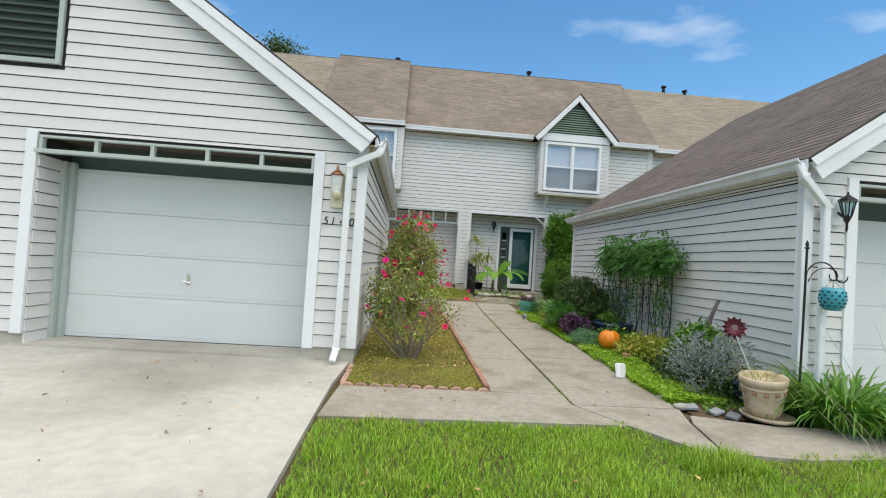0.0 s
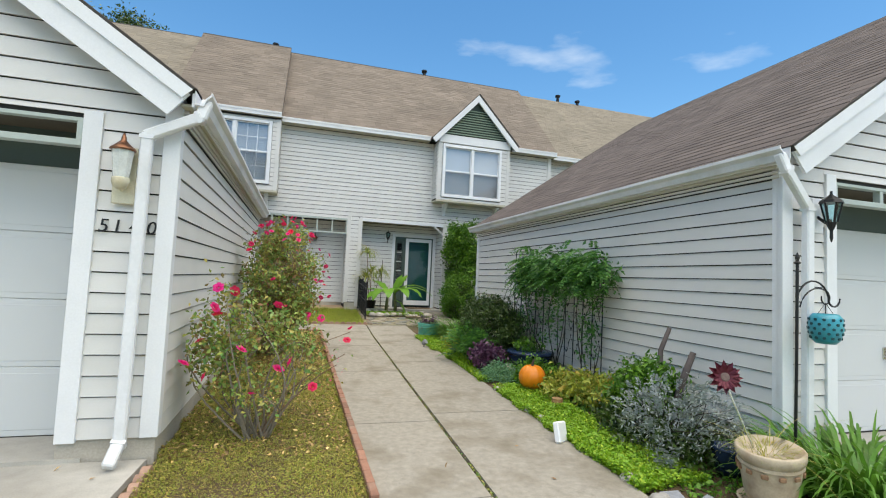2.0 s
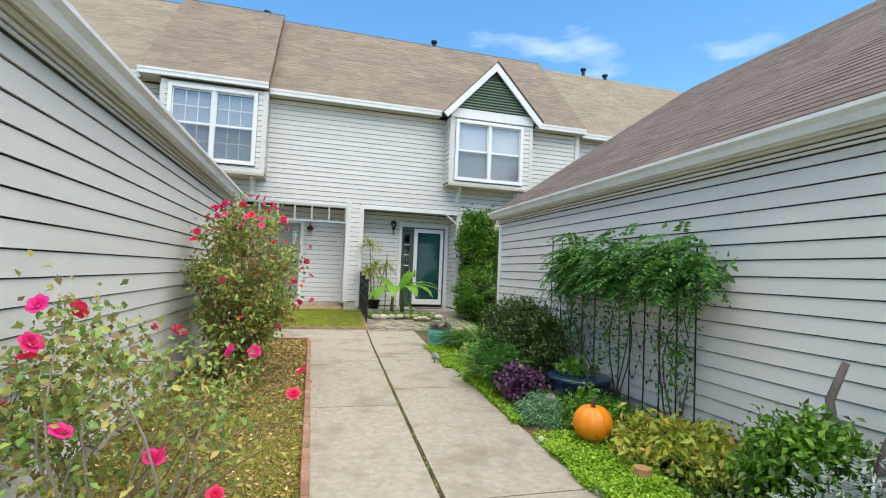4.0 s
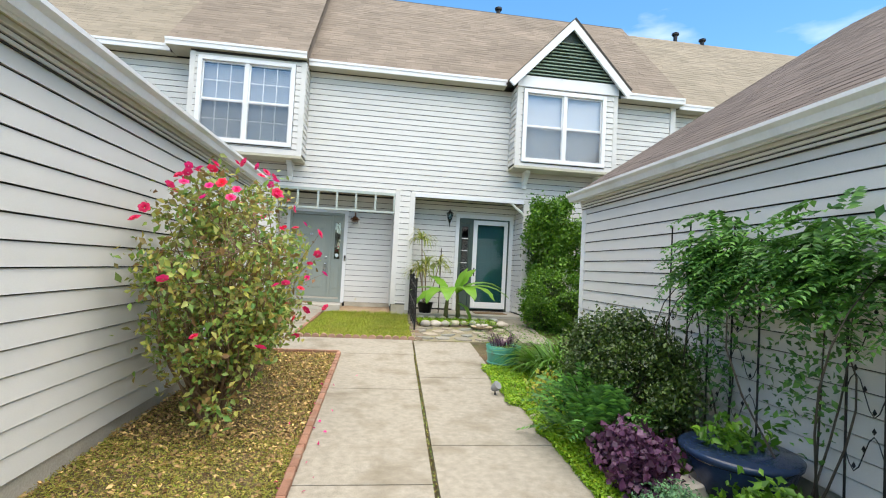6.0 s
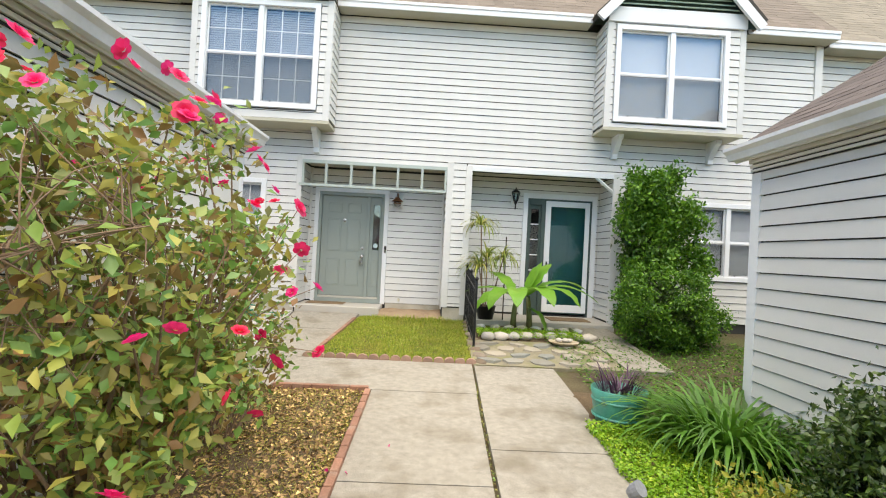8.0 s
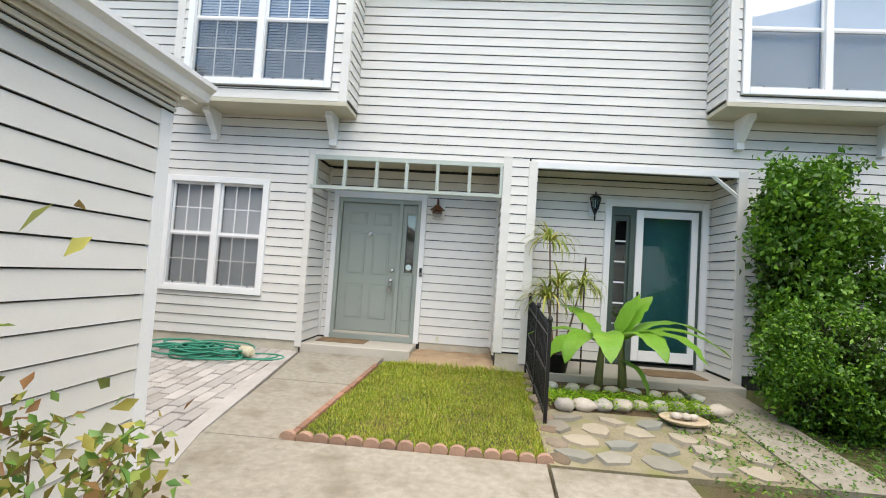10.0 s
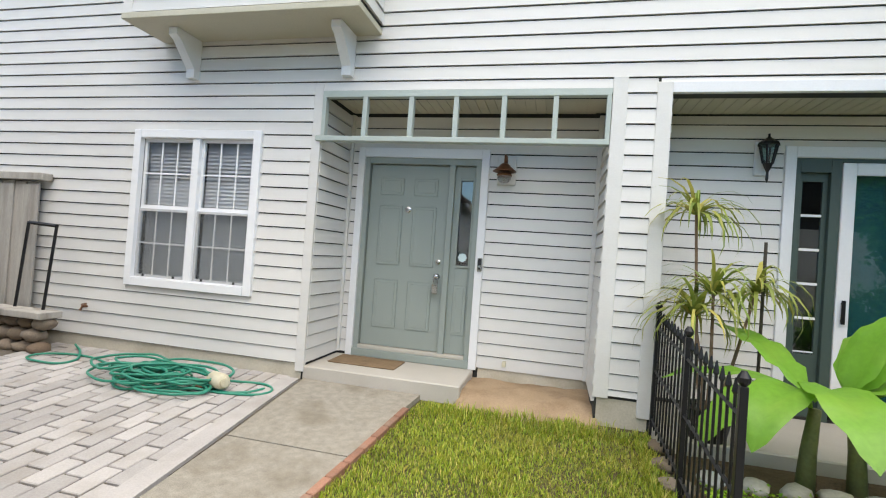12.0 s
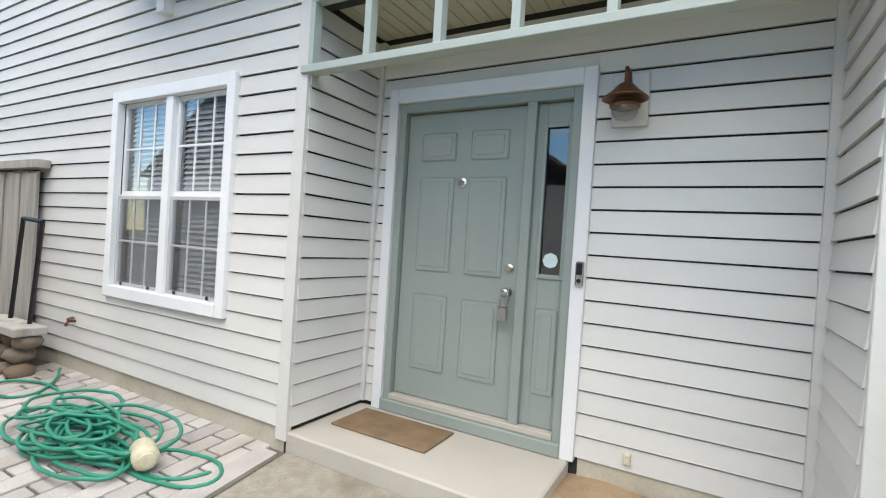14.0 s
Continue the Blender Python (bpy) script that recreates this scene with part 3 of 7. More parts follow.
# ---- garages ----
def garage(tag, corner, width, y0, y1, eave_z, course, side, door, lo, wall_lo):
    """A garage with its gable to the front; side +1: its long wall at corner faces +x. door: (u0, u1, z0, z1) of the recessed opening."""
    ridge = corner - side * width / 2
    slope = 0.68
    far = corner - side * width
    xs = sorted((corner, far))
    fw = wall("wall_garage_%s_front" % tag, xs[0], xs[1], 0.0, eave_z, FRONT(y0 + 0.02), [door])
    siding(fw, xs[0] + (0.095 if side < 0 else 0), xs[1] - (0.095 if side > 0 else 0), wall_lo, wall_lo + math.ceil((eave_z - wall_lo) / course) * course, course, [(door[0] - 0.13, door[1] + 0.13, 0, door[3] + 0.04)])
    lim = lambda z: (xs[0] + max(0, (z - eave_z) / slope) + 0.02, xs[1] - max(0, (z - eave_z) / slope) - 0.02)
    bm = bmesh.new()
    apex = eave_z + slope * width / 2
    for y in (y0 + 0.02, y0 + 0.17):
        bm.faces.new([bm.verts.new(v) for v in ((xs[0], y, eave_z), (xs[1], y, eave_z), (ridge, y, apex))])
    for x in (y1,):
        bm.faces.new([bm.verts.new(v) for v in ((xs[0], x, eave_z), (xs[1], x, eave_z), (ridge, x, apex))])
    part("gable", bm, SHADE_SHEATH, fw, world=True)
    n = int((eave_z - wall_lo) / course) + 1
    vent = [(ridge - 0.88, ridge + 0.88, 3.56, 4.86)] if side > 0 else []
    siding(fw, xs[0], xs[1], wall_lo + math.ceil((eave_z - wall_lo) / course) * course, apex - 0.05, course, vent, limits=lim)
    if side > 0:
        sw = wall("wall_garage_%s_side" % tag, y0 + 0.17, y1, 0.0, eave_z, pose(corner, 0, 0, 0, 0, 90))
        siding(sw, y0 + 0.07, y1 - 0.12, lo, eave_z - 0.02, course)
        part("block_course", boxes((y0 + 0.02, y1, -0.004, 0.02, 0, lo - 0.004)), BLOCK, sw, "grey foundation blocks")
        cb = [(y0 - 0.002, y0 + 0.075), (y1 - 0.12, y1 + 0.002)]
    else:
        sw = wall("wall_garage_%s_side" % tag, -y1, -y0 - 0.17, 0.0, eave_z, pose(corner, 0, 0, 0, 0, -90))
        siding(sw, -y1 + 0.1, -y0 - 0.07, lo, eave_z - 0.02, course)
        part("block_course", boxes((-y1, -y0 - 0.02, -0.004, 0.02, 0, lo - 0.004)), BLOCK, sw, "grey foundation blocks")
        cb = [(-y0 - 0.075, -y0 + 0.002), (-y1 - 0.002, -y1 + 0.12)]
    for a, b in cb:
        part("corner_board", boxes((a, b, -0.026, 0.02, wall_lo, eave_z - 0.02), bevel=0.003), TRIM, sw)
    e = corner
    a, b = (e - 0.1, e + 0.026) if side > 0 else (e - 0.026, e + 0.1)
    part("corner_board", boxes((a, b, -0.046, 0.02, wall_lo, eave_z), bevel=0.003), TRIM, fw)
    part("block_course", boxes((door[1], xs[1], -0.004, 0.05, 0, wall_lo - 0.005), (xs[0], door[0], -0.004, 0.05, 0, wall_lo - 0.005)), BLOCK, fw, "grey foundation blocks")
    # far wall and other walls that close it
    tagged(part("wall_garage_%s_back" % tag, boxes((xs[0] + 0.001, xs[1] - 0.001, y1 - 0.15, y1 - 0.001, 0, eave_z)), SIDING), kind="structure")
    q = sorted((far, far + side * 0.15))
    tagged(part("wall_garage_%s_far" % tag, boxes((q[0], q[1], y0 + 0.18, y1 - 0.16, 0, eave_z)), SIDING), kind="structure")
    roof = tagged(new("garage_roof_" + tag), "dark weathered shingle roof of a garage", "roof", kind="structure")
    over, fo = 0.13, 0.2
    ez = eave_z - slope * over + 0.1
    for s in (1, -1):
        run = width / 2 + over
        base_x = ridge + s * run
        upv = Vector((-s * run, 0, slope * run))
        along, sy = ((0, 1, 0), y0 - fo) if s > 0 else ((0, -1, 0), y1 + 0.12)
        if s == side:
            roof_plane(roof, (base_x, sy, ez), along, upv, y1 - y0 + fo + 0.12, upv.length, SHINGLE_DARK, seed=11 + s, thick=0.06, single=(lambda p: p.y < 7.4 and p.z < 5.0) if side < 0 else None)
        else:
            bm = bmesh.new()
            bm.faces.new([bm.verts.new(v) for v in ((base_x, y0 - fo, ez), (base_x, y1 + 0.12, ez), (ridge, y1 + 0.12, ez + slope * run), (ridge, y0 - fo, ez + slope * run))])
            part("far_slope", bm, SHINGLE_DARK, roof)
        # rake boards: a broad one and a narrow upper one
        for dy, w, off in ((0.0, 0.26, 0.03), (-0.025, 0.1, 0.02)):
            bm = bmesh.new()
            d = upv.normalized()
            n = Vector((s * slope, 0, 1)).normalized()
            t0 = Vector((base_x, y0 - fo + dy + 0.02, ez)) - n * off
            t1 = Vector((ridge, y0 - fo + dy + 0.02, ez + slope * run)) - n * off
            low1 = Vector((ridge, t1.y, t1.z - w / n.z))
            q = [t0, t1, low1, t0 - n * w + (t1 - t0).normalized() * 0.02]
            fa, fb = [bm.verts.new(v) for v in q], [bm.verts.new(v + Vector((0, 0.024, 0))) for v in q]
            bm.faces.new(fa)
            bm.faces.new(fb[::-1])
            for i in range(4):
                j = (i + 1) % 4
                bm.faces.new((fa[j], fa[i], fb[i], fb[j]))
            bmesh.ops.recalc_face_normals(bm, faces=bm.faces)
            part("rake_board", bm, TRIM, roof, "white rake board")
    # eave soffit, frieze and gutter on the seen side
    ex = corner + side * over
    gy0, gy1 = y0 - fo + 0.02, y1 + 0.1
    q = sorted((corner + side * 0.02, ex))
    part("soffit", boxes((q[0], q[1], y0 - 0.1, y1, ez - 0.125, ez - 0.105)), SOFFIT, roof)
    q = sorted((corner + side * 0.02, corner + side * 0.045))
    f = sorted((corner + side * 0.015, corner + side * 0.032))
    # Near-black strip draws the shade lines between the frieze mouldings.
    part("frieze_backing", boxes((f[0], f[1], y0 + 0.08, y1 - 0.01, ez - 0.25, ez - 0.126)), SHADE_SHEATH, roof)
    for k, (za, zb, proud) in enumerate(((0.238, 0.214, 0.004), (0.202, 0.174, 0.012), (0.162, 0.127, 0.026))):
        f = sorted((corner + side * 0.02, corner + side * (0.04 + proud)))
        part("frieze", boxes((f[0], f[1], y0, y1, ez - za, ez - zb), bevel=0.003), SIDING, roof, "narrow frieze moulding")
    q = sorted((ex - side * 0.02, ex))
    part("fascia", boxes((q[0], q[1], gy0 + 0.02, gy1, ez - 0.14, ez - 0.03)), TRIM, roof)
    gutter(roof, (ex, gy0, ez - 0.015), (ex, gy1, ez - 0.015), side)
    return fw, roof, ez


gl, gl_roof, gl_ez = garage("home", -0.62, 9.3, 6.1, 13.8, 3.0, 0.157, 1, (-4.62, -1.27, 0.0, 2.72), 0.3, 0.3)
gr, gr_roof, gr_ez = garage("neighbour", 4.52, 9.4, 5.08, 12.75, 2.9, 0.14, -1, (5.17, 8.4, 0.0, 2.7), 0.35, 0.3)

# ---- ground ----
LEVELS = [(-400, -6.0), (-30, -0.6), (0, -0.02), (4, 0.08), (6, 0.11), (9, 0.15), (13, 0.22), (14.8, 0.29), (17.7, 0.52), (30, 0.6), (400, 2.0)]


def level(y):
    for (a, p), (b, q) in zip(LEVELS, LEVELS[1:]):
        if a <= y <= b:
            return p + (q - p) * (y - a) / (b - a)
    return 0.0


def sheet(name, pts, mat, top=0.0, thick=0.1, bevel=0.0, parent=None, label="", flat=None):
    """A slab with the outline pts whose top follows the ground at a height of top above it."""
    bm = bmesh.new()
    bm.faces.new([bm.verts.new((x, y, 0)) for x, y in pts])
    for y, _ in LEVELS[1:-1]:
        g = bm.verts[:] + bm.edges[:] + bm.faces[:]
        bmesh.ops.bisect_plane(bm, geom=g, plane_co=(0, y, 0), plane_no=(0, 1, 0))
    bmesh.ops.recalc_face_normals(bm, faces=bm.faces)
    for f in bm.faces:
        if f.normal.z < 0:
            f.normal_flip()
    for v in bm.verts:
        v.co.z = (level(v.co.y) if flat is None else flat) + top
    if thick:
        r = bmesh.ops.extrude_face_region(bm, geom=bm.faces[:])
        new_vs = [e for e in r["geom"] if isinstance(e, bmesh.types.BMVert)]
        # the extruded copy becomes the top, the first faces the underside
        old = [v for v in bm.verts if v not in set(new_vs)]
        for v in old:
            v.co.z -= thick
        bmesh.ops.recalc_face_normals(bm, faces=bm.faces)
    return part(name, bm, mat, parent, label)


xs = [-400, -60, -20, -8, 0, 8, 20, 60, 400]
ys = [y for y, _ in LEVELS]
gv = [(x, y, level(y) - 0.03) for y in ys for x in xs]
gf = [(j * len(xs) + i, j * len(xs) + i + 1, (j + 1) * len(xs) + i + 1, (j + 1) * len(xs) + i) for j in range(len(ys) - 1) for i in range(len(xs) - 1)]
tagged(new("ground", mesh_of("ground", gv, gf, SOIL)), kind="structure", label="lawn soil and grass around the houses")

driveway = tagged(sheet("driveway", [(-0.72, -12), (-0.72, 5.05), (-0.66, 6.1), (-10.5, 6.1), (-10.5, -12)], DRIVE, 0.02), "pale stained concrete driveway before the garage", "driveway", kind="structure")
tagged(sheet("garage_floor", [(-5.0, 6.1), (-1.1, 6.1), (-1.1, 7.2), (-5.0, 7.2)], DRIVE, 0.05), kind="structure")
driveway_r = tagged(sheet("driveway_neighbour", [(4.75, -12), (11.5, -12), (11.5, 5.1), (5.1, 5.1), (4.75, 4.2)], DRIVE, 0.02), "pale concrete driveway of the neighbouring garage", "driveway", kind="structure")
tagged(sheet("garage_floor_neighbour", [(5.0, 5.1), (8.6, 5.1), (8.6, 6.2), (5.0, 6.2)], DRIVE, 0.05), kind="structure")

# walkways: each slab between two joints is a piece of its own
seam = lambda y: 1.76 + (y - 4.6) * 0.042
r_edge = lambda y: 2.88 + (y - 4.3) * 0.037
walk_l = tagged(new("walkway"), "weathered concrete walkway in slabs with a long seam", "walkway", kind="structure")
for a, b in ((4.06, 5.02),):
    sheet("slab", [(-0.69, a), (2.08, a + 0.06), (seam(4.685) - 0.012, 4.69), (seam(5.02) - 0.012, b), (-0.63, b)], CONCRETE, 0.02, parent=walk_l)
for a, b in ((5.03, 6.72), (6.735, 9.2), (9.215, 11.6), (11.615, 13.58)):
    sheet("slab", [(0.98, a), (seam(a) - 0.02, a), (seam(b) - 0.02, b), (0.98, b)], CONCRETE, 0.02, parent=walk_l)
sheet("slab", [(-1.3, 13.86), (-0.58, 13.595), (seam(13.6) - 0.012, 13.595), (seam(14.8) - 0.012, 14.8), (-0.05, 14.8), (-0.75, 14.8)], CONCRETE, 0.02, parent=walk_l)
for a, b in ((4.7, 6.98), (6.995, 9.9), (9.915, 12.2), (12.215, 14.75)):
    sheet("slab", [(seam(a) + 0.02, a), (r_edge(a), a), (r_edge(b), b), (seam(b) + 0.02, b)], CONCRETE, 0.018, parent=walk_l)
sheet("slab", [(seam(4.69) + 0.012, 4.685), (2.1, 4.12), (2.5, 3.55), (2.62, 3.6), (2.75, 4.25), (r_edge(4.68), 4.685)], CONCRETE, 0.018, parent=walk_l)
sheet("slab", [(2.64, 3.58), (3.3, 3.5), (4.74, 3.65), (4.74, 4.25), (3.6, 4.28), (2.9, 4.5), (2.78, 4.25)], CONCRETE, 0.018, parent=walk_l)
# path to the door
walk_h = tagged(new("door_path"), "tan concrete path that leads to the front door", "walkway", kind="structure")
sheet("slab", [(-0.76, 14.81), (-0.06, 14.81), (0.1, 16.35), (-0.86, 16.35)], CONCRETE, 0.02, parent=walk_h)
sheet("slab", [(-0.862, 16.365), (0.1, 16.365), (0.25, 17.65), (-0.97, 17.65)], CONCRETE, 0.02, parent=walk_h)
step = tagged(part("door_step", boxes((-1.0, 0.62, 17.655, 18.41, 0.3, 0.66), bevel=0.012), SLAB), "pale concrete step slab before the grey door", "step", kind="structure")
nx, ny = 16, 14
soil_v = []
for r in range(ny + 1):
    for c in range(nx + 1):
        x, y = 0.6 + 1.25 * c / nx, 17.4 + 1.02 * r / ny
        rise = min(1.0, max(0.0, (y - 17.4) / 0.4))
        soil_v.append((x, y, 0.445 + 0.14 * rise + 0.035 * noise.noise((x * 4, y * 4, 2)) + 0.008 * noise.noise((x * 15, y * 15, 5))))
soil_f = [(r * (nx + 1) + c, r * (nx + 1) + c + 1, (r + 1) * (nx + 1) + c + 1, (r + 1) * (nx + 1) + c) for r in range(ny) for c in range(nx)]
tagged(new("porch_floor", mesh_of("porch_floor", soil_v, soil_f, SANDY, smooth=True)), "bare sandy soil inside the recess", "ground", kind="structure")
tagged(part("porch_slab", boxes((2.28, 5.09, 17.3, 18.41, 0.2, 0.58), bevel=0.012), SLAB), "concrete porch slab of the neighbouring house", "step", kind="structure")

# Dark brown boarding; the dark space behind the transom is in its colour.
OPENING_SHADE = material("opening_shade_boarding", (0.1, 0.085, 0.06), 0.8, 0.2, 3, 50, 0.2)
# ---- garage doors, transoms, lamps ----
def garage_door(name, label, x0, x1, y, z0, z1):
    d = thing(name, label, "garage door", kind="structure")
    h = (z1 - z0) / 4
    for i in range(4):
        a = z0 + i * h
        bm = boxes((x0, x1, y, y + 0.045, a + 0.001, a + h - 0.002), bevel=0.005)
        box(bm, x0 + 0.04, x1 - 0.04, y - 0.004, y + 0.01, a + 0.05, a + h - 0.05, bevel=0.003)
        part("panel", bm, GARAGE_DOOR, d)
    xm = (x0 + x1) / 2 - 0.02
    hm = z0 + 0.83
    hb = boxes((xm - 0.02, xm + 0.02, y - 0.018, y - 0.004, hm - 0.06, hm + 0.08), bevel=0.004)
    tube(hb, [(xm, y - 0.016, hm - 0.02), (xm, y - 0.06, hm - 0.02)], 0.009)
    tube(hb, [(xm - 0.045, y - 0.06, hm - 0.015), (xm + 0.05, y - 0.06, hm - 0.03)], 0.011)
    part("handle", hb, STEEL, d, "steel T-shaped handle")
    part("weather_strip", boxes((x0, x1, y + 0.005, y + 0.04, z0 - 0.03, z0 + 0.003)), BLACK, d, "black rubber weather strip")
    return d


def transom(name, label, x0, x1, y, z0, z1, posts, mat, parent_kind="structure"):
    """A bar across an opening with short posts above it."""
    t = thing(name, label, "transom", kind=parent_kind)
    part("bar", boxes((x0 - 0.05, x1, y - 0.03, y + 0.06, z0, z0 + 0.05), bevel=0.004), mat, t)
    part("top_rail", boxes((x0, x1, y - 0.02, y + 0.05, z1 - 0.03, z1), bevel=0.003), mat, t)
    part("end_post", boxes((x0, x0 + 0.04, y - 0.02, y + 0.05, z0 + 0.05, z1 - 0.03), bevel=0.003), mat, t)
    part("end_post", boxes((x1 - 0.04, x1, y - 0.02, y + 0.05, z0 + 0.05, z1 - 0.03), bevel=0.003), mat, t)
    for x in posts:
        part("post", boxes((x - 0.024, x + 0.024, y - 0.015, y + 0.05, z0 + 0.05, z1 - 0.03), bevel=0.003), mat, t)
    return t


garage_door("garage_door_1", "pale grey sectional garage door, closed", -4.6, -1.27, 6.66, 0.175, 2.42)
garage_door("garage_door_2", "pale grey sectional garage door of the neighbour, closed", 5.17, 8.25, 5.6, 0.17, 2.36)
transom("transom_1", "pale painted transom bars over the garage opening", -4.6, -1.27, 6.1, 2.5, 2.72, [-4.6 + 3.33 * i / 5 for i in range(1, 5)], SAGE_LIGHT)
transom("transom_2", "pale painted transom bars over the neighbour's garage opening", 5.17, 8.4, 5.09, 2.5, 2.7, [5.17 + 3.23 * i / 5 for i in range(1, 5)], SAGE_LIGHT)
transom("transom_3", "pale sage transom bars over the porch recess", -0.98, 1.8, FY - 0.02, 2.94, 3.41, [-0.523, -0.045, 0.4, 0.855, 1.323], SAGE_LIGHT)
for nm, x0, x1, y0, y1, zt, wl0 in (("home", -4.62, -1.27, 6.27, 6.72, 2.72, gl), ("neighbour", 5.17, 8.4, 5.25, 5.66, 2.7, gr)):
    # Ceiling and header are coloured dark to carry the opening's shade.
    part("opening_ceiling", boxes((x0 - 0.1, x1 + 0.1, y0, y1 + 0.1, zt + 0.02, zt + 0.1)), OPENING_SHADE, wl0, world=True)
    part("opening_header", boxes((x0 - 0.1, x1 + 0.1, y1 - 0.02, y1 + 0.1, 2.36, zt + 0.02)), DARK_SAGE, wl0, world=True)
    left = wall("wall_opening_%s_left" % nm, y0, y1 + 0.1, 0.0, zt + 0.02, pose(x0, 0, 0, 0, 0, 90), depth=0.08)
    siding(left, y0 - 0.15, y1 - 0.2, 0.14, zt - 0.22, 0.157)
    right = wall("wall_opening_%s_right" % nm, -y1 - 0.1, -y0, 0.0, zt + 0.02, pose(x1, 0, 0, 0, 0, -90), depth=0.08, mat=SIDING)
    part("jamb", boxes((x0 + 0.0, x0 + 0.07, y1 - 0.22, y1 - 0.065, 0.16, 2.48), (x0 + 0.07, x0 + 0.13, y1 - 0.14, y1 - 0.065, 0.16, 2.48), bevel=0.004), SAGE_LIGHT, wl0, "sage green door jamb", world=True)
    part("jamb", boxes((x1 - 0.03, x1, y1 - 0.16, y1 - 0.07, 0.16, 2.46), bevel=0.004), SAGE_LIGHT, wl0, "sage green door jamb", world=True)
    part("opening_trim", boxes((x0 - 0.13, x0, -0.046, 0.0, 0.28, zt + 0.06), (x1, x1 + 0.13, -0.046, 0.0, 0.28, zt + 0.06), bevel=0.003), TRIM, wl0, "white trim board")

vent = thing("gable_vent", "dark green louvred vent in the garage gable", "vent")
vx, vw = -5.27, 0.84
part("frame", boxes((vx - vw, vx - vw + 0.06, 6.06, 6.12, 3.6, 4.82), (vx + vw - 0.06, vx + vw, 6.06, 6.12, 3.6, 4.82), (vx - vw + 0.06, vx + vw - 0.06, 6.06, 6.12, 3.6, 3.66), (vx - vw + 0.06, vx + vw - 0.06, 6.06, 6.12, 4.76, 4.82), bevel=0.003), SAGE_LIGHT, vent)
part("backing", boxes((vx - vw, vx + vw, 6.105, 6.118, 3.6, 4.82)), DARK_SAGE, vent)
slat = mesh_of("slat", [], [], DARK_SAGE)
bm = boxes((-vw + 0.06, vw - 0.06, -0.05, 0.05, -0.008, 0.008))
bm.to_mesh(slat)
bm.free()
for i in range(11):
    shared("slat", slat, vent, pose(vx, 6.085, 3.72 + i * 0.1, 40))


def downspout(name, label, pts, w=0.085, d=0.07):
    s = thing(name, label, "downspout")
    for i, (p, q) in enumerate(zip(pts, pts[1:])):
        p, q = Vector(p), Vector(q)
        bm = boxes((-w / 2, w / 2, -d / 2, d / 2, -0.02, (q - p).length + 0.02), bevel=0.012)
        ob = part("pipe", bm, GUTTER, s)
        z = (q - p).normalized()
        yv = Vector((0, 1, 0)) if abs(z.y) < 0.8 else Vector((0, 0, 1))
        xv = yv.cross(z).normalized()
        yv = z.cross(xv)
        ob.matrix_basis = Matrix.Translation(p) @ Matrix((xv, yv, z)).transposed().to_4x4()
        if i:
            bm = boxes((-w / 2 - 0.006, w / 2 + 0.006, -d / 2 - 0.006, d / 2 + 0.006, 0, 0.03))
            j = part("collar", bm, GUTTER, s)
            j.matrix_basis = ob.matrix_basis.copy()
    return s


downspout("downspout", "white downspout from the gutter down the garage corner", [(-0.41, 5.98, 2.92), (-0.44, 5.96, 2.8), (-0.81, 6.0, 2.62), (-0.825, 6.0, 0.3), (-0.845, 5.88, 0.18)])
downspout("downspout", "white downspout from the neighbour's gutter down the corner", [(4.32, 4.94, 2.82), (4.36, 4.92, 2.7), (4.7, 4.98, 2.4), (4.7, 4.99, 0.35), (4.7, 4.88, 0.2)])

# house number
num = thing("house_number", "black metal house number 5140 on the garage corner", "house number")
for ch, x in zip("5140", (-1.08, -0.99, -0.875, -0.755)):
    cu = bpy.data.curves.new("digit", "FONT")
    cu.body, cu.size, cu.extrude, cu.shear, cu.align_x = ch, 0.145, 0.004, 0.12, "CENTER"
    cu.materials.append(BLACK)
    ob = new("digit", cu)
    ob.parent = num
    ob.matrix_basis = pose(x, 6.078, 1.86, 90)


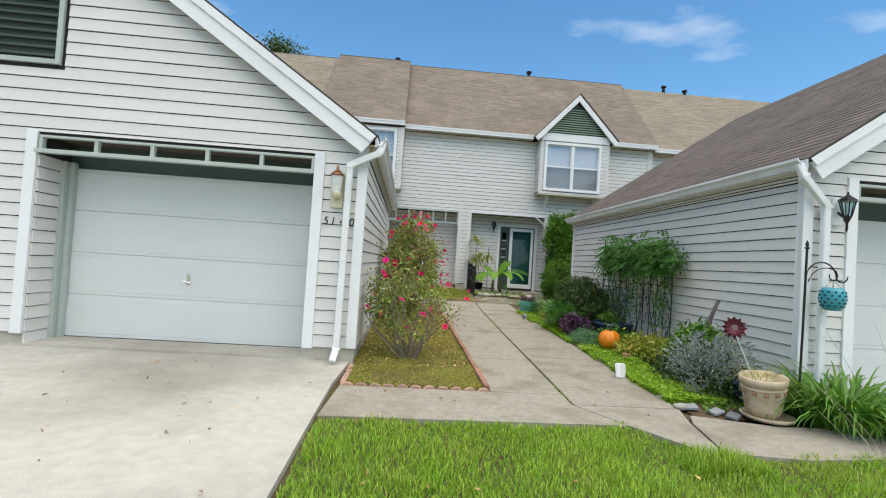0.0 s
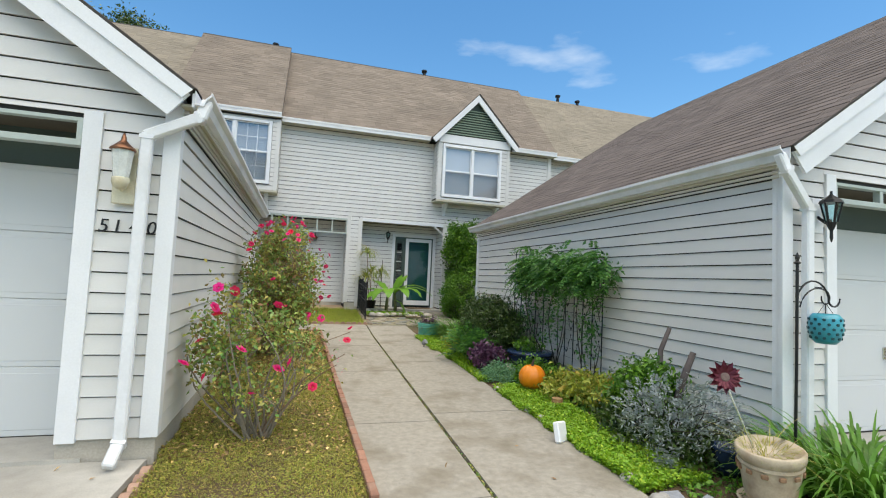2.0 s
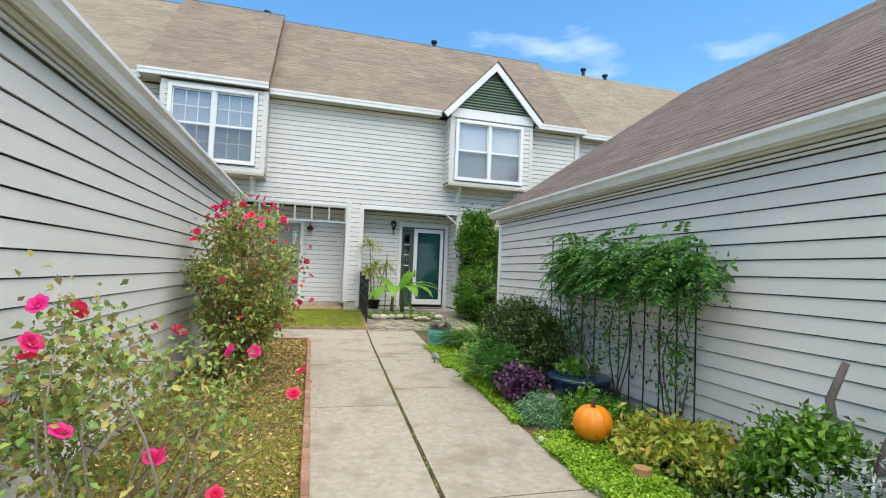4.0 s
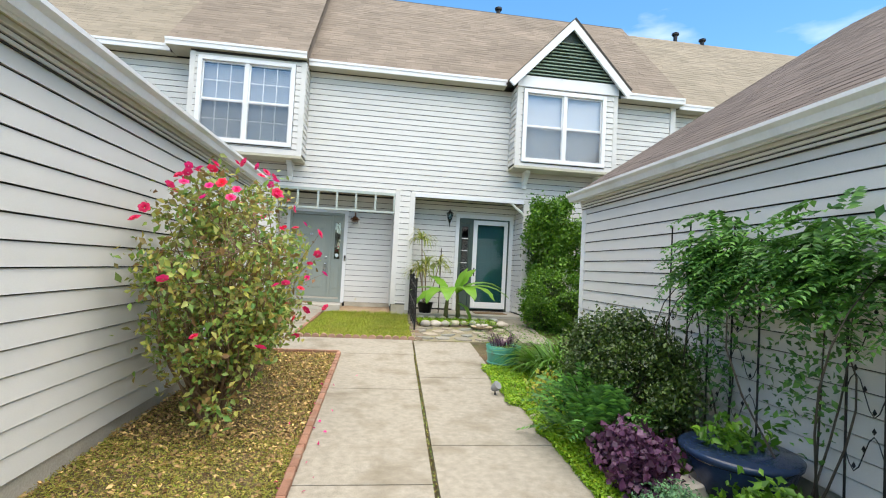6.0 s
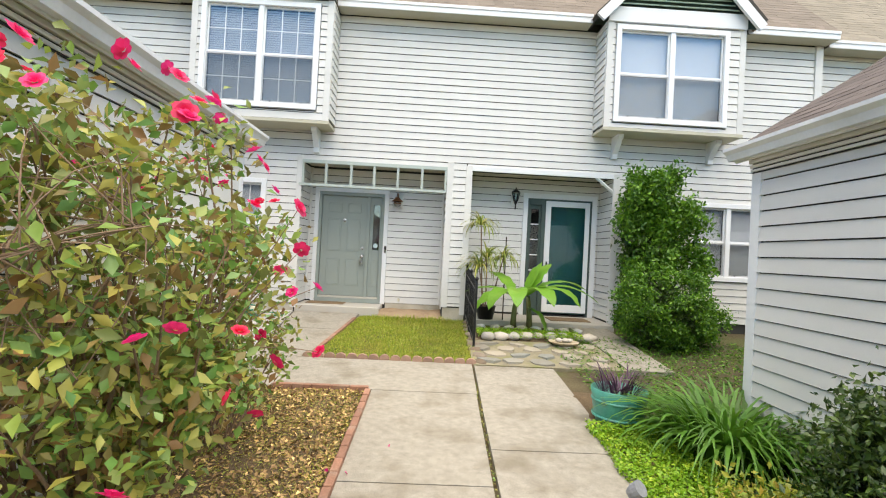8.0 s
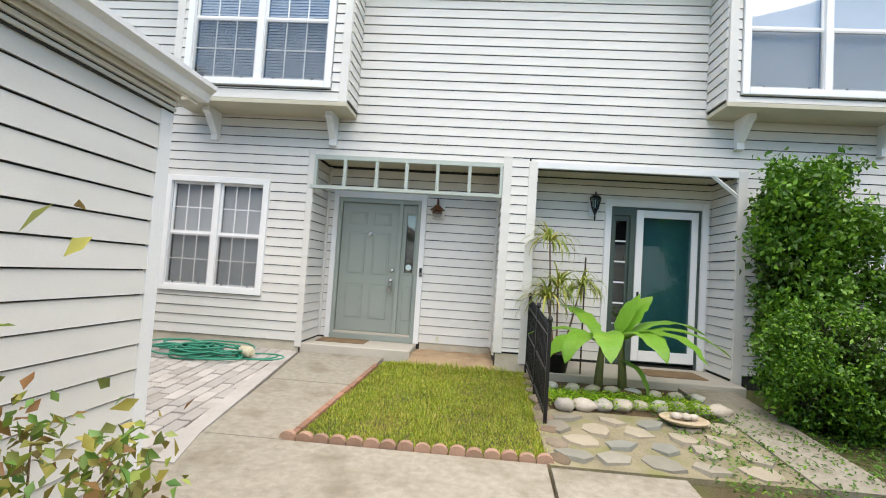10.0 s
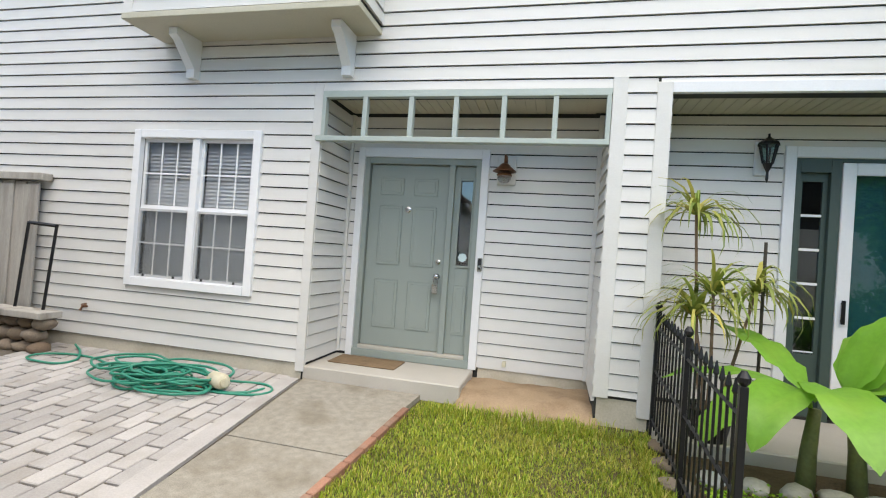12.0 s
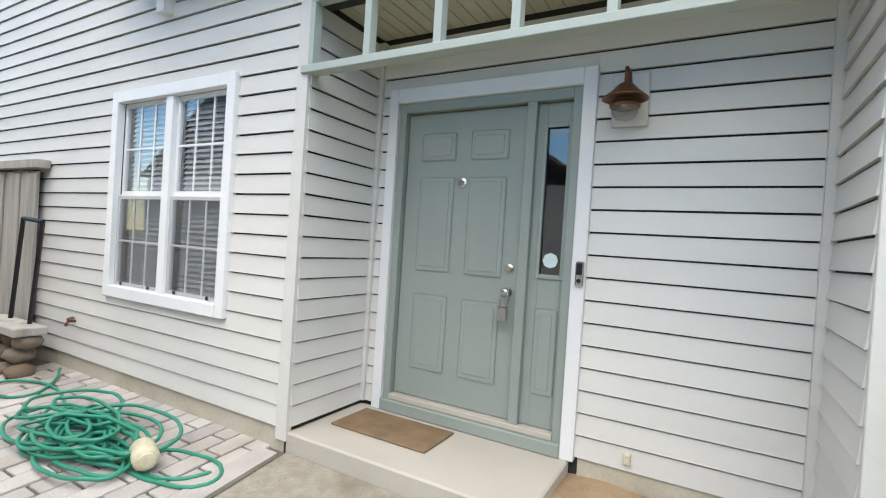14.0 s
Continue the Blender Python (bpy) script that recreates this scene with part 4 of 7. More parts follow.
def lantern(name, label, x, y, z, style):
    s = thing(name, label, "wall lamp")
    glassy = GLASS
    if style == "cream":
        part("backplate", boxes((x - 0.08, x + 0.08, y - 0.03, y, z - 0.24, z + 0.2), bevel=0.006), CREAM, s)
        part("body", lathe(bmesh.new(), [(0.025, -0.14), (0.05, -0.12), (0.06, -0.09), (0.06, -0.06), (0.055, -0.05)], (x, y - 0.11, z), 12), CREAM, s, smooth=True)
        part("glass", lathe(bmesh.new(), [(0.055, -0.05), (0.075, 0.15), (0.07, 0.16)], (x, y - 0.11, z), 8), FROST, s, "cloudy glass shade")
        part("cap", lathe(bmesh.new(), [(0.09, 0.155), (0.085, 0.17), (0.05, 0.2), (0.02, 0.23), (0.018, 0.25), (0.006, 0.29)], (x, y - 0.11, z), 12), COPPER, s, "weathered copper cap", smooth=True)
        part("arm", tube(bmesh.new(), [(x, y - 0.02, z - 0.1), (x, y - 0.07, z - 0.14), (x, y - 0.11, z - 0.12)], 0.014), CREAM, s)
    elif style == "black":
        part("backplate", boxes((x - 0.07, x + 0.07, y - 0.025, y, z - 0.15, z + 0.17), bevel=0.006), TRIM, s)
        part("bracket", tube(bmesh.new(), [(x, y - 0.02, z + 0.0), (x, y - 0.09, z - 0.06), (x, y - 0.14, z - 0.04)], 0.014), BLACK, s)
        part("glass", lathe(bmesh.new(), [(0.04, -0.06), (0.075, 0.11), (0.07, 0.115)], (x, y - 0.14, z), 6), SMOKED, s, "dull smoked glass panes")
        part("cap", lathe(bmesh.new(), [(0.095, 0.11), (0.085, 0.135), (0.035, 0.17), (0.012, 0.19), (0.01, 0.22)], (x, y - 0.14, z), 8), BLACK, s)
        part("finial", lathe(bmesh.new(), [(0.045, -0.06), (0.03, -0.1), (0.012, -0.14), (0.014, -0.2), (0.004, -0.24)], (x, y - 0.14, z), 8), BLACK, s)
        bm = bmesh.new()
        for k in range(6):
            a = math.pi * k / 3
            tube(bm, [(x + 0.042 * math.cos(a), y - 0.14 + 0.042 * math.sin(a), z - 0.06), (x + 0.078 * math.cos(a), y - 0.14 + 0.078 * math.sin(a), z + 0.11)], 0.009, sides=4)
        part("cage", bm, BLACK, s)
    else:
        part("backplate", boxes((x - 0.1, x + 0.1, y - 0.03, y, z - 0.15, z + 0.16), bevel=0.008), SIDING, s, "painted mounting block")
        part("arm", tube(bmesh.new(), [(x, y - 0.03, z + 0.03), (x, y - 0.1, z + 0.14), (x - 0.01, y - 0.14, z + 0.15), (x - 0.01, y - 0.14, z + 0.05)], 0.011, sides=8), COPPER, s, smooth=True)
        part("shade", lathe(bmesh.new(), [(0.03, 0.06), (0.05, 0.045), (0.07, 0.02), (0.12, -0.02), (0.125, -0.028), (0.115, -0.028), (0.06, 0.01)], (x - 0.01, y - 0.14, z), 24), COPPER, s, "flared copper shade", smooth=True)
        part("glass", lathe(bmesh.new(), [(0.055, -0.02), (0.075, -0.06), (0.07, -0.11), (0.045, -0.14), (0.01, -0.145)], (x - 0.01, y - 0.14, z), 16), GLASS, s, "clear glass globe", smooth=True)
        part("ring", lathe(bmesh.new(), [(0.078, -0.055), (0.083, -0.065), (0.078, -0.075)], (x - 0.01, y - 0.14, z), 16), COPPER, s)
    return s


CREAM = material("cream_enamel", (0.6, 0.56, 0.42), 0.45, 0.12, 12, 90, 0.1, 0.002, stain=(0.4, 0.3, 0.15), stain_amount=0.5, stain_scale=8)
FROST = material("cloudy_glass", (0.6, 0.62, 0.6), 0.25, 0.15, 14, 60, 0.05, 0.001)
lantern("wall_lantern", "cream wall lantern with a copper cap beside the garage", -0.955, 6.075, 2.32, "cream")
lantern("wall_lantern", "black carriage lantern beside the neighbour's garage", 4.9, 5.06, 2.34, "black")
lantern("wall_lantern", "black carriage lantern beside the storm door", 3.27, BACK - 0.03, 3.0, "black")
lantern("wall_lamp", "copper barn lamp with a glass globe beside the door", 0.84, BACK - 0.025, 2.82, "barn")


# ---- front doors ----
def raised(bm, x0, x1, y, z0, z1):
    """A moulded field: a raised rim round a sunk, bevelled centre."""
    box(bm, x0, x1, y - 0.009, y, z0, z1, bevel=0.008)
    box(bm, x0 + 0.03, x1 - 0.03, y - 0.013, y - 0.002, z0 + 0.03, z1 - 0.03, bevel=0.006)


d1 = thing("door_1", "sage grey six-panel front door, closed, with a sidelight", "door", kind="structure")
DY = BACK + 0.03
part("casing", boxes((-0.875, -0.795, BACK - 0.05, BACK + 0.01, 0.66, 3.05), (0.565, 0.65, BACK - 0.05, BACK + 0.01, 0.66, 3.05), (-0.795, 0.565, BACK - 0.049, BACK + 0.01, 2.945, 3.05), bevel=0.004), TRIM, d1, "white casing")
part("frame", boxes((-0.795, -0.735, BACK - 0.02, DY + 0.08, 0.66, 2.945), (0.505, 0.565, BACK - 0.02, DY + 0.08, 0.66, 2.945), (-0.735, 0.505, BACK - 0.02, DY + 0.08, 2.875, 2.945), (0.205, 0.27, BACK - 0.015, DY + 0.08, 0.78, 2.875), bevel=0.004), SAGE, d1)
part("threshold", boxes((-0.795, 0.565, BACK - 0.06, DY + 0.06, 0.662, 0.745), bevel=0.006), SAGE, d1)
part("sill_strip", boxes((-0.735, 0.505, BACK - 0.03, DY + 0.05, 0.746, 0.785), bevel=0.004), SLAB, d1, "pale metal sill")
leaf = part("leaf", boxes((-0.73, 0.2, DY, DY + 0.045, 0.79, 2.868), bevel=0.003), SAGE, d1)
for x0, x1 in ((-0.6, -0.32), (-0.2, 0.08)):
    for z0, z1 in ((2.52, 2.72), (1.72, 2.4), (1.0, 1.55)):
        bm = bmesh.new()
        raised(bm, x0, x1, DY, z0, z1)
        part("panel", bm, SAGE, leaf)
part("knocker", lathe(bmesh.new(), [(0.035, 0), (0.035, 0.01), (0.02, 0.016)], n=16, m=pose(-0.255, DY, 2.36, 90)), STEEL, d1, "round door viewer")
part("deadbolt", lathe(bmesh.new(), [(0.03, 0), (0.03, 0.012), (0.016, 0.02)], n=16, m=pose(0.135, DY, 1.79, 90)), STEEL, d1)
part("knob", lathe(bmesh.new(), [(0.032, 0), (0.03, 0.008), (0.012, 0.014), (0.012, 0.035), (0.028, 0.045), (0.03, 0.06), (0.018, 0.07)], n=16, m=pose(0.135, DY, 1.63, 90)), STEEL, d1, "steel door knob", smooth=True)
lock = part("lock_box", boxes((0.1, 0.165, DY - 0.09, DY - 0.05, 1.44, 1.54), bevel=0.008), STEEL, d1, "grey key safe hung on the knob")
part("shackle", tube(bmesh.new(), [(0.112, DY - 0.07, 1.54), (0.112, DY - 0.06, 1.62), (0.135, DY - 0.055, 1.66), (0.158, DY - 0.06, 1.62), (0.158, DY - 0.07, 1.54)], 0.006), STEEL, lock)
part("sidelight", boxes((0.27, 0.335, DY, DY + 0.04, 0.79, 2.87), (0.48, 0.505, DY, DY + 0.04, 0.79, 2.87), (0.335, 0.48, DY, DY + 0.04, 0.79, 1.76), (0.335, 0.48, DY, DY + 0.04, 2.72, 2.87), bevel=0.002), SAGE, d1)
part("glazing_bead", boxes((0.315, 0.34, DY - 0.012, DY, 1.74, 2.74), (0.475, 0.5, DY - 0.012, DY, 1.74, 2.74), (0.34, 0.475, DY - 0.012, DY, 1.74, 1.77), (0.34, 0.475, DY - 0.012, DY, 2.71, 2.74), bevel=0.004), SAGE, d1)
part("pane", boxes((0.335, 0.48, DY + 0.015, DY + 0.02, 1.76, 2.72)), GLASS, d1, "dark sidelight pane")
bm = bmesh.new()
raised(bm, 0.33, 0.48, DY, 1.0, 1.55)
part("panel", bm, SAGE, d1)
part("sticker", lathe(bmesh.new(), [(0.05, 0), (0.05, 0.002)], n=8, m=pose(0.405, DY + 0.012, 1.86, 90, 0, 0)), material("pale_sticker", (0.55, 0.68, 0.7), 0.5), d1, "pale octagonal sticker")
bell = thing("doorbell", "black and silver video doorbell on the door casing", "doorbell")
part("body", boxes((0.595, 0.645, BACK - 0.075, BACK - 0.05, 1.72, 1.87), bevel=0.008), STEEL, bell)
part("face", boxes((0.603, 0.637, BACK - 0.079, BACK - 0.075, 1.79, 1.86), bevel=0.002), BLACK, bell, "black camera face")
part("button", lathe(bmesh.new(), [(0.013, 0), (0.012, 0.004)], n=14, m=pose(0.62, BACK - 0.075, 1.755, 90)), BLACK, bell)
# Added near-black panel in place of the shaded hall.
part("hall_wall", boxes((-0.9, 1.0, DY + 0.6, DY + 0.62, 0.6, 3.0)), ROOM_SHADE, d1, "near-black panel that stands for the dim hall")

d2 = thing("door_2", "dark green door behind a white storm door, closed", "door", kind="structure")
part("casing", boxes((3.465, 3.56, BACK - 0.05, BACK + 0.01, 0.58, 3.14), (4.93, 5.03, BACK - 0.05, BACK + 0.01, 0.58, 3.14), (3.56, 4.93, BACK - 0.049, BACK + 0.01, 3.035, 3.14), bevel=0.004), TRIM, d2, "white casing")
part("frame", boxes((3.56, 3.61, BACK - 0.02, DY + 0.08, 0.58, 3.035), (3.86, 3.945, BACK - 0.02, DY + 0.08, 0.58, 3.035), (4.89, 4.93, BACK - 0.02, DY + 0.08, 0.58, 3.035), (3.61, 3.86, BACK - 0.02, DY + 0.08, 2.9, 3.035), (3.945, 4.89, BACK - 0.02, DY + 0.08, 3.0, 3.035), bevel=0.003), DARK_SAGE, d2)
part("sidelight", boxes((3.61, 3.65, DY, DY + 0.03, 0.6, 2.9), (3.82, 3.86, DY, DY + 0.03, 0.6, 2.9), (3.65, 3.82, DY, DY + 0.03, 0.6, 1.2), (3.65, 3.82, DY, DY + 0.03, 2.82, 2.9)), DARK_SAGE, d2)
for i in range(5):
    z0 = 1.2 + i * 0.324
    part("pane", boxes((3.65, 3.82, DY + 0.012, DY + 0.016, z0 + 0.01, z0 + 0.314)), GLASS, d2)
    part("muntin", boxes((3.65, 3.82, DY, DY + 0.025, z0 - 0.012, z0 + 0.012)), VINYL, d2)
storm = part("storm_door", boxes((3.95, 4.06, BACK - 0.03, BACK + 0.005, 0.66, 2.995), (4.79, 4.885, BACK - 0.03, BACK + 0.005, 0.66, 2.995), (4.06, 4.79, BACK - 0.03, BACK + 0.005, 2.88, 2.995), (4.06, 4.79, BACK - 0.03, BACK + 0.005, 0.66, 0.82), bevel=0.006), VINYL, d2, "white storm door frame")
part("pane", boxes((4.06, 4.79, BACK - 0.012, BACK - 0.006, 0.82, 2.88)), SMOKED, storm, "full tinted glass")
part("handle", boxes((3.985, 4.015, BACK - 0.07, BACK - 0.05, 1.5, 1.72), (3.99, 4.01, BACK - 0.051, BACK - 0.03, 1.52, 1.54), (3.99, 4.01, BACK - 0.051, BACK - 0.03, 1.68, 1.7), bevel=0.004), BLACK, storm, "black pull handle")
leaf = part("leaf", boxes((3.95, 4.89, DY + 0.08, DY + 0.125, 0.62, 3.0), bevel=0.003), material("deep_teal_paint", (0.1, 0.19, 0.19), 0.45, 0.06, 3, 60, 0.08), d2)
for x0, x1 in ((4.08, 4.36), (4.46, 4.74)):
    for z0, z1 in ((2.6, 2.8), (1.75, 2.48), (0.9, 1.55)):
        bm = bmesh.new()
        raised(bm, x0, x1, DY + 0.08, z0, z1)
        part("panel", bm, leaf.data.materials[0], leaf)
# Same near-black stand-in for this hall's shade.
part("hall_wall", boxes((3.3, 5.2, DY + 0.6, DY + 0.62, 0.5, 3.2)), ROOM_SHADE, d2, "near-black panel that stands for the dim hall")
brace = thing("corner_brace", "white diagonal timber brace under the porch header", "brace")
bm = bmesh.new()
tube(bm, [(4.72, FY, 3.43), (5.1, FY, 3.13)], 0.03, sides=4)
part("strut", bm, TRIM, brace)

MAT_BROWN = material("coir_mat", (0.23, 0.16, 0.1), 0.95, 0.3, 8, 180, 0.7, 0.008, spec=0.1)
mat1 = tagged(part("doormat", boxes((-0.86, -0.12, 17.92, 18.3, 0.662, 0.676), bevel=0.004), MAT_BROWN), "plain brown coir doormat on the step slab", "doormat")
mat2 = tagged(part("doormat", boxes((3.95, 4.75, 17.6, 18.1, 0.582, 0.597), bevel=0.004), MAT_BROWN), "dark brown doormat before the storm door", "doormat")
tap = thing("outdoor_tap", "small brass outdoor tap on the siding", "tap")
part("body", tube(bmesh.new(), [(-3.75, FY - 0.01, 1.0), (-3.75, FY - 0.08, 1.0), (-3.75, FY - 0.1, 0.96)], 0.013, sides=8), COPPER, tap)
part("wheel", lathe(bmesh.new(), [(0.03, 0), (0.032, 0.006), (0.028, 0.012)], n=12, m=pose(-3.75, FY - 0.06, 1.02, 20)), COPPER, tap)
part("outlet", boxes((0.93, 0.97, BACK - 0.05, BACK - 0.01, 0.73, 0.79), bevel=0.004), CREAM, rec_l, "small weathered vent cover", world=True)

# roof vents
for x, y, h in ((-1.0, 21.15, 0.42), (4.95, 21.1, 0.32), (11.4, 21.25, 0.3), (12.4, 21.2, 0.12)):
    v = thing("roof_vent", "dark metal vent pipe on the roof ridge", "roof vent", "roof vents")
    part("pipe", tube(bmesh.new(), [(x, y, 9.7), (x, y, RZ - 0.05 + h * 0.7)], 0.07, sides=10), BLACK, v)
    part("cap", lathe(bmesh.new(), [(0.1, 0), (0.12, 0.02), (0.12, 0.08), (0.03, 0.12)], (x, y, RZ - 0.06 + h * 0.7), 12), BLACK, v)

# ---- iron fence ----
fence = thing("iron_fence", "low black wrought-iron fence beside the lawn", "fence")
FX = 2.28
fa, fb = (FX, 15.68, 0.36), (FX, 17.56, 0.52)
lerp = lambda t: Vector(fa).lerp(Vector(fb), t)
for t in (0.0, 0.5, 1.0):
    p = lerp(t)
    post = part("post", boxes((p.x - 0.018, p.x + 0.018, p.y - 0.018, p.y + 0.018, p.z - 0.1, p.z + 1.02), bevel=0.003), BLACK, fence)
    part("finial", lathe(bmesh.new(), [(0.012, 0), (0.028, 0.02), (0.03, 0.04), (0.012, 0.07)], (p.x, p.y, p.z + 1.02), 10), BLACK, post)
for h in (0.12, 0.52, 0.88):
    part("rail", tube(bmesh.new(), [lerp(0) + Vector((0, 0, h)), lerp(1) + Vector((0, 0, h))], 0.014, sides=4), BLACK, fence)
bar = bmesh.new()
tube(bar, [(0, 0, 0.06), (0, 0, 0.95)], 0.008, sides=6)
lathe(bar, [(0.008, 0.95), (0.017, 0.965), (0.004, 1.03)], n=6)
bar_me = bpy.data.meshes.new("bar")
bar.to_mesh(bar_me)
bar.free()
bar_me.materials.append(BLACK)
for i in range(1, 20):
    if i != 10:
        p = lerp(i / 20)
        shared("bar", bar_me, fence, pose(*p))

# ---- wooden fence, stone wall and rail beside the patio ----
wf = thing("wood_fence", "weathered grey vertical-board privacy fence", "fence")
for i in range(9):
    x = -4.5 - i * 0.19
    part("board", boxes((x - 0.18, x - 0.004, 17.58, 17.605, 0.45, 2.38 + 0.01 * (i % 3)), bevel=0.004), GREY_WOOD, wf)
    if i % 2 == 0:
        part("batten", boxes((x - 0.2, x + 0.02, 17.56, 17.579, 0.45, 2.36), bevel=0.004), GREY_WOOD, wf)
part("cap_rail", boxes((-6.25, -4.38, 17.52, 17.64, 2.405, 2.49), bevel=0.006), GREY_WOOD, wf, "grey wooden cap rail")
rail = thing("iron_rail", "black iron rail leaning by the wall", "rail")
for pts in (((-4.52, 17.44, 0.94), (-4.47, 17.48, 1.92)), ((-4.11, 17.44, 0.94), (-4.06, 17.48, 1.9)), ((-4.47, 17.48, 1.91), (-4.06, 17.48, 1.89))):
    part("bar", tube(bmesh.new(), pts, 0.02, sides=4), BLACK, rail)

# ---- planting ----
RG = np.random.default_rng(5)
LEAF_OLIVE = material("rose_leaf", (0.1823, 0.3087, 0.06759), 0.5, 0.1, 6, 40, 0, random_amount=0.35, island=True, translucent=0.3, alt=[(0.3508, 0.1754, 0.07016), (0.145, 0.3227, 0.06759), (0.2678, 0.3497, 0.06759), (0.3881, 0.3227, 0.07881), (0.1216, 0.2689, 0.09004)])
LEAF_VINE = material("vine_leaf", (0.08501, 0.2383, 0.051), 0.45, 0.1, 6, 40, 0, random_amount=0.4, island=True, translucent=0.3, alt=[(0.06376, 0.1984, 0.051), (0.1275, 0.3171, 0.051), (0.06376, 0.1788, 0.0425)])
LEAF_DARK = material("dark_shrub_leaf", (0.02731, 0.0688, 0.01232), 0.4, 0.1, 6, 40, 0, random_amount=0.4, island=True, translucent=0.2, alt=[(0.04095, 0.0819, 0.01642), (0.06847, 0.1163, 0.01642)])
LEAF_BRIGHT = material("bright_shrub_leaf", (0.0765, 0.2203, 0.01622), 0.45, 0.1, 6, 40, 0, random_amount=0.4, island=True, translucent=0.3, alt=[(0.06121, 0.1762, 0.0135), (0.1527, 0.3075, 0.027)])
LEAF_LIME = material("lime_groundcover", (0.23, 0.46, 0.02732), 0.5, 0.15, 3, 40, 0, random_amount=0.35, island=True, translucent=0.3, alt=[(0.3064, 0.5207, 0.04103), (0.1693, 0.3671, 0.02052), (0.3671, 0.46, 0.04103)])
LEAF_YELLOW = material("variegated_leaf", (0.27, 0.36, 0.045), 0.5, 0.1, 5, 40, 0, random_amount=0.4, island=True, translucent=0.3, alt=[(0.54, 0.54, 0.0675), (0.1575, 0.27, 0.045), (0.45, 0.315, 0.0675)])
LEAF_SILVER = material("silver_leaf", (0.288, 0.3264, 0.3072), 0.7, 0.1, 5, 40, 0, random_amount=0.3, island=True, translucent=0.15, alt=[(0.3456, 0.384, 0.384), (0.192, 0.24, 0.192)])
LEAF_SAGE = material("grey_green_leaf", (0.126, 0.2782, 0.1368), 0.6, 0.1, 5, 40, 0, random_amount=0.3, island=True, translucent=0.2, alt=[(0.1682, 0.351, 0.179), (0.0945, 0.2196, 0.0945)])
LEAF_PURPLE = material("purple_leaf", (0.0672, 0.0224, 0.056), 0.45, 0.1, 5, 40, 0, random_amount=0.4, island=True, translucent=0.2, alt=[(0.112, 0.0336, 0.0896), (0.0392, 0.01344, 0.0336), (0.1568, 0.0672, 0.1344)])
LEAF_BANANA = material("banana_leaf", (0.1752, 0.3888, 0.0432), 0.4, 0.15, 2.5, 30, 0.2, 0.004, translucent=0.35, stain=(0.27, 0.432, 0.072), stain_amount=0.5, stain_scale=3)
LEAF_STRAP = material("strap_leaf", (0.0924, 0.2346, 0.0288), 0.45, 0.1, 6, 40, 0, random_amount=0.35, island=True, translucent=0.3, alt=[(0.1326, 0.3036, 0.03456), (0.066, 0.18, 0.02304)])
LEAF_DRAC = material("dracaena_leaf", (0.364, 0.39, 0.078), 0.5, 0.1, 6, 40, 0, random_amount=0.3, island=True, translucent=0.3, alt=[(0.221, 0.312, 0.065), (0.468, 0.39, 0.104)])
GRASS = material("lawn_grass", (0.25, 0.39, 0.03), 0.5, 0.25, 1.0, 9, 0, random_amount=0.4, island=True, translucent=0.35, alt=[(0.37, 0.48, 0.045), (0.47, 0.47, 0.065), (0.19, 0.32, 0.025), (0.5, 0.4, 0.12)], stain=(0.46, 0.36, 0.1), stain_amount=0.45, stain_scale=2.2)
GRASS_FRONT = material("green_lawn_grass", (0.26, 0.44, 0.035), 0.5, 0.2, 1.0, 9, 0, random_amount=0.35, island=True, translucent=0.35, alt=[(0.3, 0.52, 0.045), (0.16, 0.35, 0.03), (0.38, 0.5, 0.06)], stain=(0.42, 0.42, 0.09), stain_amount=0.4, stain_scale=1.6)
GRASS_DRY = material("thin_dry_grass", (0.396, 0.432, 0.072), 0.55, 0.25, 1.0, 9, 0, random_amount=0.4, island=True, translucent=0.3, alt=[(0.45, 0.396, 0.09), (0.234, 0.324, 0.036), (0.504, 0.36, 0.108)], stain=(0.24, 0.18, 0.072), stain_amount=0.5, stain_scale=2.2)
STEM = material("rose_stem", (0.19, 0.12, 0.075), 0.7, 0.25, 12, 80, 0.2, 0.002)
TWIG = material("dark_twig", (0.05, 0.04, 0.03), 0.8, 0.25, 12, 80, 0.2, 0.002)
PETAL = material("rose_petal", (0.8, 0.02, 0.09), 0.5, 0.1, 20, 60, 0, random_amount=0.1, translucent=0.35, alt=[(0.85, 0.03, 0.2), (0.85, 0.03, 0.32), (0.8, 0.02, 0.06)])
CHIP = material("mulch_chip", (0.351, 0.199, 0.096), 0.9, 0.2, 6, 60, 0.2, 0.003, random_amount=0.5, island=True, alt=[(0.541, 0.347, 0.154), (0.19, 0.112, 0.0576), (0.649, 0.447, 0.192)])


def leaf_arrays(c, a, n, length, width):
    """Folded four-point leaves at c, along a, with normals n."""
    s = np.cross(a, n)
    s /= np.linalg.norm(s, axis=1, keepdims=True) + 1e-9
    n2 = np.cross(s, a)
    L, W = length[:, None], width[:, None]
    base, tip = c - a * L / 2, c + a * L / 2 - n2 * L * 0.12
    mid = c - a * L * 0.05
    v = np.stack([base, mid + s * W / 2 + n2 * W * 0.15, tip, mid - s * W / 2 + n2 * W * 0.15], 1)
    return v


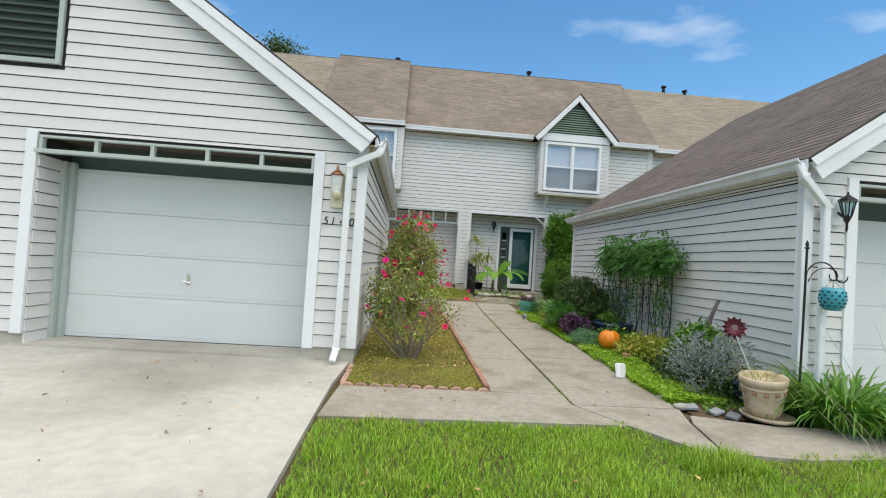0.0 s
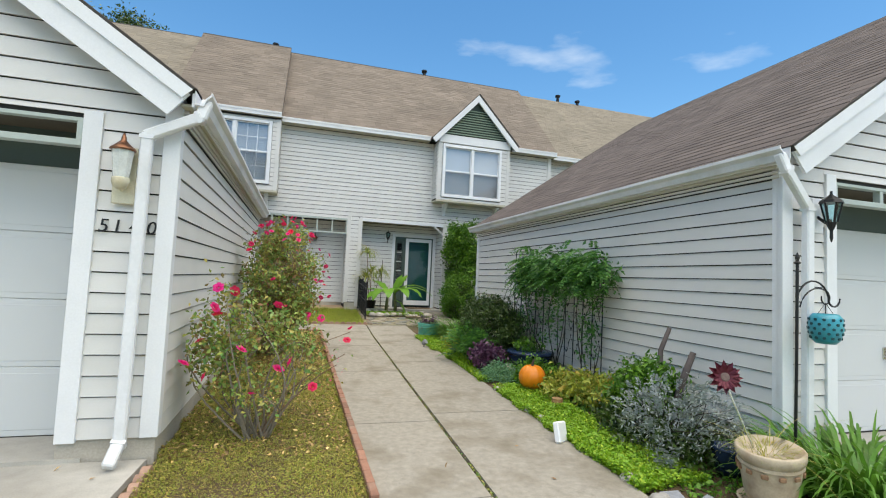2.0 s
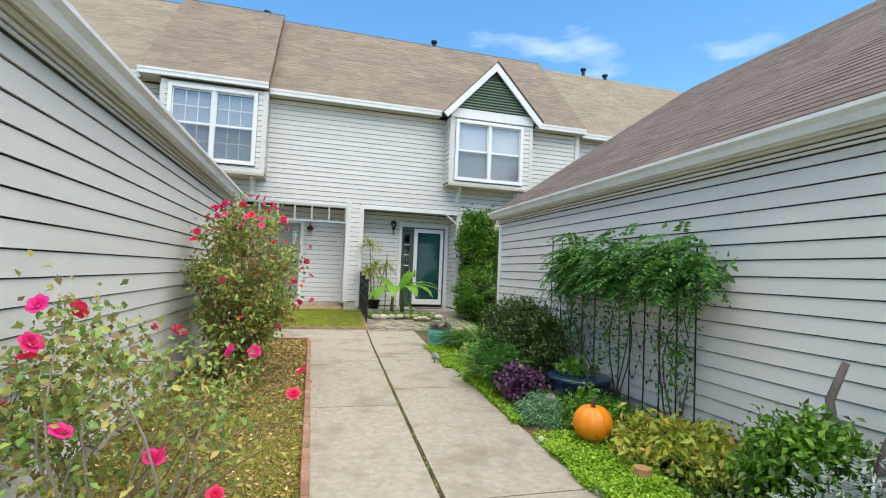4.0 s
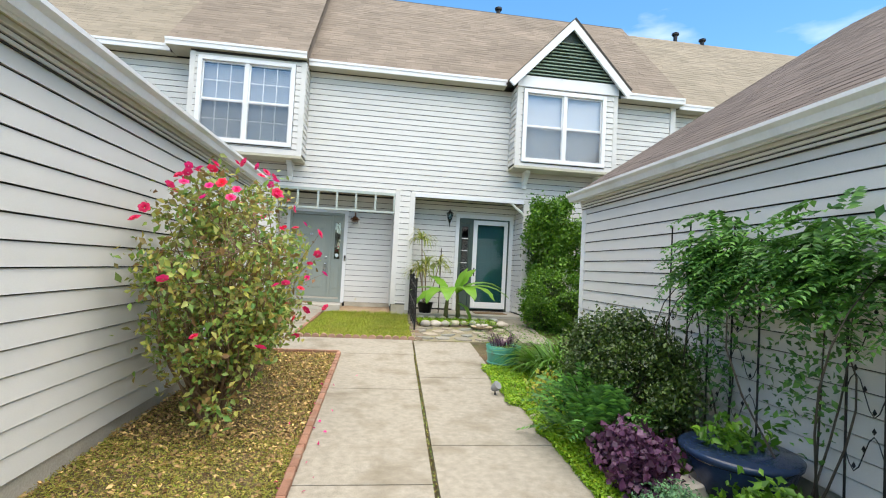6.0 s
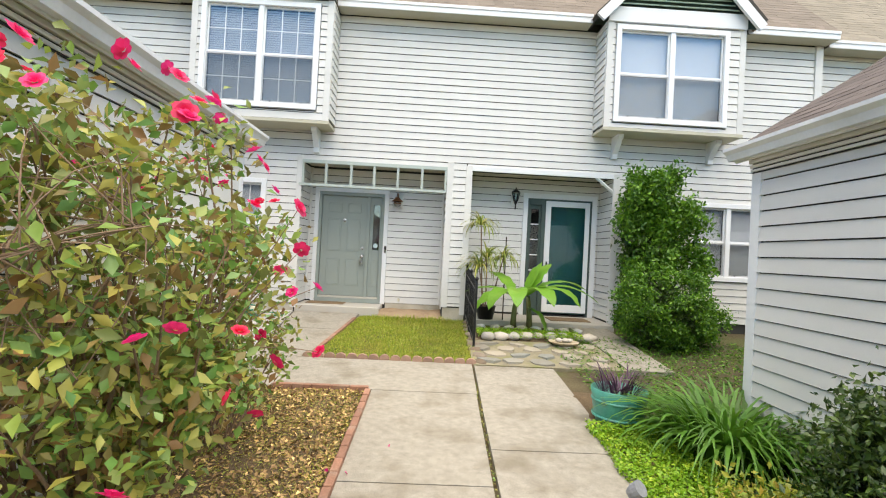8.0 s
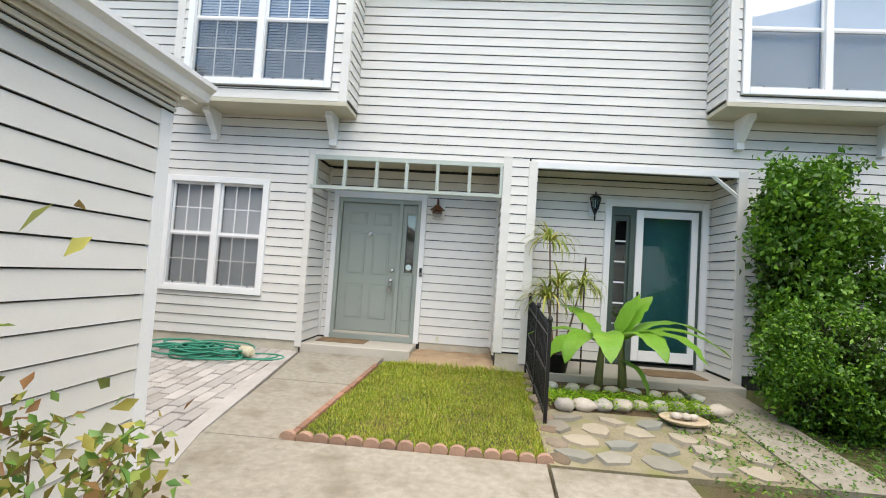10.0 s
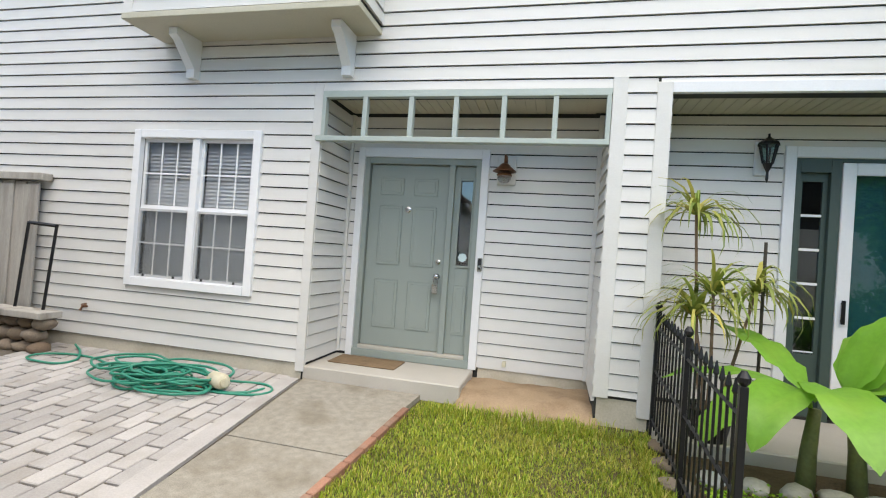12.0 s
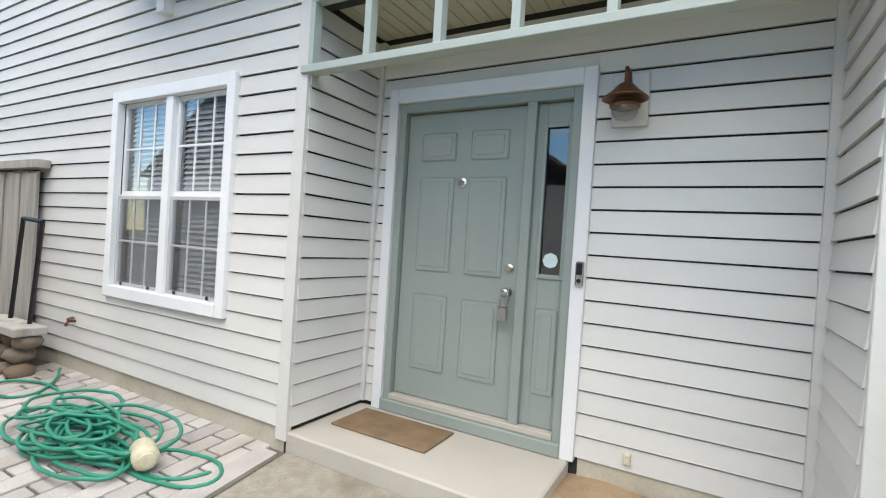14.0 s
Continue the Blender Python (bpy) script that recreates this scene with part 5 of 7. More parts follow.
def leaf_mesh(name, v, mat):
    m = len(v)
    verts = v.reshape(-1, 3)
    k = np.arange(m) * 4
    faces = np.concatenate([np.stack([k, k + 1, k + 2], 1), np.stack([k, k + 2, k + 3], 1)], 1).reshape(-1, 3)
    me = bpy.data.meshes.new(name)
    me.vertices.add(len(verts))
    me.vertices.foreach_set("co", verts.astype(np.float32).ravel())
    me.loops.add(faces.size)
    me.loops.foreach_set("vertex_index", faces.astype(np.int32).ravel())
    me.polygons.add(len(faces))
    me.polygons.foreach_set("loop_start", (np.arange(len(faces)) * 3).astype(np.int32))
    me.update(calc_edges=True)
    me.materials.append(mat)
    return me


def unit(v):
    return v / (np.linalg.norm(v, axis=1, keepdims=True) + 1e-9)


def crown(name, mat, clumps, per, spread, size, parent, droop=0.2, aspect=0.55, keep=None):
    """Leaves gathered in clumps round the given points."""
    cl = np.asarray(clumps, float)
    c = np.repeat(cl, per, 0) + RG.normal(0, 1, (len(cl) * per, 3)) * spread
    if keep is not None:
        c = c[keep(c)]
    a = unit(RG.normal(0, 1, c.shape) + np.array([0, 0, -droop]))
    n = unit(RG.normal(0, 0.7, c.shape) + np.array([0, -0.25, 0.8]))
    L = size * RG.uniform(0.6, 1.3, len(c))
    ob = new(name, leaf_mesh(name, leaf_arrays(c, a, n, L, L * aspect), mat))
    ob.parent = parent
    return ob


def ellipsoid_points(n, centre, radii, inner=0.55, low=-1.0):
    d = unit(RG.normal(0, 1, (n * 3, 3)))
    d = d[d[:, 2] > low][:n]
    r = RG.uniform(inner, 1.0, len(d))[:, None]
    return np.asarray(centre) + d * r * np.asarray(radii)


def ribbon_mesh(name, base, heading, lift, length, width, curl, mat, seg=5):
    """Arching strap leaves: base points, compass heading, first steepness, length, width and how much they bend."""
    m = len(base)
    verts, ang = [], lift.copy()
    p = base.copy()
    h = np.stack([np.cos(heading), np.sin(heading), np.zeros(m)], 1)
    s = np.stack([-np.sin(heading), np.cos(heading), np.zeros(m)], 1)
    for i in range(seg + 1):
        t = i / seg
        w = width * (1 - t ** 2.2) * (0.55 + 0.9 * min(t * 2, 0.5))
        verts += [p - s * w[:, None] / 2, p + s * w[:, None] / 2]
        p = p + (h * np.cos(ang)[:, None] + np.array([0, 0, 1.0]) * np.sin(ang)[:, None]) * (length / seg)[:, None]
        ang = ang - curl / seg
    v = np.stack(verts, 1)
    k = np.arange(m)[:, None] * (2 * seg + 2)
    faces = np.concatenate([np.concatenate([k + 2 * i, k + 2 * i + 1, k + 2 * i + 3, k + 2 * i + 2], 1) for i in range(seg)], 0)
    return mesh_of(name, v.reshape(-1, 3).tolist(), faces.tolist(), mat)


def strap_clump(name, parent, centre, n, radius, length, width, mat, lift=(0.9, 1.5), curl=(1.2, 2.2), seg=5, clip=None):
    c = np.tile(np.asarray(centre, float), (n, 1))
    hd = RG.uniform(0, 2 * math.pi, n)
    rr = radius * np.sqrt(RG.uniform(0, 1, n))
    c[:, 0] += rr * np.cos(hd)
    c[:, 1] += rr * np.sin(hd)
    ob = new(name, ribbon_mesh(name, c, hd + RG.normal(0, 0.4, n), RG.uniform(*lift, n), length * RG.uniform(0.6, 1.15, n), width * RG.uniform(0.7, 1.2, n), RG.uniform(*curl, n), mat, seg))
    ob.parent = parent
    return ob


def stems(name, parent, base, tips, r0, r1, mat, bend=0.12, seg=4, seed=1):
    rnd = random.Random(seed)
    bm = bmesh.new()
    for tip in tips:
        b, t = Vector(base) + Vector((rnd.uniform(-0.08, 0.08), rnd.uniform(-0.1, 0.1), 0)), Vector(tip)
        off = Vector((rnd.uniform(-1, 1), rnd.uniform(-1, 1), rnd.uniform(0, 1))) * bend * (t - b).length
        tube(bm, [b.lerp(t, i / seg) + off * math.sin(math.pi * i / seg) for i in range(seg + 1)], r0, r1, sides=5, cap=False)
    return part(name, bm, mat, parent)


def pinnate(name, parent, bases, dirs, length, pairs, leaf, mat):
    """Fronds with paired leaflets along a drooping rib."""
    C, A, N, L = [], [], [], []
    for b, d in zip(bases, dirs):
        d = np.asarray(d) / np.linalg.norm(d)
        side = np.cross(d, (0, 0, 1.0))
        side /= np.linalg.norm(side) + 1e-9
        upn = np.cross(side, d)
        p = np.asarray(b, float)
        for i in range(pairs):
            t = (i + 1) / pairs
            q = p + d * length * t - np.array([0, 0, 1]) * length * 0.35 * t * t
            for s in (-1, 1):
                ax = side * s * 0.85 + d * 0.45 + RG.normal(0, 0.1, 3) - np.array([0, 0, 0.2])
                ax /= np.linalg.norm(ax)
                l = leaf * (1.15 - 0.5 * t) * RG.uniform(0.85, 1.15)
                C.append(q + ax * l / 2)
                A.append(ax)
                N.append(upn + RG.normal(0, 0.15, 3))
                L.append(l)
    C, A, N, L = np.array(C), np.array(A), unit(np.array(N)), np.array(L)
    ob = new(name, leaf_mesh(name, leaf_arrays(C, A, N, L, L * 0.42), mat))
    ob.parent = parent
    return ob


def bloom_mesh():
    verts, faces = [], []
    rnd = random.Random(3)
    for ring, (k, r, lift, size) in enumerate(((6, 0.012, 0.35, 0.045), (5, 0.008, 0.9, 0.036), (4, 0.004, 1.3, 0.026))):
        for i in range(k):
            a = 2 * math.pi * (i + 0.5 * ring) / k + rnd.uniform(-0.15, 0.15)
            d, s = Vector((math.cos(a), math.sin(a), 0)), Vector((-math.sin(a), math.cos(a), 0))
            o = d * math.cos(lift) + Vector((0, 0, math.sin(lift)))
            b = len(verts)
            base = d * r
            verts += [base - s * size * 0.15, base + s * size * 0.15, base + o * size * 0.6 + s * size * 0.55, base + o * size + Vector((0, 0, -0.006)) + s * size * 0.25, base + o * size + Vector((0, 0, -0.006)) - s * size * 0.25, base + o * size * 0.6 - s * size * 0.55]
            faces += [(b, b + 1, b + 2, b + 5), (b + 5, b + 2, b + 3, b + 4)]
    return mesh_of("bloom", [tuple(v) for v in verts], faces, PETAL)


BLOOM = bloom_mesh()


def blooms(parent, pts, size=1.0, seed=2):
    rnd = random.Random(seed)
    for p in pts:
        s = size * rnd.uniform(0.8, 1.25)
        ob = shared("bloom", BLOOM, parent, pose(*p, rnd.uniform(10, 75), rnd.uniform(-30, 30), rnd.uniform(0, 360)) @ Matrix.Diagonal((s, s, s, 1)))


# large rose bush against the garage wall
R2 = (0.0, 10.6)
rose2 = thing("rose_bush", "tall rose bush with red and pink blooms beside the garage wall", "rose bush", "rose bushes")
z0 = level(R2[1])
wall_clear = lambda c: (c[:, 0] > -0.56) & (c[:, 2] > 0.12)
cl = np.concatenate([ellipsoid_points(100, (0.12, 10.65, 1.55), (0.66, 1.15, 0.9), 0.62), ellipsoid_points(30, (0.1, 10.5, 1.3), (0.5, 0.9, 0.9), 0.1), ellipsoid_points(13, (0.05, 10.3, 0.75), (0.5, 0.85, 0.45), 0.4), ellipsoid_points(14, (0.0, 12.2, 0.85), (0.4, 0.6, 0.5), 0.2)])
cl[:, 0] = np.maximum(cl[:, 0], -0.45)
crown("foliage", LEAF_OLIVE, cl, 66, (0.09, 0.1, 0.09), 0.07, rose2, keep=wall_clear)
stems("branchwork", rose2, (R2[0], R2[1], z0 - 0.02), [tuple(p) for p in cl[:95]], 0.012, 0.004, STEM, seed=4)
for k in range(5):
    hub = cl[k * 17]
    stems("branchwork", rose2, tuple(hub), [tuple(q) for q in cl[:100] if 0.1 < np.linalg.norm(q - hub) < 0.75][:24], 0.0035, 0.0015, STEM, bend=0.2, seed=60 + k)
stems("branchwork", rose2, (0.0, 12.1, z0), [tuple(p) for p in cl[-14:]], 0.008, 0.003, STEM, seed=5)
top = ellipsoid_points(46, (0.12, 10.65, 1.6), (0.7, 1.22, 1.0), 0.95, low=0.45)
mid = ellipsoid_points(40, (0.1, 10.6, 1.5), (0.75, 1.3, 1.1), 0.95, low=-0.6)
mid = mid[(mid[:, 0] > 0.15) | (mid[:, 1] < 10.0)]
right = np.array([(0.85, 10.9, 1.75), (0.92, 11.0, 1.55), (0.95, 11.0, 1.2), (0.88, 10.7, 1.95), (-0.1, 11.6, 2.3)])
pts = np.concatenate([top, mid, right])
pts = pts[pts[:, 0] > -0.5]
blooms(rose2, [tuple(p) for p in pts], 0.76)
stems("flower_branchwork", rose2, (0.4, 10.7, 1.2), [tuple(p) for p in right], 0.004, 0.002, STEM, seed=6)

# sparse rose bush near the garage corner
rose1 = thing("rose_bush", "sparse low rose bush with bare grey canes and red blooms", "rose bush", "rose bushes")
z0 = level(6.5)
cl = np.concatenate([ellipsoid_points(34, (0.1, 6.6, 0.85), (0.62, 0.55, 0.5), 0.5), ellipsoid_points(16, (-0.3, 6.6, 1.05), (0.25, 0.35, 0.4), 0.4)])
cl[:, 0] = np.maximum(cl[:, 0], -0.45)
crown("foliage", LEAF_OLIVE, cl, 66, (0.1, 0.1, 0.1), 0.05, rose1, keep=wall_clear)
stems("branchwork", rose1, (0.1, 6.5, z0 - 0.02), [tuple(p) for p in cl[::2]], 0.011, 0.003, material("grey_cane", (0.2, 0.17, 0.13), 0.75, 0.25, 12, 80, 0.2, 0.002), bend=0.38, seg=6, seed=8)
stems("branchwork", rose1, (0.15, 6.5, z0), [(0.85, 6.6, 0.85), (0.9, 6.7, 1.05), (0.75, 6.3, 0.8), (0.6, 6.9, 0.95)], 0.009, 0.003, STEM, bend=0.2, seed=9)
pts = [(-0.3, 6.5, 1.45), (-0.18, 6.6, 1.42), (-0.32, 6.5, 1.27), (-0.28, 6.4, 1.22), (-0.42, 6.5, 0.98), (-0.5, 6.3, 0.82), (0.9, 6.7, 1.08), (0.86, 6.6, 0.98), (0.5, 6.8, 1.18), (0.62, 6.9, 1.16), (0.25, 6.4, 0.75), (0.05, 6.2, 0.58), (0.08, 6.9, 1.3), (0.2, 6.9, 1.28), (-0.05, 6.2, 0.95), (0.35, 6.15, 0.85), (0.55, 6.25, 0.62), (-0.3, 6.1, 0.75)]
blooms(rose1, pts, 0.85, seed=5)

# climbing vine and shrub by the neighbour's porch
tall = thing("climbing_shrub", "tall evergreen pillar draped with a bright climbing vine", "shrub")
cl = np.concatenate([ellipsoid_points(60, (5.55, 17.1, 1.85), (0.52, 0.4, 1.2), 0.6), ellipsoid_points(40, (5.5, 17.0, 2.75), (0.5, 0.36, 0.5), 0.5), ellipsoid_points(22, (6.05, 16.95, 2.45), (0.34, 0.3, 0.5), 0.5), ellipsoid_points(14, (6.3, 16.9, 1.8), (0.25, 0.3, 0.35), 0.3),
                     np.column_stack([RG.uniform(5.0, 6.2, 26), RG.uniform(16.85, 17.2, 26), RG.uniform(2.7, 3.5, 26)])])
cl = cl + RG.normal(0, 0.06, cl.shape)
# Dark leaves fill the pillar to stand for its shaded interior.
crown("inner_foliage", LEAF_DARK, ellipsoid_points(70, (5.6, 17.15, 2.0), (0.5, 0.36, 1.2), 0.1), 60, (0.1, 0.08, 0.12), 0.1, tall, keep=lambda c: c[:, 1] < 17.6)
crown("foliage", LEAF_BRIGHT, cl, 100, (0.08, 0.08, 0.11), 0.085, tall, keep=lambda c: c[:, 1] < 17.6)
stems("trunk", tall, (5.6, 17.15, 0.45), [(5.55, 17.15, 2.6), (5.75, 17.1, 2.9), (5.4, 17.1, 2.4)], 0.04, 0.012, TWIG, seed=3)
stems("tendril", tall, (5.6, 17.1, 2.8), [(6.15, 16.9, 3.5), (5.35, 16.95, 3.45), (5.0, 16.9, 2.9), (5.8, 16.9, 3.55)], 0.006, 0.002, LEAF_VINE, seed=13)
crown("tendril_foliage", LEAF_BRIGHT, [(6.05, 16.9, 3.4), (6.15, 16.9, 3.5), (5.4, 16.95, 3.35), (5.35, 16.95, 3.45), (5.05, 16.9, 2.95), (5.8, 16.9, 3.5)], 24, (0.07, 0.05, 0.06), 0.07, tall)
bush = thing("rounded_shrub", "dense rounded bright green shrub beside the porch", "shrub")
cl = np.concatenate([ellipsoid_points(150, (5.5, 16.25, 1.05), (0.8, 0.62, 0.72), 0.75), ellipsoid_points(30, (6.3, 16.5, 0.8), (0.4, 0.4, 0.4), 0.6)])
# Core of darker leaves puts the shrub's inner shade into colour.
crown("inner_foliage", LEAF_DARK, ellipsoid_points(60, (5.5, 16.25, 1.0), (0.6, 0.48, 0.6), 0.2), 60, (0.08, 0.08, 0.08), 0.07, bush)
crown("foliage", LEAF_BRIGHT, cl, 110, (0.065, 0.065, 0.065), 0.055, bush)
stems("branchwork", bush, (5.5, 16.25, 0.4), [tuple(p) for p in cl[::5]], 0.015, 0.004, TWIG, seed=7)

# dark evergreen shrub against the neighbour's wall
dark = thing("evergreen_shrub", "dark glossy evergreen shrub in the flower bed", "shrub")
cl = np.concatenate([ellipsoid_points(100, (3.85, 10.2, 0.75), (0.58, 0.78, 0.56), 0.65, -0.5), ellipsoid_points(30, (4.05, 10.5, 0.75), (0.38, 0.5, 0.5), 0.6)])
crown("foliage", LEAF_DARK, cl, 170, (0.065, 0.065, 0.065), 0.043, dark, droop=-0.5)
stems("branchwork", dark, (3.85, 10.2, 0.15), [tuple(p) for p in cl[::4]], 0.014, 0.004, TWIG, seed=17)

# trellises with vines
def trellis(y0, y1, n, tops, seed):
    t = thing("trellis", "thin black iron trellis rods against the siding", "trellis", "trellises")
    rnd = random.Random(seed)
    for i in range(n):
        y = y0 + (y1 - y0) * i / (n - 1)
        zt = tops + rnd.uniform(-0.25, 0.1)
        part("rod", tube(bmesh.new(), [(4.4, y, 0.15), (4.41, y, zt)], 0.008, sides=5), BLACK, t)
        if i:
            bm = bmesh.new()
            yy = y - (y1 - y0) / (n - 1)
            for zc in (0.7, 1.05, 1.4):
                pts = [(4.4, yy + (y - yy) * k / 8, zc + 0.12 * math.sin(math.pi * k / 8 * 2 + zc * 9)) for k in range(9)]
                tube(bm, pts, 0.004, sides=4, cap=False)
                for k in (2, 4, 6):
                    lathe(bm, [(0.0, -0.02), (0.012, 0), (0.0, 0.025)], (4.4, pts[k][1], pts[k][2] + 0.03), 5)
            part("scroll", bm, BLACK, t, "leafy iron scrolls")
    return t


trellis(7.55, 8.5, 5, 1.95, 2)
trellis(9.2, 10.35, 5, 2.25, 3)
for seed, (yc, zc, ry, rz, n) in enumerate(((7.62, 1.84, 0.6, 0.34, 190), (8.55, 1.85, 0.55, 0.4, 140), (9.45, 1.86, 0.52, 0.42, 140))):
    vine = thing("climbing_vine", "climbing vine with feathery leaves over an iron trellis", "vine", "vines on the trellises")
    b = ellipsoid_points(n, (4.22, yc, zc), (0.16, ry, rz), 0.2)
    dr = RG.normal(0, 1, (len(b), 3)) * (0.7, 1, 0.35) + np.array([-0.8, 0, -0.25])
    pinnate("foliage", vine, b, dr, 0.3, 9, 0.085, LEAF_VINE)
    cl = ellipsoid_points(40, (4.25, yc, zc - 0.05), (0.14, ry * 0.95, rz * 0.9), 0.1)
    crown("foliage", LEAF_VINE, cl, 9, (0.06, 0.12, 0.09), 0.075, vine, keep=lambda c: c[:, 0] < 4.47)
    stems("branchwork", vine, (4.36, yc + 0.1, 0.15), [tuple(p) for p in cl[:5]], 0.009, 0.003, TWIG, bend=0.22, seg=7, seed=seed + 20)
    low = ellipsoid_points(34, (4.28, yc + 0.1, 1.1), (0.13, ry * 0.8, 0.6), 0.2)
    crown("low_foliage", LEAF_VINE, low, 8, (0.05, 0.08, 0.09), 0.06, vine)

# ferny plant at the walk's edge
fern = thing("feathery_plant", "feathery green plant with paired leaflets in the bed", "plant")
b = ellipsoid_points(110, (3.35, 9.75, 0.42), (0.32, 0.55, 0.32), 0.2, -0.4)
pinnate("foliage", fern, b, unit(b - np.array([3.42, 9.75, 0.1])) + RG.normal(0, 0.3, b.shape), 0.3, 7, 0.09, LEAF_VINE)
pinnate("foliage", fern, b[:50] + 0.03, unit(b[:50] - np.array([3.42, 9.75, 0.1])) + RG.normal(0, 0.3, (len(b[:50]), 3)), 0.3, 6, 0.1, LEAF_VINE)
stems("branchwork", fern, (3.42, 9.75, 0.13), [tuple(p) for p in b[:50]], 0.006, 0.003, LEAF_VINE, seed=31)

# daylilies, dark grass planter
lily_b = thing("daylily_clump", "arching green daylily leaves beside the barrel planter", "daylily", "daylilies")
strap_clump("foliage", lily_b, (4.12, 12.35, level(12.6)), 480, 0.42, 0.85, 0.038, LEAF_STRAP, curl=(1.5, 2.6))
lily_a = thing("daylily_clump", "broad clump of arching bright daylily leaves by the pot", "daylily", "daylilies")
strap_clump("foliage", lily_a, (4.5, 4.45, level(4.5)), 620, 0.45, 0.8, 0.034, LEAF_STRAP, curl=(1.5, 2.6))
lily_c = thing("daylily_clump", "short daylily leaves by the garage corner", "daylily", "daylilies")
strap_clump("foliage", lily_c, (4.25, 12.0, level(12.2)), 120, 0.3, 0.6, 0.026, LEAF_STRAP)
TEAL = material("teal_glazed_barrel", (0.06, 0.3, 0.24), 0.4, 0.2, 8, 60, 0.2, 0.003, stain=(0.12, 0.1, 0.07), stain_amount=0.8, stain_scale=7)
barrel = thing("barrel_planter", "chipped teal barrel planter with purple grass", "planter")
px, py, pz = 3.42, 12.95, level(12.95)
part("tub", lathe(bmesh.new(), [(0.2, 0), (0.235, 0.12), (0.25, 0.26), (0.265, 0.34), (0.25, 0.345), (0.23, 0.3), (0.0, 0.29)], (px, py, pz), 28), TEAL, barrel, smooth=True)
for z in (0.09, 0.24):
    part("hoop", lathe(bmesh.new(), [(0.236 + z * 0.07, z - 0.012), (0.243 + z * 0.07, z), (0.236 + z * 0.07, z + 0.012)], (px, py, pz), 28), TEAL, barrel)
strap_clump("purple_grass", barrel, (px, py, pz + 0.28), 130, 0.18, 0.34, 0.014, LEAF_PURPLE, curl=(0.4, 1.6))

# low bed plants along the walk
heuchera = thing("heuchera", "mound of ruffled dark purple leaves", "plant")
cl = ellipsoid_points(40, (3.32, 9.05, 0.33), (0.26, 0.3, 0.25), 0.6, -0.1)
crown("foliage", LEAF_PURPLE, cl, 40, (0.06, 0.06, 0.05), 0.06, heuchera, aspect=0.9)
succ = thing("grey_sedum", "mound of grey-green sedum", "plant")
crown("foliage", LEAF_SAGE, ellipsoid_points(80, (3.35, 8.5, 0.2), (0.24, 0.36, 0.2), 0.6, -0.1), 60, (0.05, 0.05, 0.04), 0.03, succ, aspect=0.5)
hosta = thing("variegated_groundcover", "yellow-green variegated leafy groundcover", "plant")
cl = np.concatenate([ellipsoid_points(80, (3.92, 7.25, 0.24), (0.46, 0.62, 0.27), 0.3, -0.1), ellipsoid_points(26, (4.1, 6.65, 0.24), (0.32, 0.35, 0.25), 0.3, -0.1)])
crown("foliage", LEAF_YELLOW, cl, 36, (0.09, 0.09, 0.05), 0.078, hosta, aspect=0.45)
ivy = thing("leafy_groundcover", "green leafy groundcover behind the pumpkin", "plant")
crown("foliage", LEAF_BRIGHT, ellipsoid_points(90, (3.85, 8.2, 0.22), (0.42, 0.5, 0.24), 0.3, -0.1), 40, (0.09, 0.09, 0.05), 0.06, ivy, aspect=0.6)
green = thing("leafy_shrub", "low bright green leafy shrub near the siding", "shrub")
crown("foliage", LEAF_BRIGHT, ellipsoid_points(80, (4.05, 6.2, 0.45), (0.32, 0.4, 0.38), 0.6, -0.5), 55, (0.07, 0.07, 0.06), 0.06, green)
yellow = thing("yellow_shrub", "small yellow-green shrub in the bed", "shrub")
crown("foliage", LEAF_YELLOW, ellipsoid_points(30, (3.5, 10.95, 0.32), (0.28, 0.35, 0.26), 0.5, -0.3), 45, (0.07, 0.07, 0.06), 0.05, yellow)
dusty = thing("dusty_miller", "silvery feathery dusty miller plants", "plant")
b = np.concatenate([ellipsoid_points(120, (3.66, 5.55, 0.42), (0.36, 0.45, 0.38), 0.5, -0.4), ellipsoid_points(60, (3.75, 5.1, 0.5), (0.3, 0.3, 0.34), 0.5, -0.4), ellipsoid_points(12, (3.35, 5.15, 0.25), (0.1, 0.1, 0.12), 0.4)])
pinnate("foliage", dusty, b, unit(b - np.array([3.75, 5.6, 0.1])) + np.array([0, 0, 0.5]) + RG.normal(0, 0.3, b.shape), 0.13, 5, 0.045, LEAF_SILVER)
crown("foliage", LEAF_SILVER, b[::2], 18, (0.06, 0.06, 0.06), 0.04, dusty, aspect=0.3)
stems("branchwork", dusty, (3.75, 5.65, 0.1), [tuple(p) for p in b[::4]], 0.006, 0.003, TWIG, seed=41)
dark2 = thing("dark_undergrowth", "dark low undergrowth below the silver plants", "plant")
crown("foliage", LEAF_DARK, ellipsoid_points(100, (3.85, 5.8, 0.2), (0.5, 1.0, 0.24), 0.3, -0.3), 45, (0.1, 0.1, 0.05), 0.06, dark2)


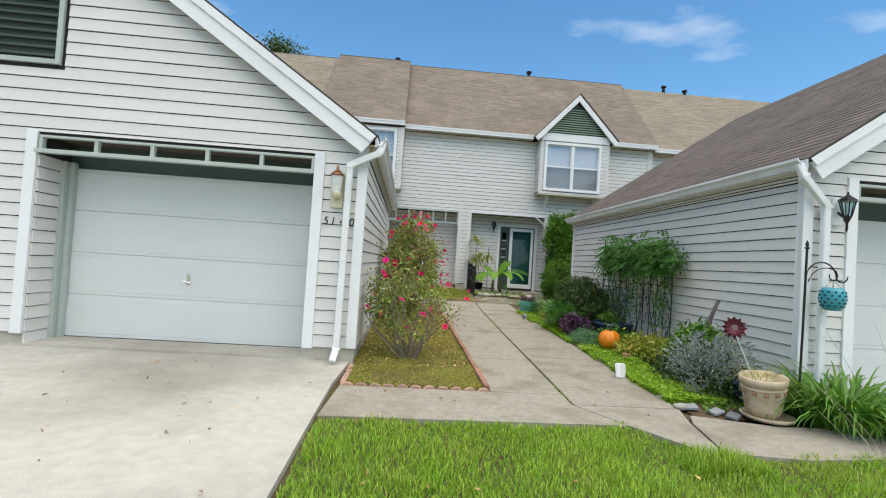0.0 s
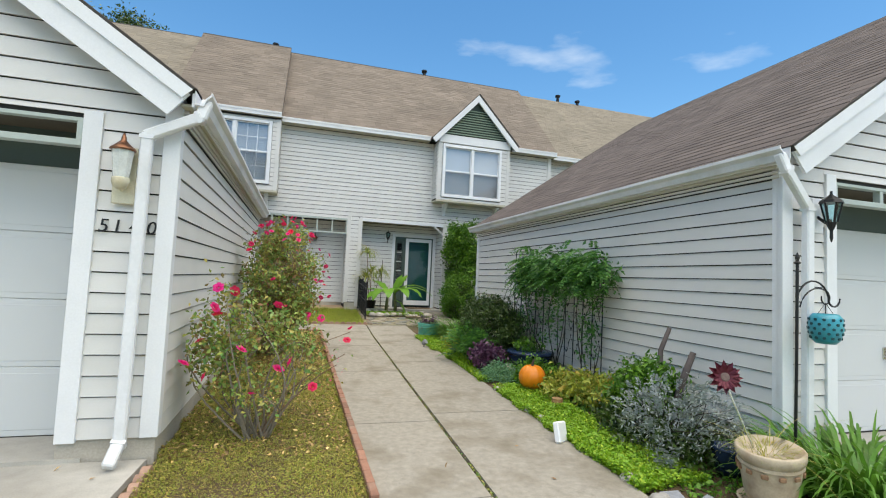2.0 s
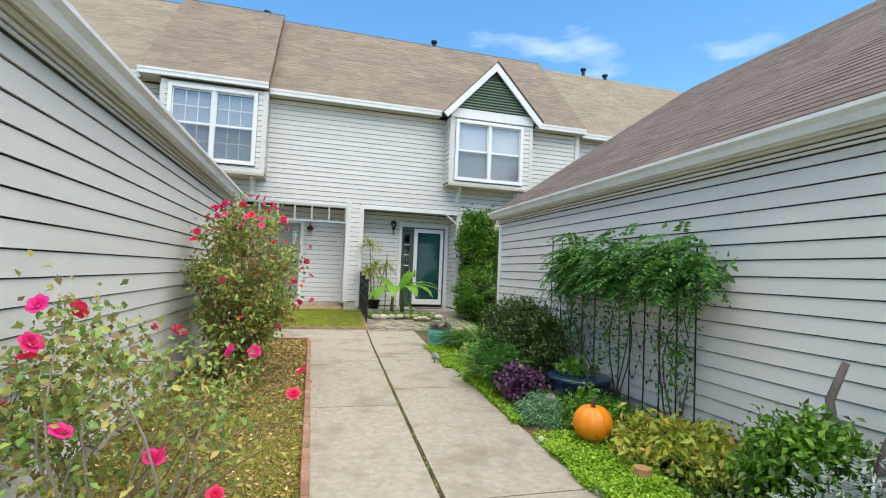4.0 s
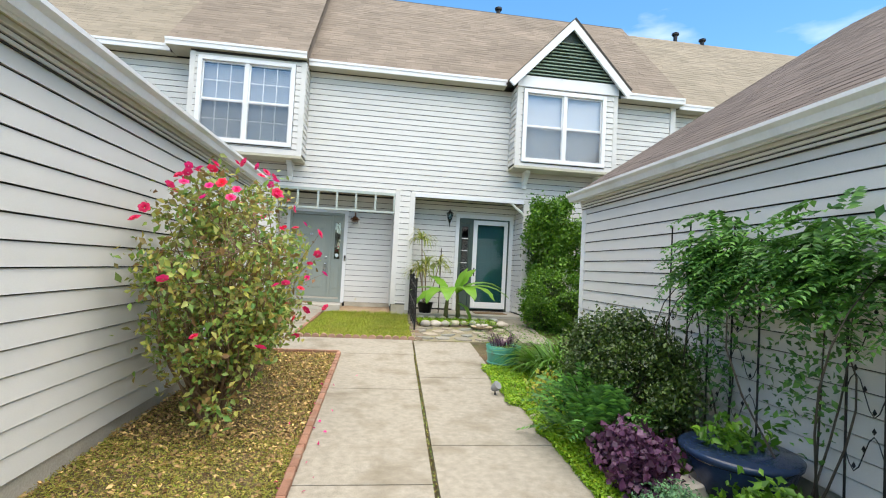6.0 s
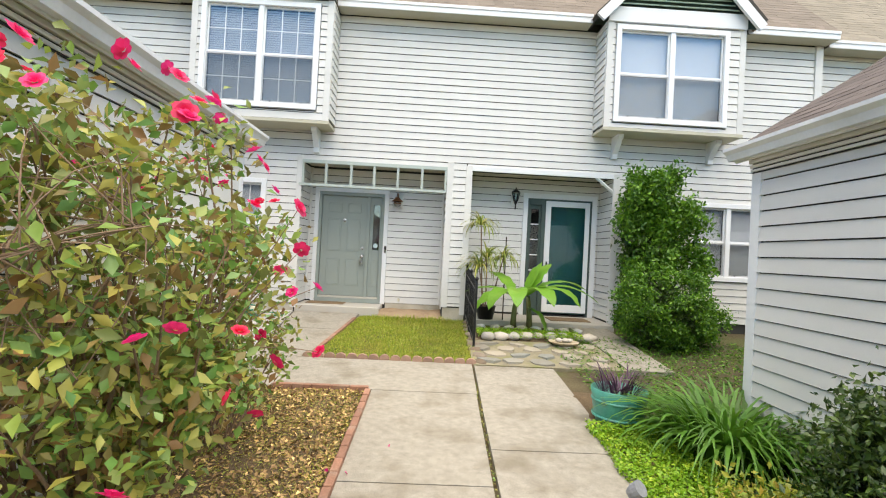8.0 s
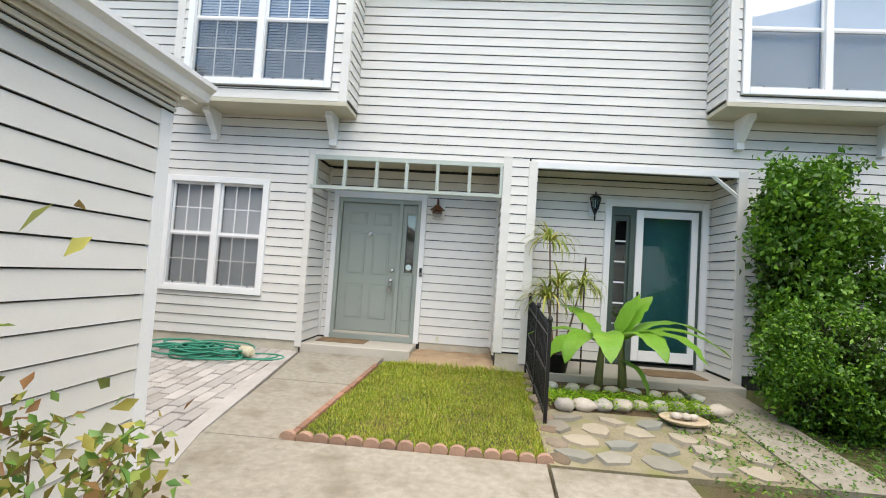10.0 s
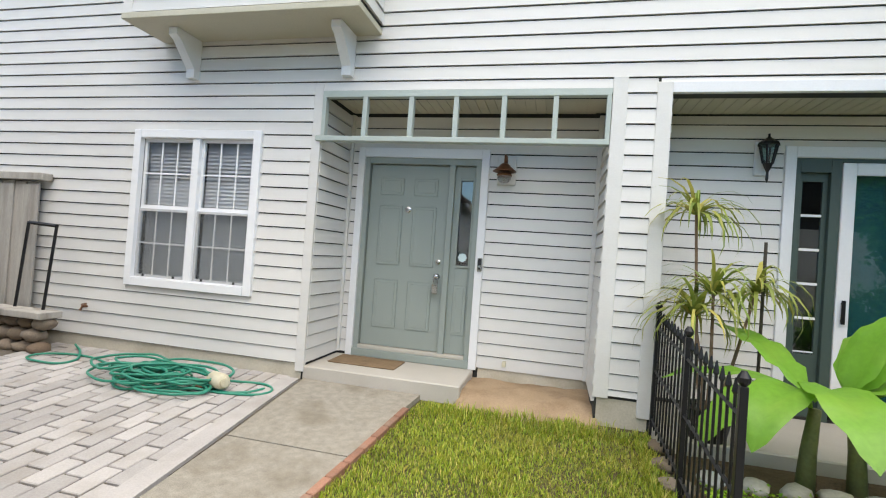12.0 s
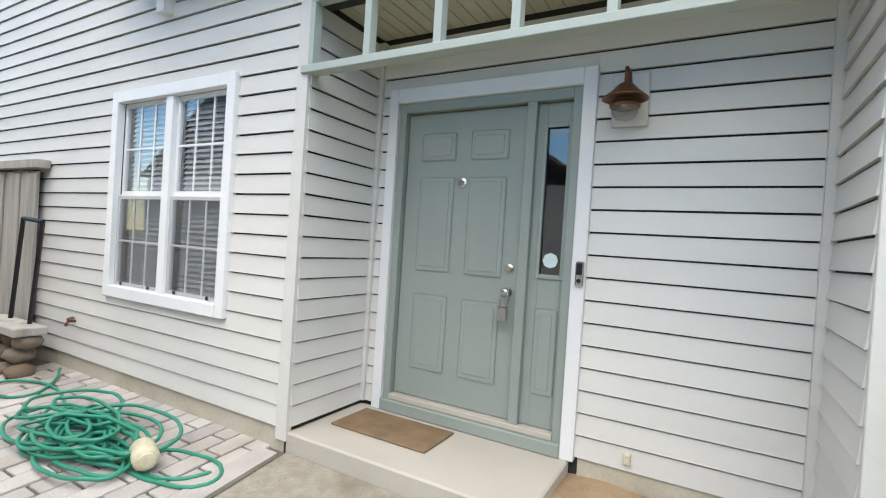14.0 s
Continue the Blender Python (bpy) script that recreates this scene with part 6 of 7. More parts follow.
def carpet(name, label, n, where, size, mat, h=0.06, parent=None, aspect=0.7):
    """Small leaves spread over a stretch of ground given by a sampler."""
    xy = where(n)
    z = np.array([level(y) for y in xy[:, 1]]) + RG.uniform(0.0, h, len(xy)) * (0.6 + 0.8 * np.array([noise.noise((x * 3, y * 3, 0)) * 0.5 + 0.5 for x, y in xy]))
    c = np.column_stack([xy, z])
    a = unit(RG.normal(0, 1, c.shape) * (1, 1, 0.4))
    nn = unit(RG.normal(0, 0.5, c.shape) + np.array([0, 0, 1]))
    L = size * RG.uniform(0.6, 1.3, len(c))
    ob = new(name, leaf_mesh(name, leaf_arrays(c, a, nn, L, L * aspect), mat))
    return tagged(ob, label, "groundcover", kind="stuff")


def strip(n, y0, y1, x0, x1, soft=0.12):
    y = RG.uniform(y0, y1, n)
    u = RG.uniform(0, 1, n)
    wob = np.array([noise.noise((yy * 1.7, 3.1, 0)) for yy in y]) * soft
    return np.column_stack([x0(y) + u * (x1(y) - x0(y)) + wob * u * 2 - 0.06 * (1 - u) * np.array([max(0, noise.noise((yy * 2.3, 8.8, 0))) for yy in y]) * 2, y])


edge = lambda y: 2.88 + (y - 4.3) * 0.037
carpet("lime_groundcover", "bright lime creeping groundcover along the walk", 64000, lambda n: np.concatenate([strip(n // 2, 4.9, 8.0, lambda y: edge(y) - 0.02, lambda y: edge(y) + 0.62), strip(n // 2, 8.4, 12.8, lambda y: edge(y) - 0.03 - 0.1 * (y > 11), lambda y: edge(y) + 0.35 + 0.25 * (y > 10.3))]), 0.03, LEAF_LIME, 0.09)
carpet("bed_weeds", "mixed low weeds and moss in the flower bed", 22000, lambda n: strip(n, 4.6, 13.8, lambda y: edge(y) + 0.3, lambda y: 4.45 + 0 * y), 0.04, LEAF_BRIGHT, 0.07)
left_lo = lambda y: -0.58 + 0 * y
carpet("mulch_chips", "brown mulch chips and fallen leaves in the rose bed", 10000, lambda n: strip(n, 9.5, 13.55, left_lo, lambda y: 0.9 + 0 * y, 0.0), 0.045, CHIP, 0.035, aspect=0.5)
carpet("bed_moss", "yellow-green moss and weeds in the rose bed", 100000, lambda n: np.concatenate([strip(n * 4 // 5, 5.1, 10.0, left_lo, lambda y: 0.92 + 0 * y, 0.0), strip(n // 5, 10.0, 13.5, left_lo, lambda y: 0.92 + 0 * y, 0.0)]), 0.022, GRASS_DRY, 0.045, aspect=0.3)
carpet("mulch_chips", "scattered brown leaves among the moss of the rose bed", 2600, lambda n: strip(n, 6.0, 9.6, left_lo, lambda y: 0.9 + 0 * y, 0.0), 0.045, CHIP, 0.05, aspect=0.5)
carpet("bank_weeds", "low weeds and grass behind the flower bed", 7000, lambda n: np.column_stack([RG.uniform(3.5, 7.0, n), RG.uniform(13.3, 16.6, n)]), 0.05, LEAF_BRIGHT, 0.06, aspect=0.4)
carpet("seam_weeds", "small weeds along the seam of the walkway", 1300, lambda n: (lambda y: np.column_stack([1.76 + (y - 4.6) * 0.042 + RG.normal(0, 0.012 + 0.03 * (y < 5.5), n), y]))(np.where(RG.uniform(0, 1, n) < 0.4, RG.uniform(4.6, 5.6, n), RG.uniform(5.6, 14.0, n))), 0.02, LEAF_OLIVE, 0.015)
carpet("fallen_leaves", "a few brown leaves lying on the concrete", 90, lambda n: np.column_stack([RG.uniform(-4.5, 2.8, n), RG.uniform(2.5, 6.0, n)]), 0.05, CHIP, 0.03, aspect=0.4).location.z = 0.022
carpet("fallen_petals", "red rose petals fallen beside the walk", 40, lambda n: np.column_stack([RG.normal(0.95, 0.12, n), RG.uniform(8.0, 12.5, n)]), 0.035, PETAL, 0.01, aspect=0.8).location.z = 0.03


def lawn(name, label, n, where, h, w, mat):
    xy = where(n)
    m = len(xy)
    z = np.array([level(y) for y in xy[:, 1]]) - 0.02
    hd = RG.uniform(0, 2 * math.pi, m)
    k = np.array([0.75 + 0.5 * noise.noise((x * 2.2, y * 2.2, 1.0)) for x, y in xy])
    me = ribbon_mesh(name, np.column_stack([xy, z]), hd, RG.uniform(0.9, 1.55, m), h * RG.uniform(0.5, 1.3, m) * k, w * RG.uniform(0.7, 1.3, m), RG.uniform(0.1, 1.3, m), mat, seg=2)
    return tagged(new(name, me), label, "grass", kind="stuff")


def front_lawn(n):
    x, y = RG.uniform(-0.68, 4.8, n), RG.uniform(0.6, 4.2, n)
    lim = np.where(x < 1.75, 4.03, np.where(x < 2.5, 4.03 + 0.14 * np.minimum(1, (x - 1.75) / 0.35) - np.maximum(0, x - 2.1) * 1.5, 3.5 + (x - 2.5) * 0.06))
    ok = y < lim + 0.045 + 0.02 * np.sin(x * 23)
    return np.column_stack([x, y])[ok]


lawn("front_lawn_grass", "bright green lawn grass before the walkway", 105000, front_lawn, 0.085, 0.008, GRASS_FRONT)
lawn("front_lawn_grass", "bright green lawn grass behind the walkway lawn", 16000, lambda n: np.column_stack([RG.uniform(-0.68, 4.7, n), RG.uniform(-3.0, 0.6, n)]), 0.1, 0.011, GRASS_FRONT)


def home_lawn(n):
    y = RG.uniform(14.88, 17.62, n)
    lo = np.where(y < 16.3, -0.03 + (y - 14.8) * 0.09, 0.12 + (y - 16.3) * 0.12)
    x = lo + RG.uniform(0, 1, n) * (2.27 - lo)
    ok = (y < 17.43 + 0.1 * np.sin(x * 9) + 0.15 * RG.uniform(0, 1, n)) | (x < 0.62) & (y < 17.6)
    return np.column_stack([x, y])[ok]


lawn("home_lawn_grass", "short patchy lawn grass before the recess", 44000, home_lawn, 0.055, 0.008, GRASS)
lawn("lawn_tufts", "taller grass tufts along the fence and the step", 2600, lambda n: np.concatenate([np.column_stack([2.12 + np.abs(RG.normal(0, 0.06, n // 2)), RG.uniform(15.0, 17.5, n // 2)]), np.column_stack([RG.uniform(0.3, 2.1, n - n // 2), 17.4 + RG.normal(0, 0.07, n - n // 2)])]), 0.12, 0.008, GRASS)
lawn("bed_grass", "thin dry grass among the roses", 15000, lambda n: strip(n, 5.1, 9.0, left_lo, lambda y: 0.92 + 0 * y, 0.0), 0.07, 0.007, GRASS_DRY)
lawn("edge_grass", "grass growing over the kerb of the walkway", 1500, lambda n: np.column_stack([RG.uniform(2.15, 2.75, n), RG.uniform(3.2, 3.5, n)]), 0.16, 0.008, GRASS_FRONT)
stalks = thing("ornamental_grass", "dry arching ornamental grass stalks by the driveway", "grass")
strap_clump("foliage", stalks, (3.2, 2.55, 0.03), 34, 0.08, 1.35, 0.007, material("dry_stalk", (0.2, 0.17, 0.12), 0.7, 0.2, 8, 60, 0), lift=(0.75, 1.45), curl=(0.3, 1.3), seg=7)

# banana plant with large leaves
def banana_leaf(length, width, curl, seed):
    rnd = random.Random(seed)
    seg = 12
    verts, faces = [], []
    ang, p = 0.5, Vector((0, 0, 0))
    for i in range(seg + 1):
        t = i / seg
        w = width * (math.sin(math.pi * min(1.0, 0.08 + 0.92 * t)) ** 0.75) * (0.15 + 0.85 * min(1, t * 5)) * (1 if t < 0.97 else 0.2)
        d = Vector((math.cos(ang), 0, math.sin(ang)))
        n = Vector((-math.sin(ang), 0, math.cos(ang)))
        r = rnd.uniform(-0.03, 0.03) * width * 2
        for s, f in ((-1, 1.0), (-0.5, 0.5), (0, 0), (0.5, 0.5), (1, 1.0)):
            verts.append(tuple(p + Vector((0, s * w / 2, 0)) + n * (abs(s) * w * 0.3 - f * f * w * 0.24 + r * f)))
        p = p + d * length / seg
        ang -= curl / seg
    for i in range(seg):
        for k in range(4):
            a = i * 5 + k
            faces.append((a, a + 1, a + 6, a + 5))
    return mesh_of("leaf", verts, faces, LEAF_BANANA, smooth=True)


banana = thing("banana_plant", "young banana plant with broad bright green leaves", "plant")
bx, by, bz = 3.2, 16.85, 0.5
for k, (dx, h) in enumerate(((-0.12, 0.55), (0.18, 0.6))):
    part("stalk", tube(bmesh.new(), [(bx + dx, by, bz - 0.05), (bx + dx * 0.9, by, bz + h * 0.5), (bx + dx * 0.7, by, bz + h)], 0.06, 0.035, sides=10), material("banana_stalk", (0.12, 0.13, 0.05), 0.6, 0.3, 6, 40, 0.2), banana, smooth=True)
for k, (hd, L, W, cu, lift, z) in enumerate(((172, 0.8, 0.36, 0.8, -8, 0.62), (205, 0.85, 0.42, 1.7, 0, 0.55), (225, 0.8, 0.4, 1.9, 5, 0.6), (262, 0.9, 0.42, 1.7, 8, 0.6), (290, 0.85, 0.42, 1.7, 10, 0.6), (318, 1.0, 0.4, 1.6, 8, 0.6), (345, 1.15, 0.38, 1.4, 6, 0.6), (10, 1.1, 0.38, 1.3, 12, 0.6), (35, 0.75, 0.42, 0.7, 32, 0.62), (120, 0.8, 0.34, 0.9, 20, 0.6), (330, 0.6, 0.28, 1.6, -40, 0.4), (20, 0.55, 0.34, 0.4, 45, 0.65))):
    ob = shared("leaf", banana_leaf(L * 1.15, W * 0.86, cu, k), banana, pose(bx + (0.1 if hd < 100 or hd > 270 else -0.1), by, bz + z, 0, 0, hd) @ pose(0, 0, 0, 0, -lift, 0))
drac = thing("dracaena", "tall dracaena with drooping yellow-green leaf heads", "plant")
for x, y, z in ((2.5, 17.5, 2.35), (2.62, 17.35, 1.72), (2.95, 17.45, 1.75), (2.48, 17.3, 1.55)):
    part("stem", tube(bmesh.new(), [(2.65, 17.45, 0.55), ((x + 2.65) / 2, y, 1.1), (x, y, z)], 0.016, 0.011, sides=7), STEM, drac)
    strap_clump("leaf_head", drac, (x, y, z), 56, 0.02, 0.58, 0.034, LEAF_DRAC, lift=(0.0, 1.3), curl=(1.6, 2.9))
stake = tagged(part("plant_stake", tube(bmesh.new(), [(2.98, 17.4, 0.5), (2.98, 17.4, 2.15)], 0.012, sides=6), TWIG), "thin dark stake beside the dracaena", "stake")
small_pot = thing("plant_pot", "dark plastic pot holding the dracaena", "pot")
part("pot", lathe(bmesh.new(), [(0.14, 0), (0.19, 0.24), (0.2, 0.25), (0.185, 0.25), (0.17, 0.21), (0.0, 0.21)], (2.66, 17.45, 0.58), 20), BLACK, small_pot)
small_pot["label"] = "dark plastic pot holding the dracaena"

# pumpkin
ORANGE = material("pumpkin_skin", (0.75, 0.22, 0.012), 0.4, 0.08, 10, 60, 0.1, 0.003)
pk = thing("pumpkin", "round orange pumpkin on the bed's edge", "pumpkin")
bm = bmesh.new()
bmesh.ops.create_uvsphere(bm, u_segments=40, v_segments=18, radius=1)
for v in bm.verts:
    a = math.atan2(v.co.y, v.co.x)
    rib = 1 - 0.07 * (0.5 + 0.5 * math.cos(a * 10)) ** 2
    dip = 1 - 0.2 * math.exp(-((v.co.x ** 2 + v.co.y ** 2) / 0.08))
    v.co = Vector((v.co.x * 0.18 * rib, v.co.y * 0.18 * rib, v.co.z * 0.17 * dip * (0.5 + 0.5 * rib)))
bm.transform(pose(3.47, 7.75, 0.36))
part("body", bm, ORANGE, pk, smooth=True)
part("stem", tube(bmesh.new(), [(3.47, 7.75, 0.48), (3.47, 7.75, 0.54), (3.49, 7.74, 0.59)], 0.02, 0.014, sides=6), TWIG, pk)
stump = tagged(part("stump", lathe(bmesh.new(), [(0.1, 0), (0.09, 0.1), (0.085, 0.12), (0.0, 0.12)], (3.47, 7.75, 0.1), 14), material("cut_wood", (0.35, 0.2, 0.09), 0.8, 0.3, 8, 60, 0.3)), "short cut log under the pumpkin", "log")
tagged(part("stump", lathe(bmesh.new(), [(0.07, 0), (0.065, 0.16), (0.0, 0.16)], (3.42, 7.0, 0.1), 12), stump.data.materials[0]), "short cut log among the leaves", "log")

# terracotta pot, saucer
CLAY = material("weathered_cream_pot", (0.5, 0.41, 0.3), 0.75, 0.15, 5, 70, 0.3, 0.004, stain=(0.2, 0.12, 0.07), stain_amount=0.7, stain_scale=5)
pot = thing("garden_pot", "weathered cream clay pot tilted on its saucer", "pot")
pm = pose(3.67, 4.5, 0.15, 4, -6, 0)
part("bowl", lathe(bmesh.new(), [(0.14, 0), (0.165, 0.08), (0.19, 0.25), (0.198, 0.32), (0.212, 0.33), (0.216, 0.385), (0.2, 0.395), (0.18, 0.35), (0.0, 0.34)], n=32, m=pm), CLAY, pot, smooth=True)
part("band", lathe(bmesh.new(), [(0.194, 0.275), (0.203, 0.285), (0.199, 0.305)], n=32, m=pm), CLAY, pot)
RUST = material("rust_clay", (0.28, 0.16, 0.09), 0.8, 0.3, 10, 70, 0.2)
for k in range(12):
    a = k * math.pi / 6
    bm = bmesh.new()
    box(bm, -0.022, 0.022, -0.008, 0.008, -0.016, 0.016, bevel=0.005, m=pm @ pose(0.196 * math.cos(a), 0.196 * math.sin(a), 0.25, 0, 0, math.degrees(a) + 90))
    part("ornament", bm, RUST, pot)
part("saucer", lathe(bmesh.new(), [(0.18, 0), (0.23, 0.02), (0.245, 0.05), (0.23, 0.05), (0.2, 0.025), (0.0, 0.025)], (3.69, 4.47, level(4.5) + 0.02), 32), CLAY, pot, smooth=True)
strap_clump("dry_grass", pot, (3.65, 4.51, 0.485), 160, 0.15, 0.16, 0.006, GRASS_DRY, lift=(0.0, 1.3), curl=(0.3, 2.0), seg=3)
strap_clump("dry_grass", pot, (3.65, 4.51, 0.485), 26, 0.1, 0.6, 0.006, GRASS_DRY, lift=(0.2, 0.9), curl=(0.6, 1.6), seg=5)
NAVY = material("navy_glazed_pot", (0.015, 0.03, 0.07), 0.2, 0.2, 5, 40, 0.05)
pot2 = thing("garden_pot", "wide navy glazed pot among the vines", "pot")
part("bowl", lathe(bmesh.new(), [(0.2, 0), (0.3, 0.1), (0.34, 0.22), (0.36, 0.3), (0.37, 0.35), (0.34, 0.36), (0.32, 0.31), (0.0, 0.29)], (4.05, 8.95, 0.16), 32), NAVY, pot2, smooth=True)
part("rim", lathe(bmesh.new(), [(0.355, 0.3), (0.38, 0.32), (0.385, 0.35), (0.36, 0.365)], (4.05, 8.95, 0.16), 32), NAVY, pot2, smooth=True)
part("soil", lathe(bmesh.new(), [(0.31, 0.3), (0.0, 0.32)], (4.05, 8.95, 0.16), 24), MULCH_SOIL, pot2)
crown("foliage", LEAF_BRIGHT, ellipsoid_points(14, (4.05, 8.95, 0.6), (0.24, 0.24, 0.14), 0.2), 14, (0.05, 0.05, 0.05), 0.08, pot2)
bm = boxes((-0.12, 0.12, -0.09, 0.09, 0, 0.16), bevel=0.01)
trough = tagged(part("stone_trough", bm, SLAB), "small pale stone trough planter", "planter")
trough.matrix_basis = pose(3.68, 8.95, 0.14, 0, 0, 20)
bluepot = thing("garden_pot", "dark blue pot hidden among the silver plants", "pot")
part("bowl", lathe(bmesh.new(), [(0.1, 0), (0.14, 0.2), (0.15, 0.22), (0.13, 0.22), (0.12, 0.18), (0.0, 0.18)], (3.85, 5.0, 0.13), 20), NAVY, bluepot, smooth=True)

# shepherd's hook with a lantern
hook = thing("garden_hook", "black iron garden hook pole in the bed", "garden hook")
hx, hy = 4.32, 4.8
part("pole", tube(bmesh.new(), [(hx - 0.02, hy, 0.05), (hx, hy, 1.0), (hx + 0.01, hy, 1.88)], 0.012, sides=8), BLACK, hook)
part("finial", lathe(bmesh.new(), [(0.012, 0), (0.03, 0.015), (0.012, 0.03), (0.018, 0.06), (0.003, 0.1)], (hx + 0.01, hy, 1.87), 8), BLACK, hook)
arc = lambda cx, cz, r, a0, a1, n=10: [(cx + r * math.cos(math.radians(a0 + (a1 - a0) * i / n)), hy, cz + r * math.sin(math.radians(a0 + (a1 - a0) * i / n))) for i in range(n + 1)]
part("arm", tube(bmesh.new(), arc(hx + 0.19, 1.56, 0.18, 180, 15) + arc(hx + 0.43, 1.6, 0.07, 200, 360, 6), 0.008, sides=6), BLACK, hook)
part("scroll", tube(bmesh.new(), arc(hx + 0.25, 1.46, 0.22, 165, 60) + arc(hx + 0.33, 1.6, 0.05, 40, -200, 8), 0.006, sides=6), BLACK, hook)
part("chain", tube(bmesh.new(), [(hx + 0.33, hy, 1.55), (hx + 0.33, hy, 1.46)], 0.004, sides=5), BLACK, hook)
TURQ = material("turquoise_glaze", (0.03, 0.3, 0.38), 0.3, 0.12, 10, 60, 0.1)
lan = thing("hanging_lantern", "turquoise ceramic lantern with pierced scales", "lantern")
lx, lz = hx + 0.33, 1.27
part("shell", lathe(bmesh.new(), [(0.07, -0.05), (0.1, -0.02), (0.125, 0.07), (0.118, 0.16), (0.09, 0.2), (0.085, 0.2), (0.108, 0.16), (0.115, 0.08), (0.09, -0.02), (0.0, -0.03)], (lx, hy, lz), 28), TURQ, lan, smooth=True)
# Dark discs on the closed shell stand for the shade in its holes.
bm = lathe(bmesh.new(), [(0.013, -0.008), (0.013, 0.004)], n=6)
hole_me = bpy.data.meshes.new("pierced_hole")
bm.to_mesh(hole_me)
bm.free()
hole_me.materials.append(material("hole_shade_teal", (0.01, 0.06, 0.07), 0.8))
for r in range(5):
    for k in range(12):
        a = 2 * math.pi * (k + 0.5 * (r % 2)) / 12
        rad = (0.108, 0.118, 0.124, 0.123, 0.119)[r]
        shared("pierced_hole", hole_me, lan, pose(lx + rad * math.cos(a), hy + rad * math.sin(a), lz + r * 0.038, 90, 0, math.degrees(a) + 90))
part("wire", tube(bmesh.new(), [(lx - 0.09, hy, lz + 0.2), (lx, hy, lz + 0.29), (lx + 0.09, hy, lz + 0.2)], 0.003, sides=4), BLACK, lan)

# metal flower stake, driftwood, stones, spotlight
MAROON = material("maroon_metal", (0.12, 0.015, 0.03), 0.4, 0.2, 10, 60, 0.1, metal=0.3)
fl = thing("metal_flower", "maroon metal sunflower on a garden stake", "garden ornament")
fm = pose(3.46, 4.7, 0.98, 78, 0, -25) @ Matrix.Diagonal((0.86, 0.86, 0.86, 1))
for ring, (k, r, tilt) in enumerate(((12, 0.15, 0), (12, 0.12, 14))):
    for i in range(k):
        a = 2 * math.pi * (i + 0.5 * ring) / k
        bm = bmesh.new()
        vs = [bm.verts.new(v) for v in ((0.04, -0.012, 0), (0.09, -0.028, 0.012), (r, 0, -0.004), (0.09, 0.028, 0.012), (0.04, 0.012, 0), (0.09, 0, -0.006))]
        bm.faces.new((vs[0], vs[1], vs[5]))
        bm.faces.new((vs[1], vs[2], vs[5]))
        bm.faces.new((vs[2], vs[3], vs[5]))
        bm.faces.new((vs[3], vs[4], vs[5]))
        bm.faces.new((vs[0], vs[5], vs[4]))
        bm.transform(fm @ pose(0, 0, 0.008 * ring, 0, -8 - tilt, math.degrees(a)))
        part("petal", bm, MAROON, fl)
part("centre", lathe(bmesh.new(), [(0.05, 0), (0.052, 0.015), (0.03, 0.028), (0.0, 0.03)], n=18, m=fm), material("flower_heart", (0.16, 0.1, 0.09), 0.6, 0.3, 60, 200, 0.5, 0.004), fl)
part("stake", tube(bmesh.new(), [(3.63, 4.55, 0.4), (3.465, 4.71, 0.97)], 0.007, sides=6), STEEL, fl)
drift = thing("driftwood", "dark weathered driftwood branches standing in the bed", "driftwood")
WOOD = material("dark_driftwood", (0.1, 0.08, 0.075), 0.85, 0.3, 9, 60, 0.5, 0.006)
part("branch", tube(bmesh.new(), [(4.05, 6.05, 0.2), (4.1, 6.1, 0.75), (4.2, 6.2, 0.95), (4.27, 6.15, 1.2)], 0.035, 0.022, sides=8), WOOD, drift, smooth=True)
part("branch", tube(bmesh.new(), [(4.1, 5.95, 0.2), (4.22, 5.9, 0.7), (4.3, 5.85, 0.98)], 0.04, 0.03, sides=8), WOOD, drift, smooth=True)

STONE = material("pale_stone", (0.42, 0.4, 0.37), 0.8, 0.2, 7, 60, 0.4, 0.006, random_amount=0.25, stain=(0.25, 0.2, 0.13), stain_amount=0.5, stain_scale=5, alt=[(0.5, 0.44, 0.38), (0.35, 0.36, 0.37)])
SLATE = material("blue_grey_stone", (0.2, 0.21, 0.23), 0.8, 0.2, 7, 60, 0.4, 0.006, random_amount=0.3)


def stone_mesh(seed, flat=1.0):
    bm = bmesh.new()
    bmesh.ops.create_icosphere(bm, subdivisions=2, radius=1)
    for v in bm.verts:
        f = 1 + 0.28 * noise.noise(v.co * 1.3 + Vector((seed * 7.1, 0, 0))) + 0.1 * noise.noise(v.co * 3 + Vector((0, seed * 3.3, 0)))
        v.co = Vector((v.co.x * f, v.co.y * f, v.co.z * f * flat))
    me = bpy.data.meshes.new("stone")
    bm.to_mesh(me)
    bm.free()
    for p in me.polygons:
        p.use_smooth = True
    return me


ROCKS = [stone_mesh(k) for k in range(6)]
for me in ROCKS:
    me.materials.append(STONE)
rnd = random.Random(12)


def rock(x, y, z, s, label, group, name="stone", flat=0.7, me=None):
    ob = new(name, me or rnd.choice(ROCKS))
    ob.matrix_basis = pose(x, y, z, 0, 0, rnd.uniform(0, 360)) @ Matrix.Diagonal((s * rnd.uniform(0.9, 1.4), s, s * flat, 1))
    return tagged(ob, label, "stone", group)


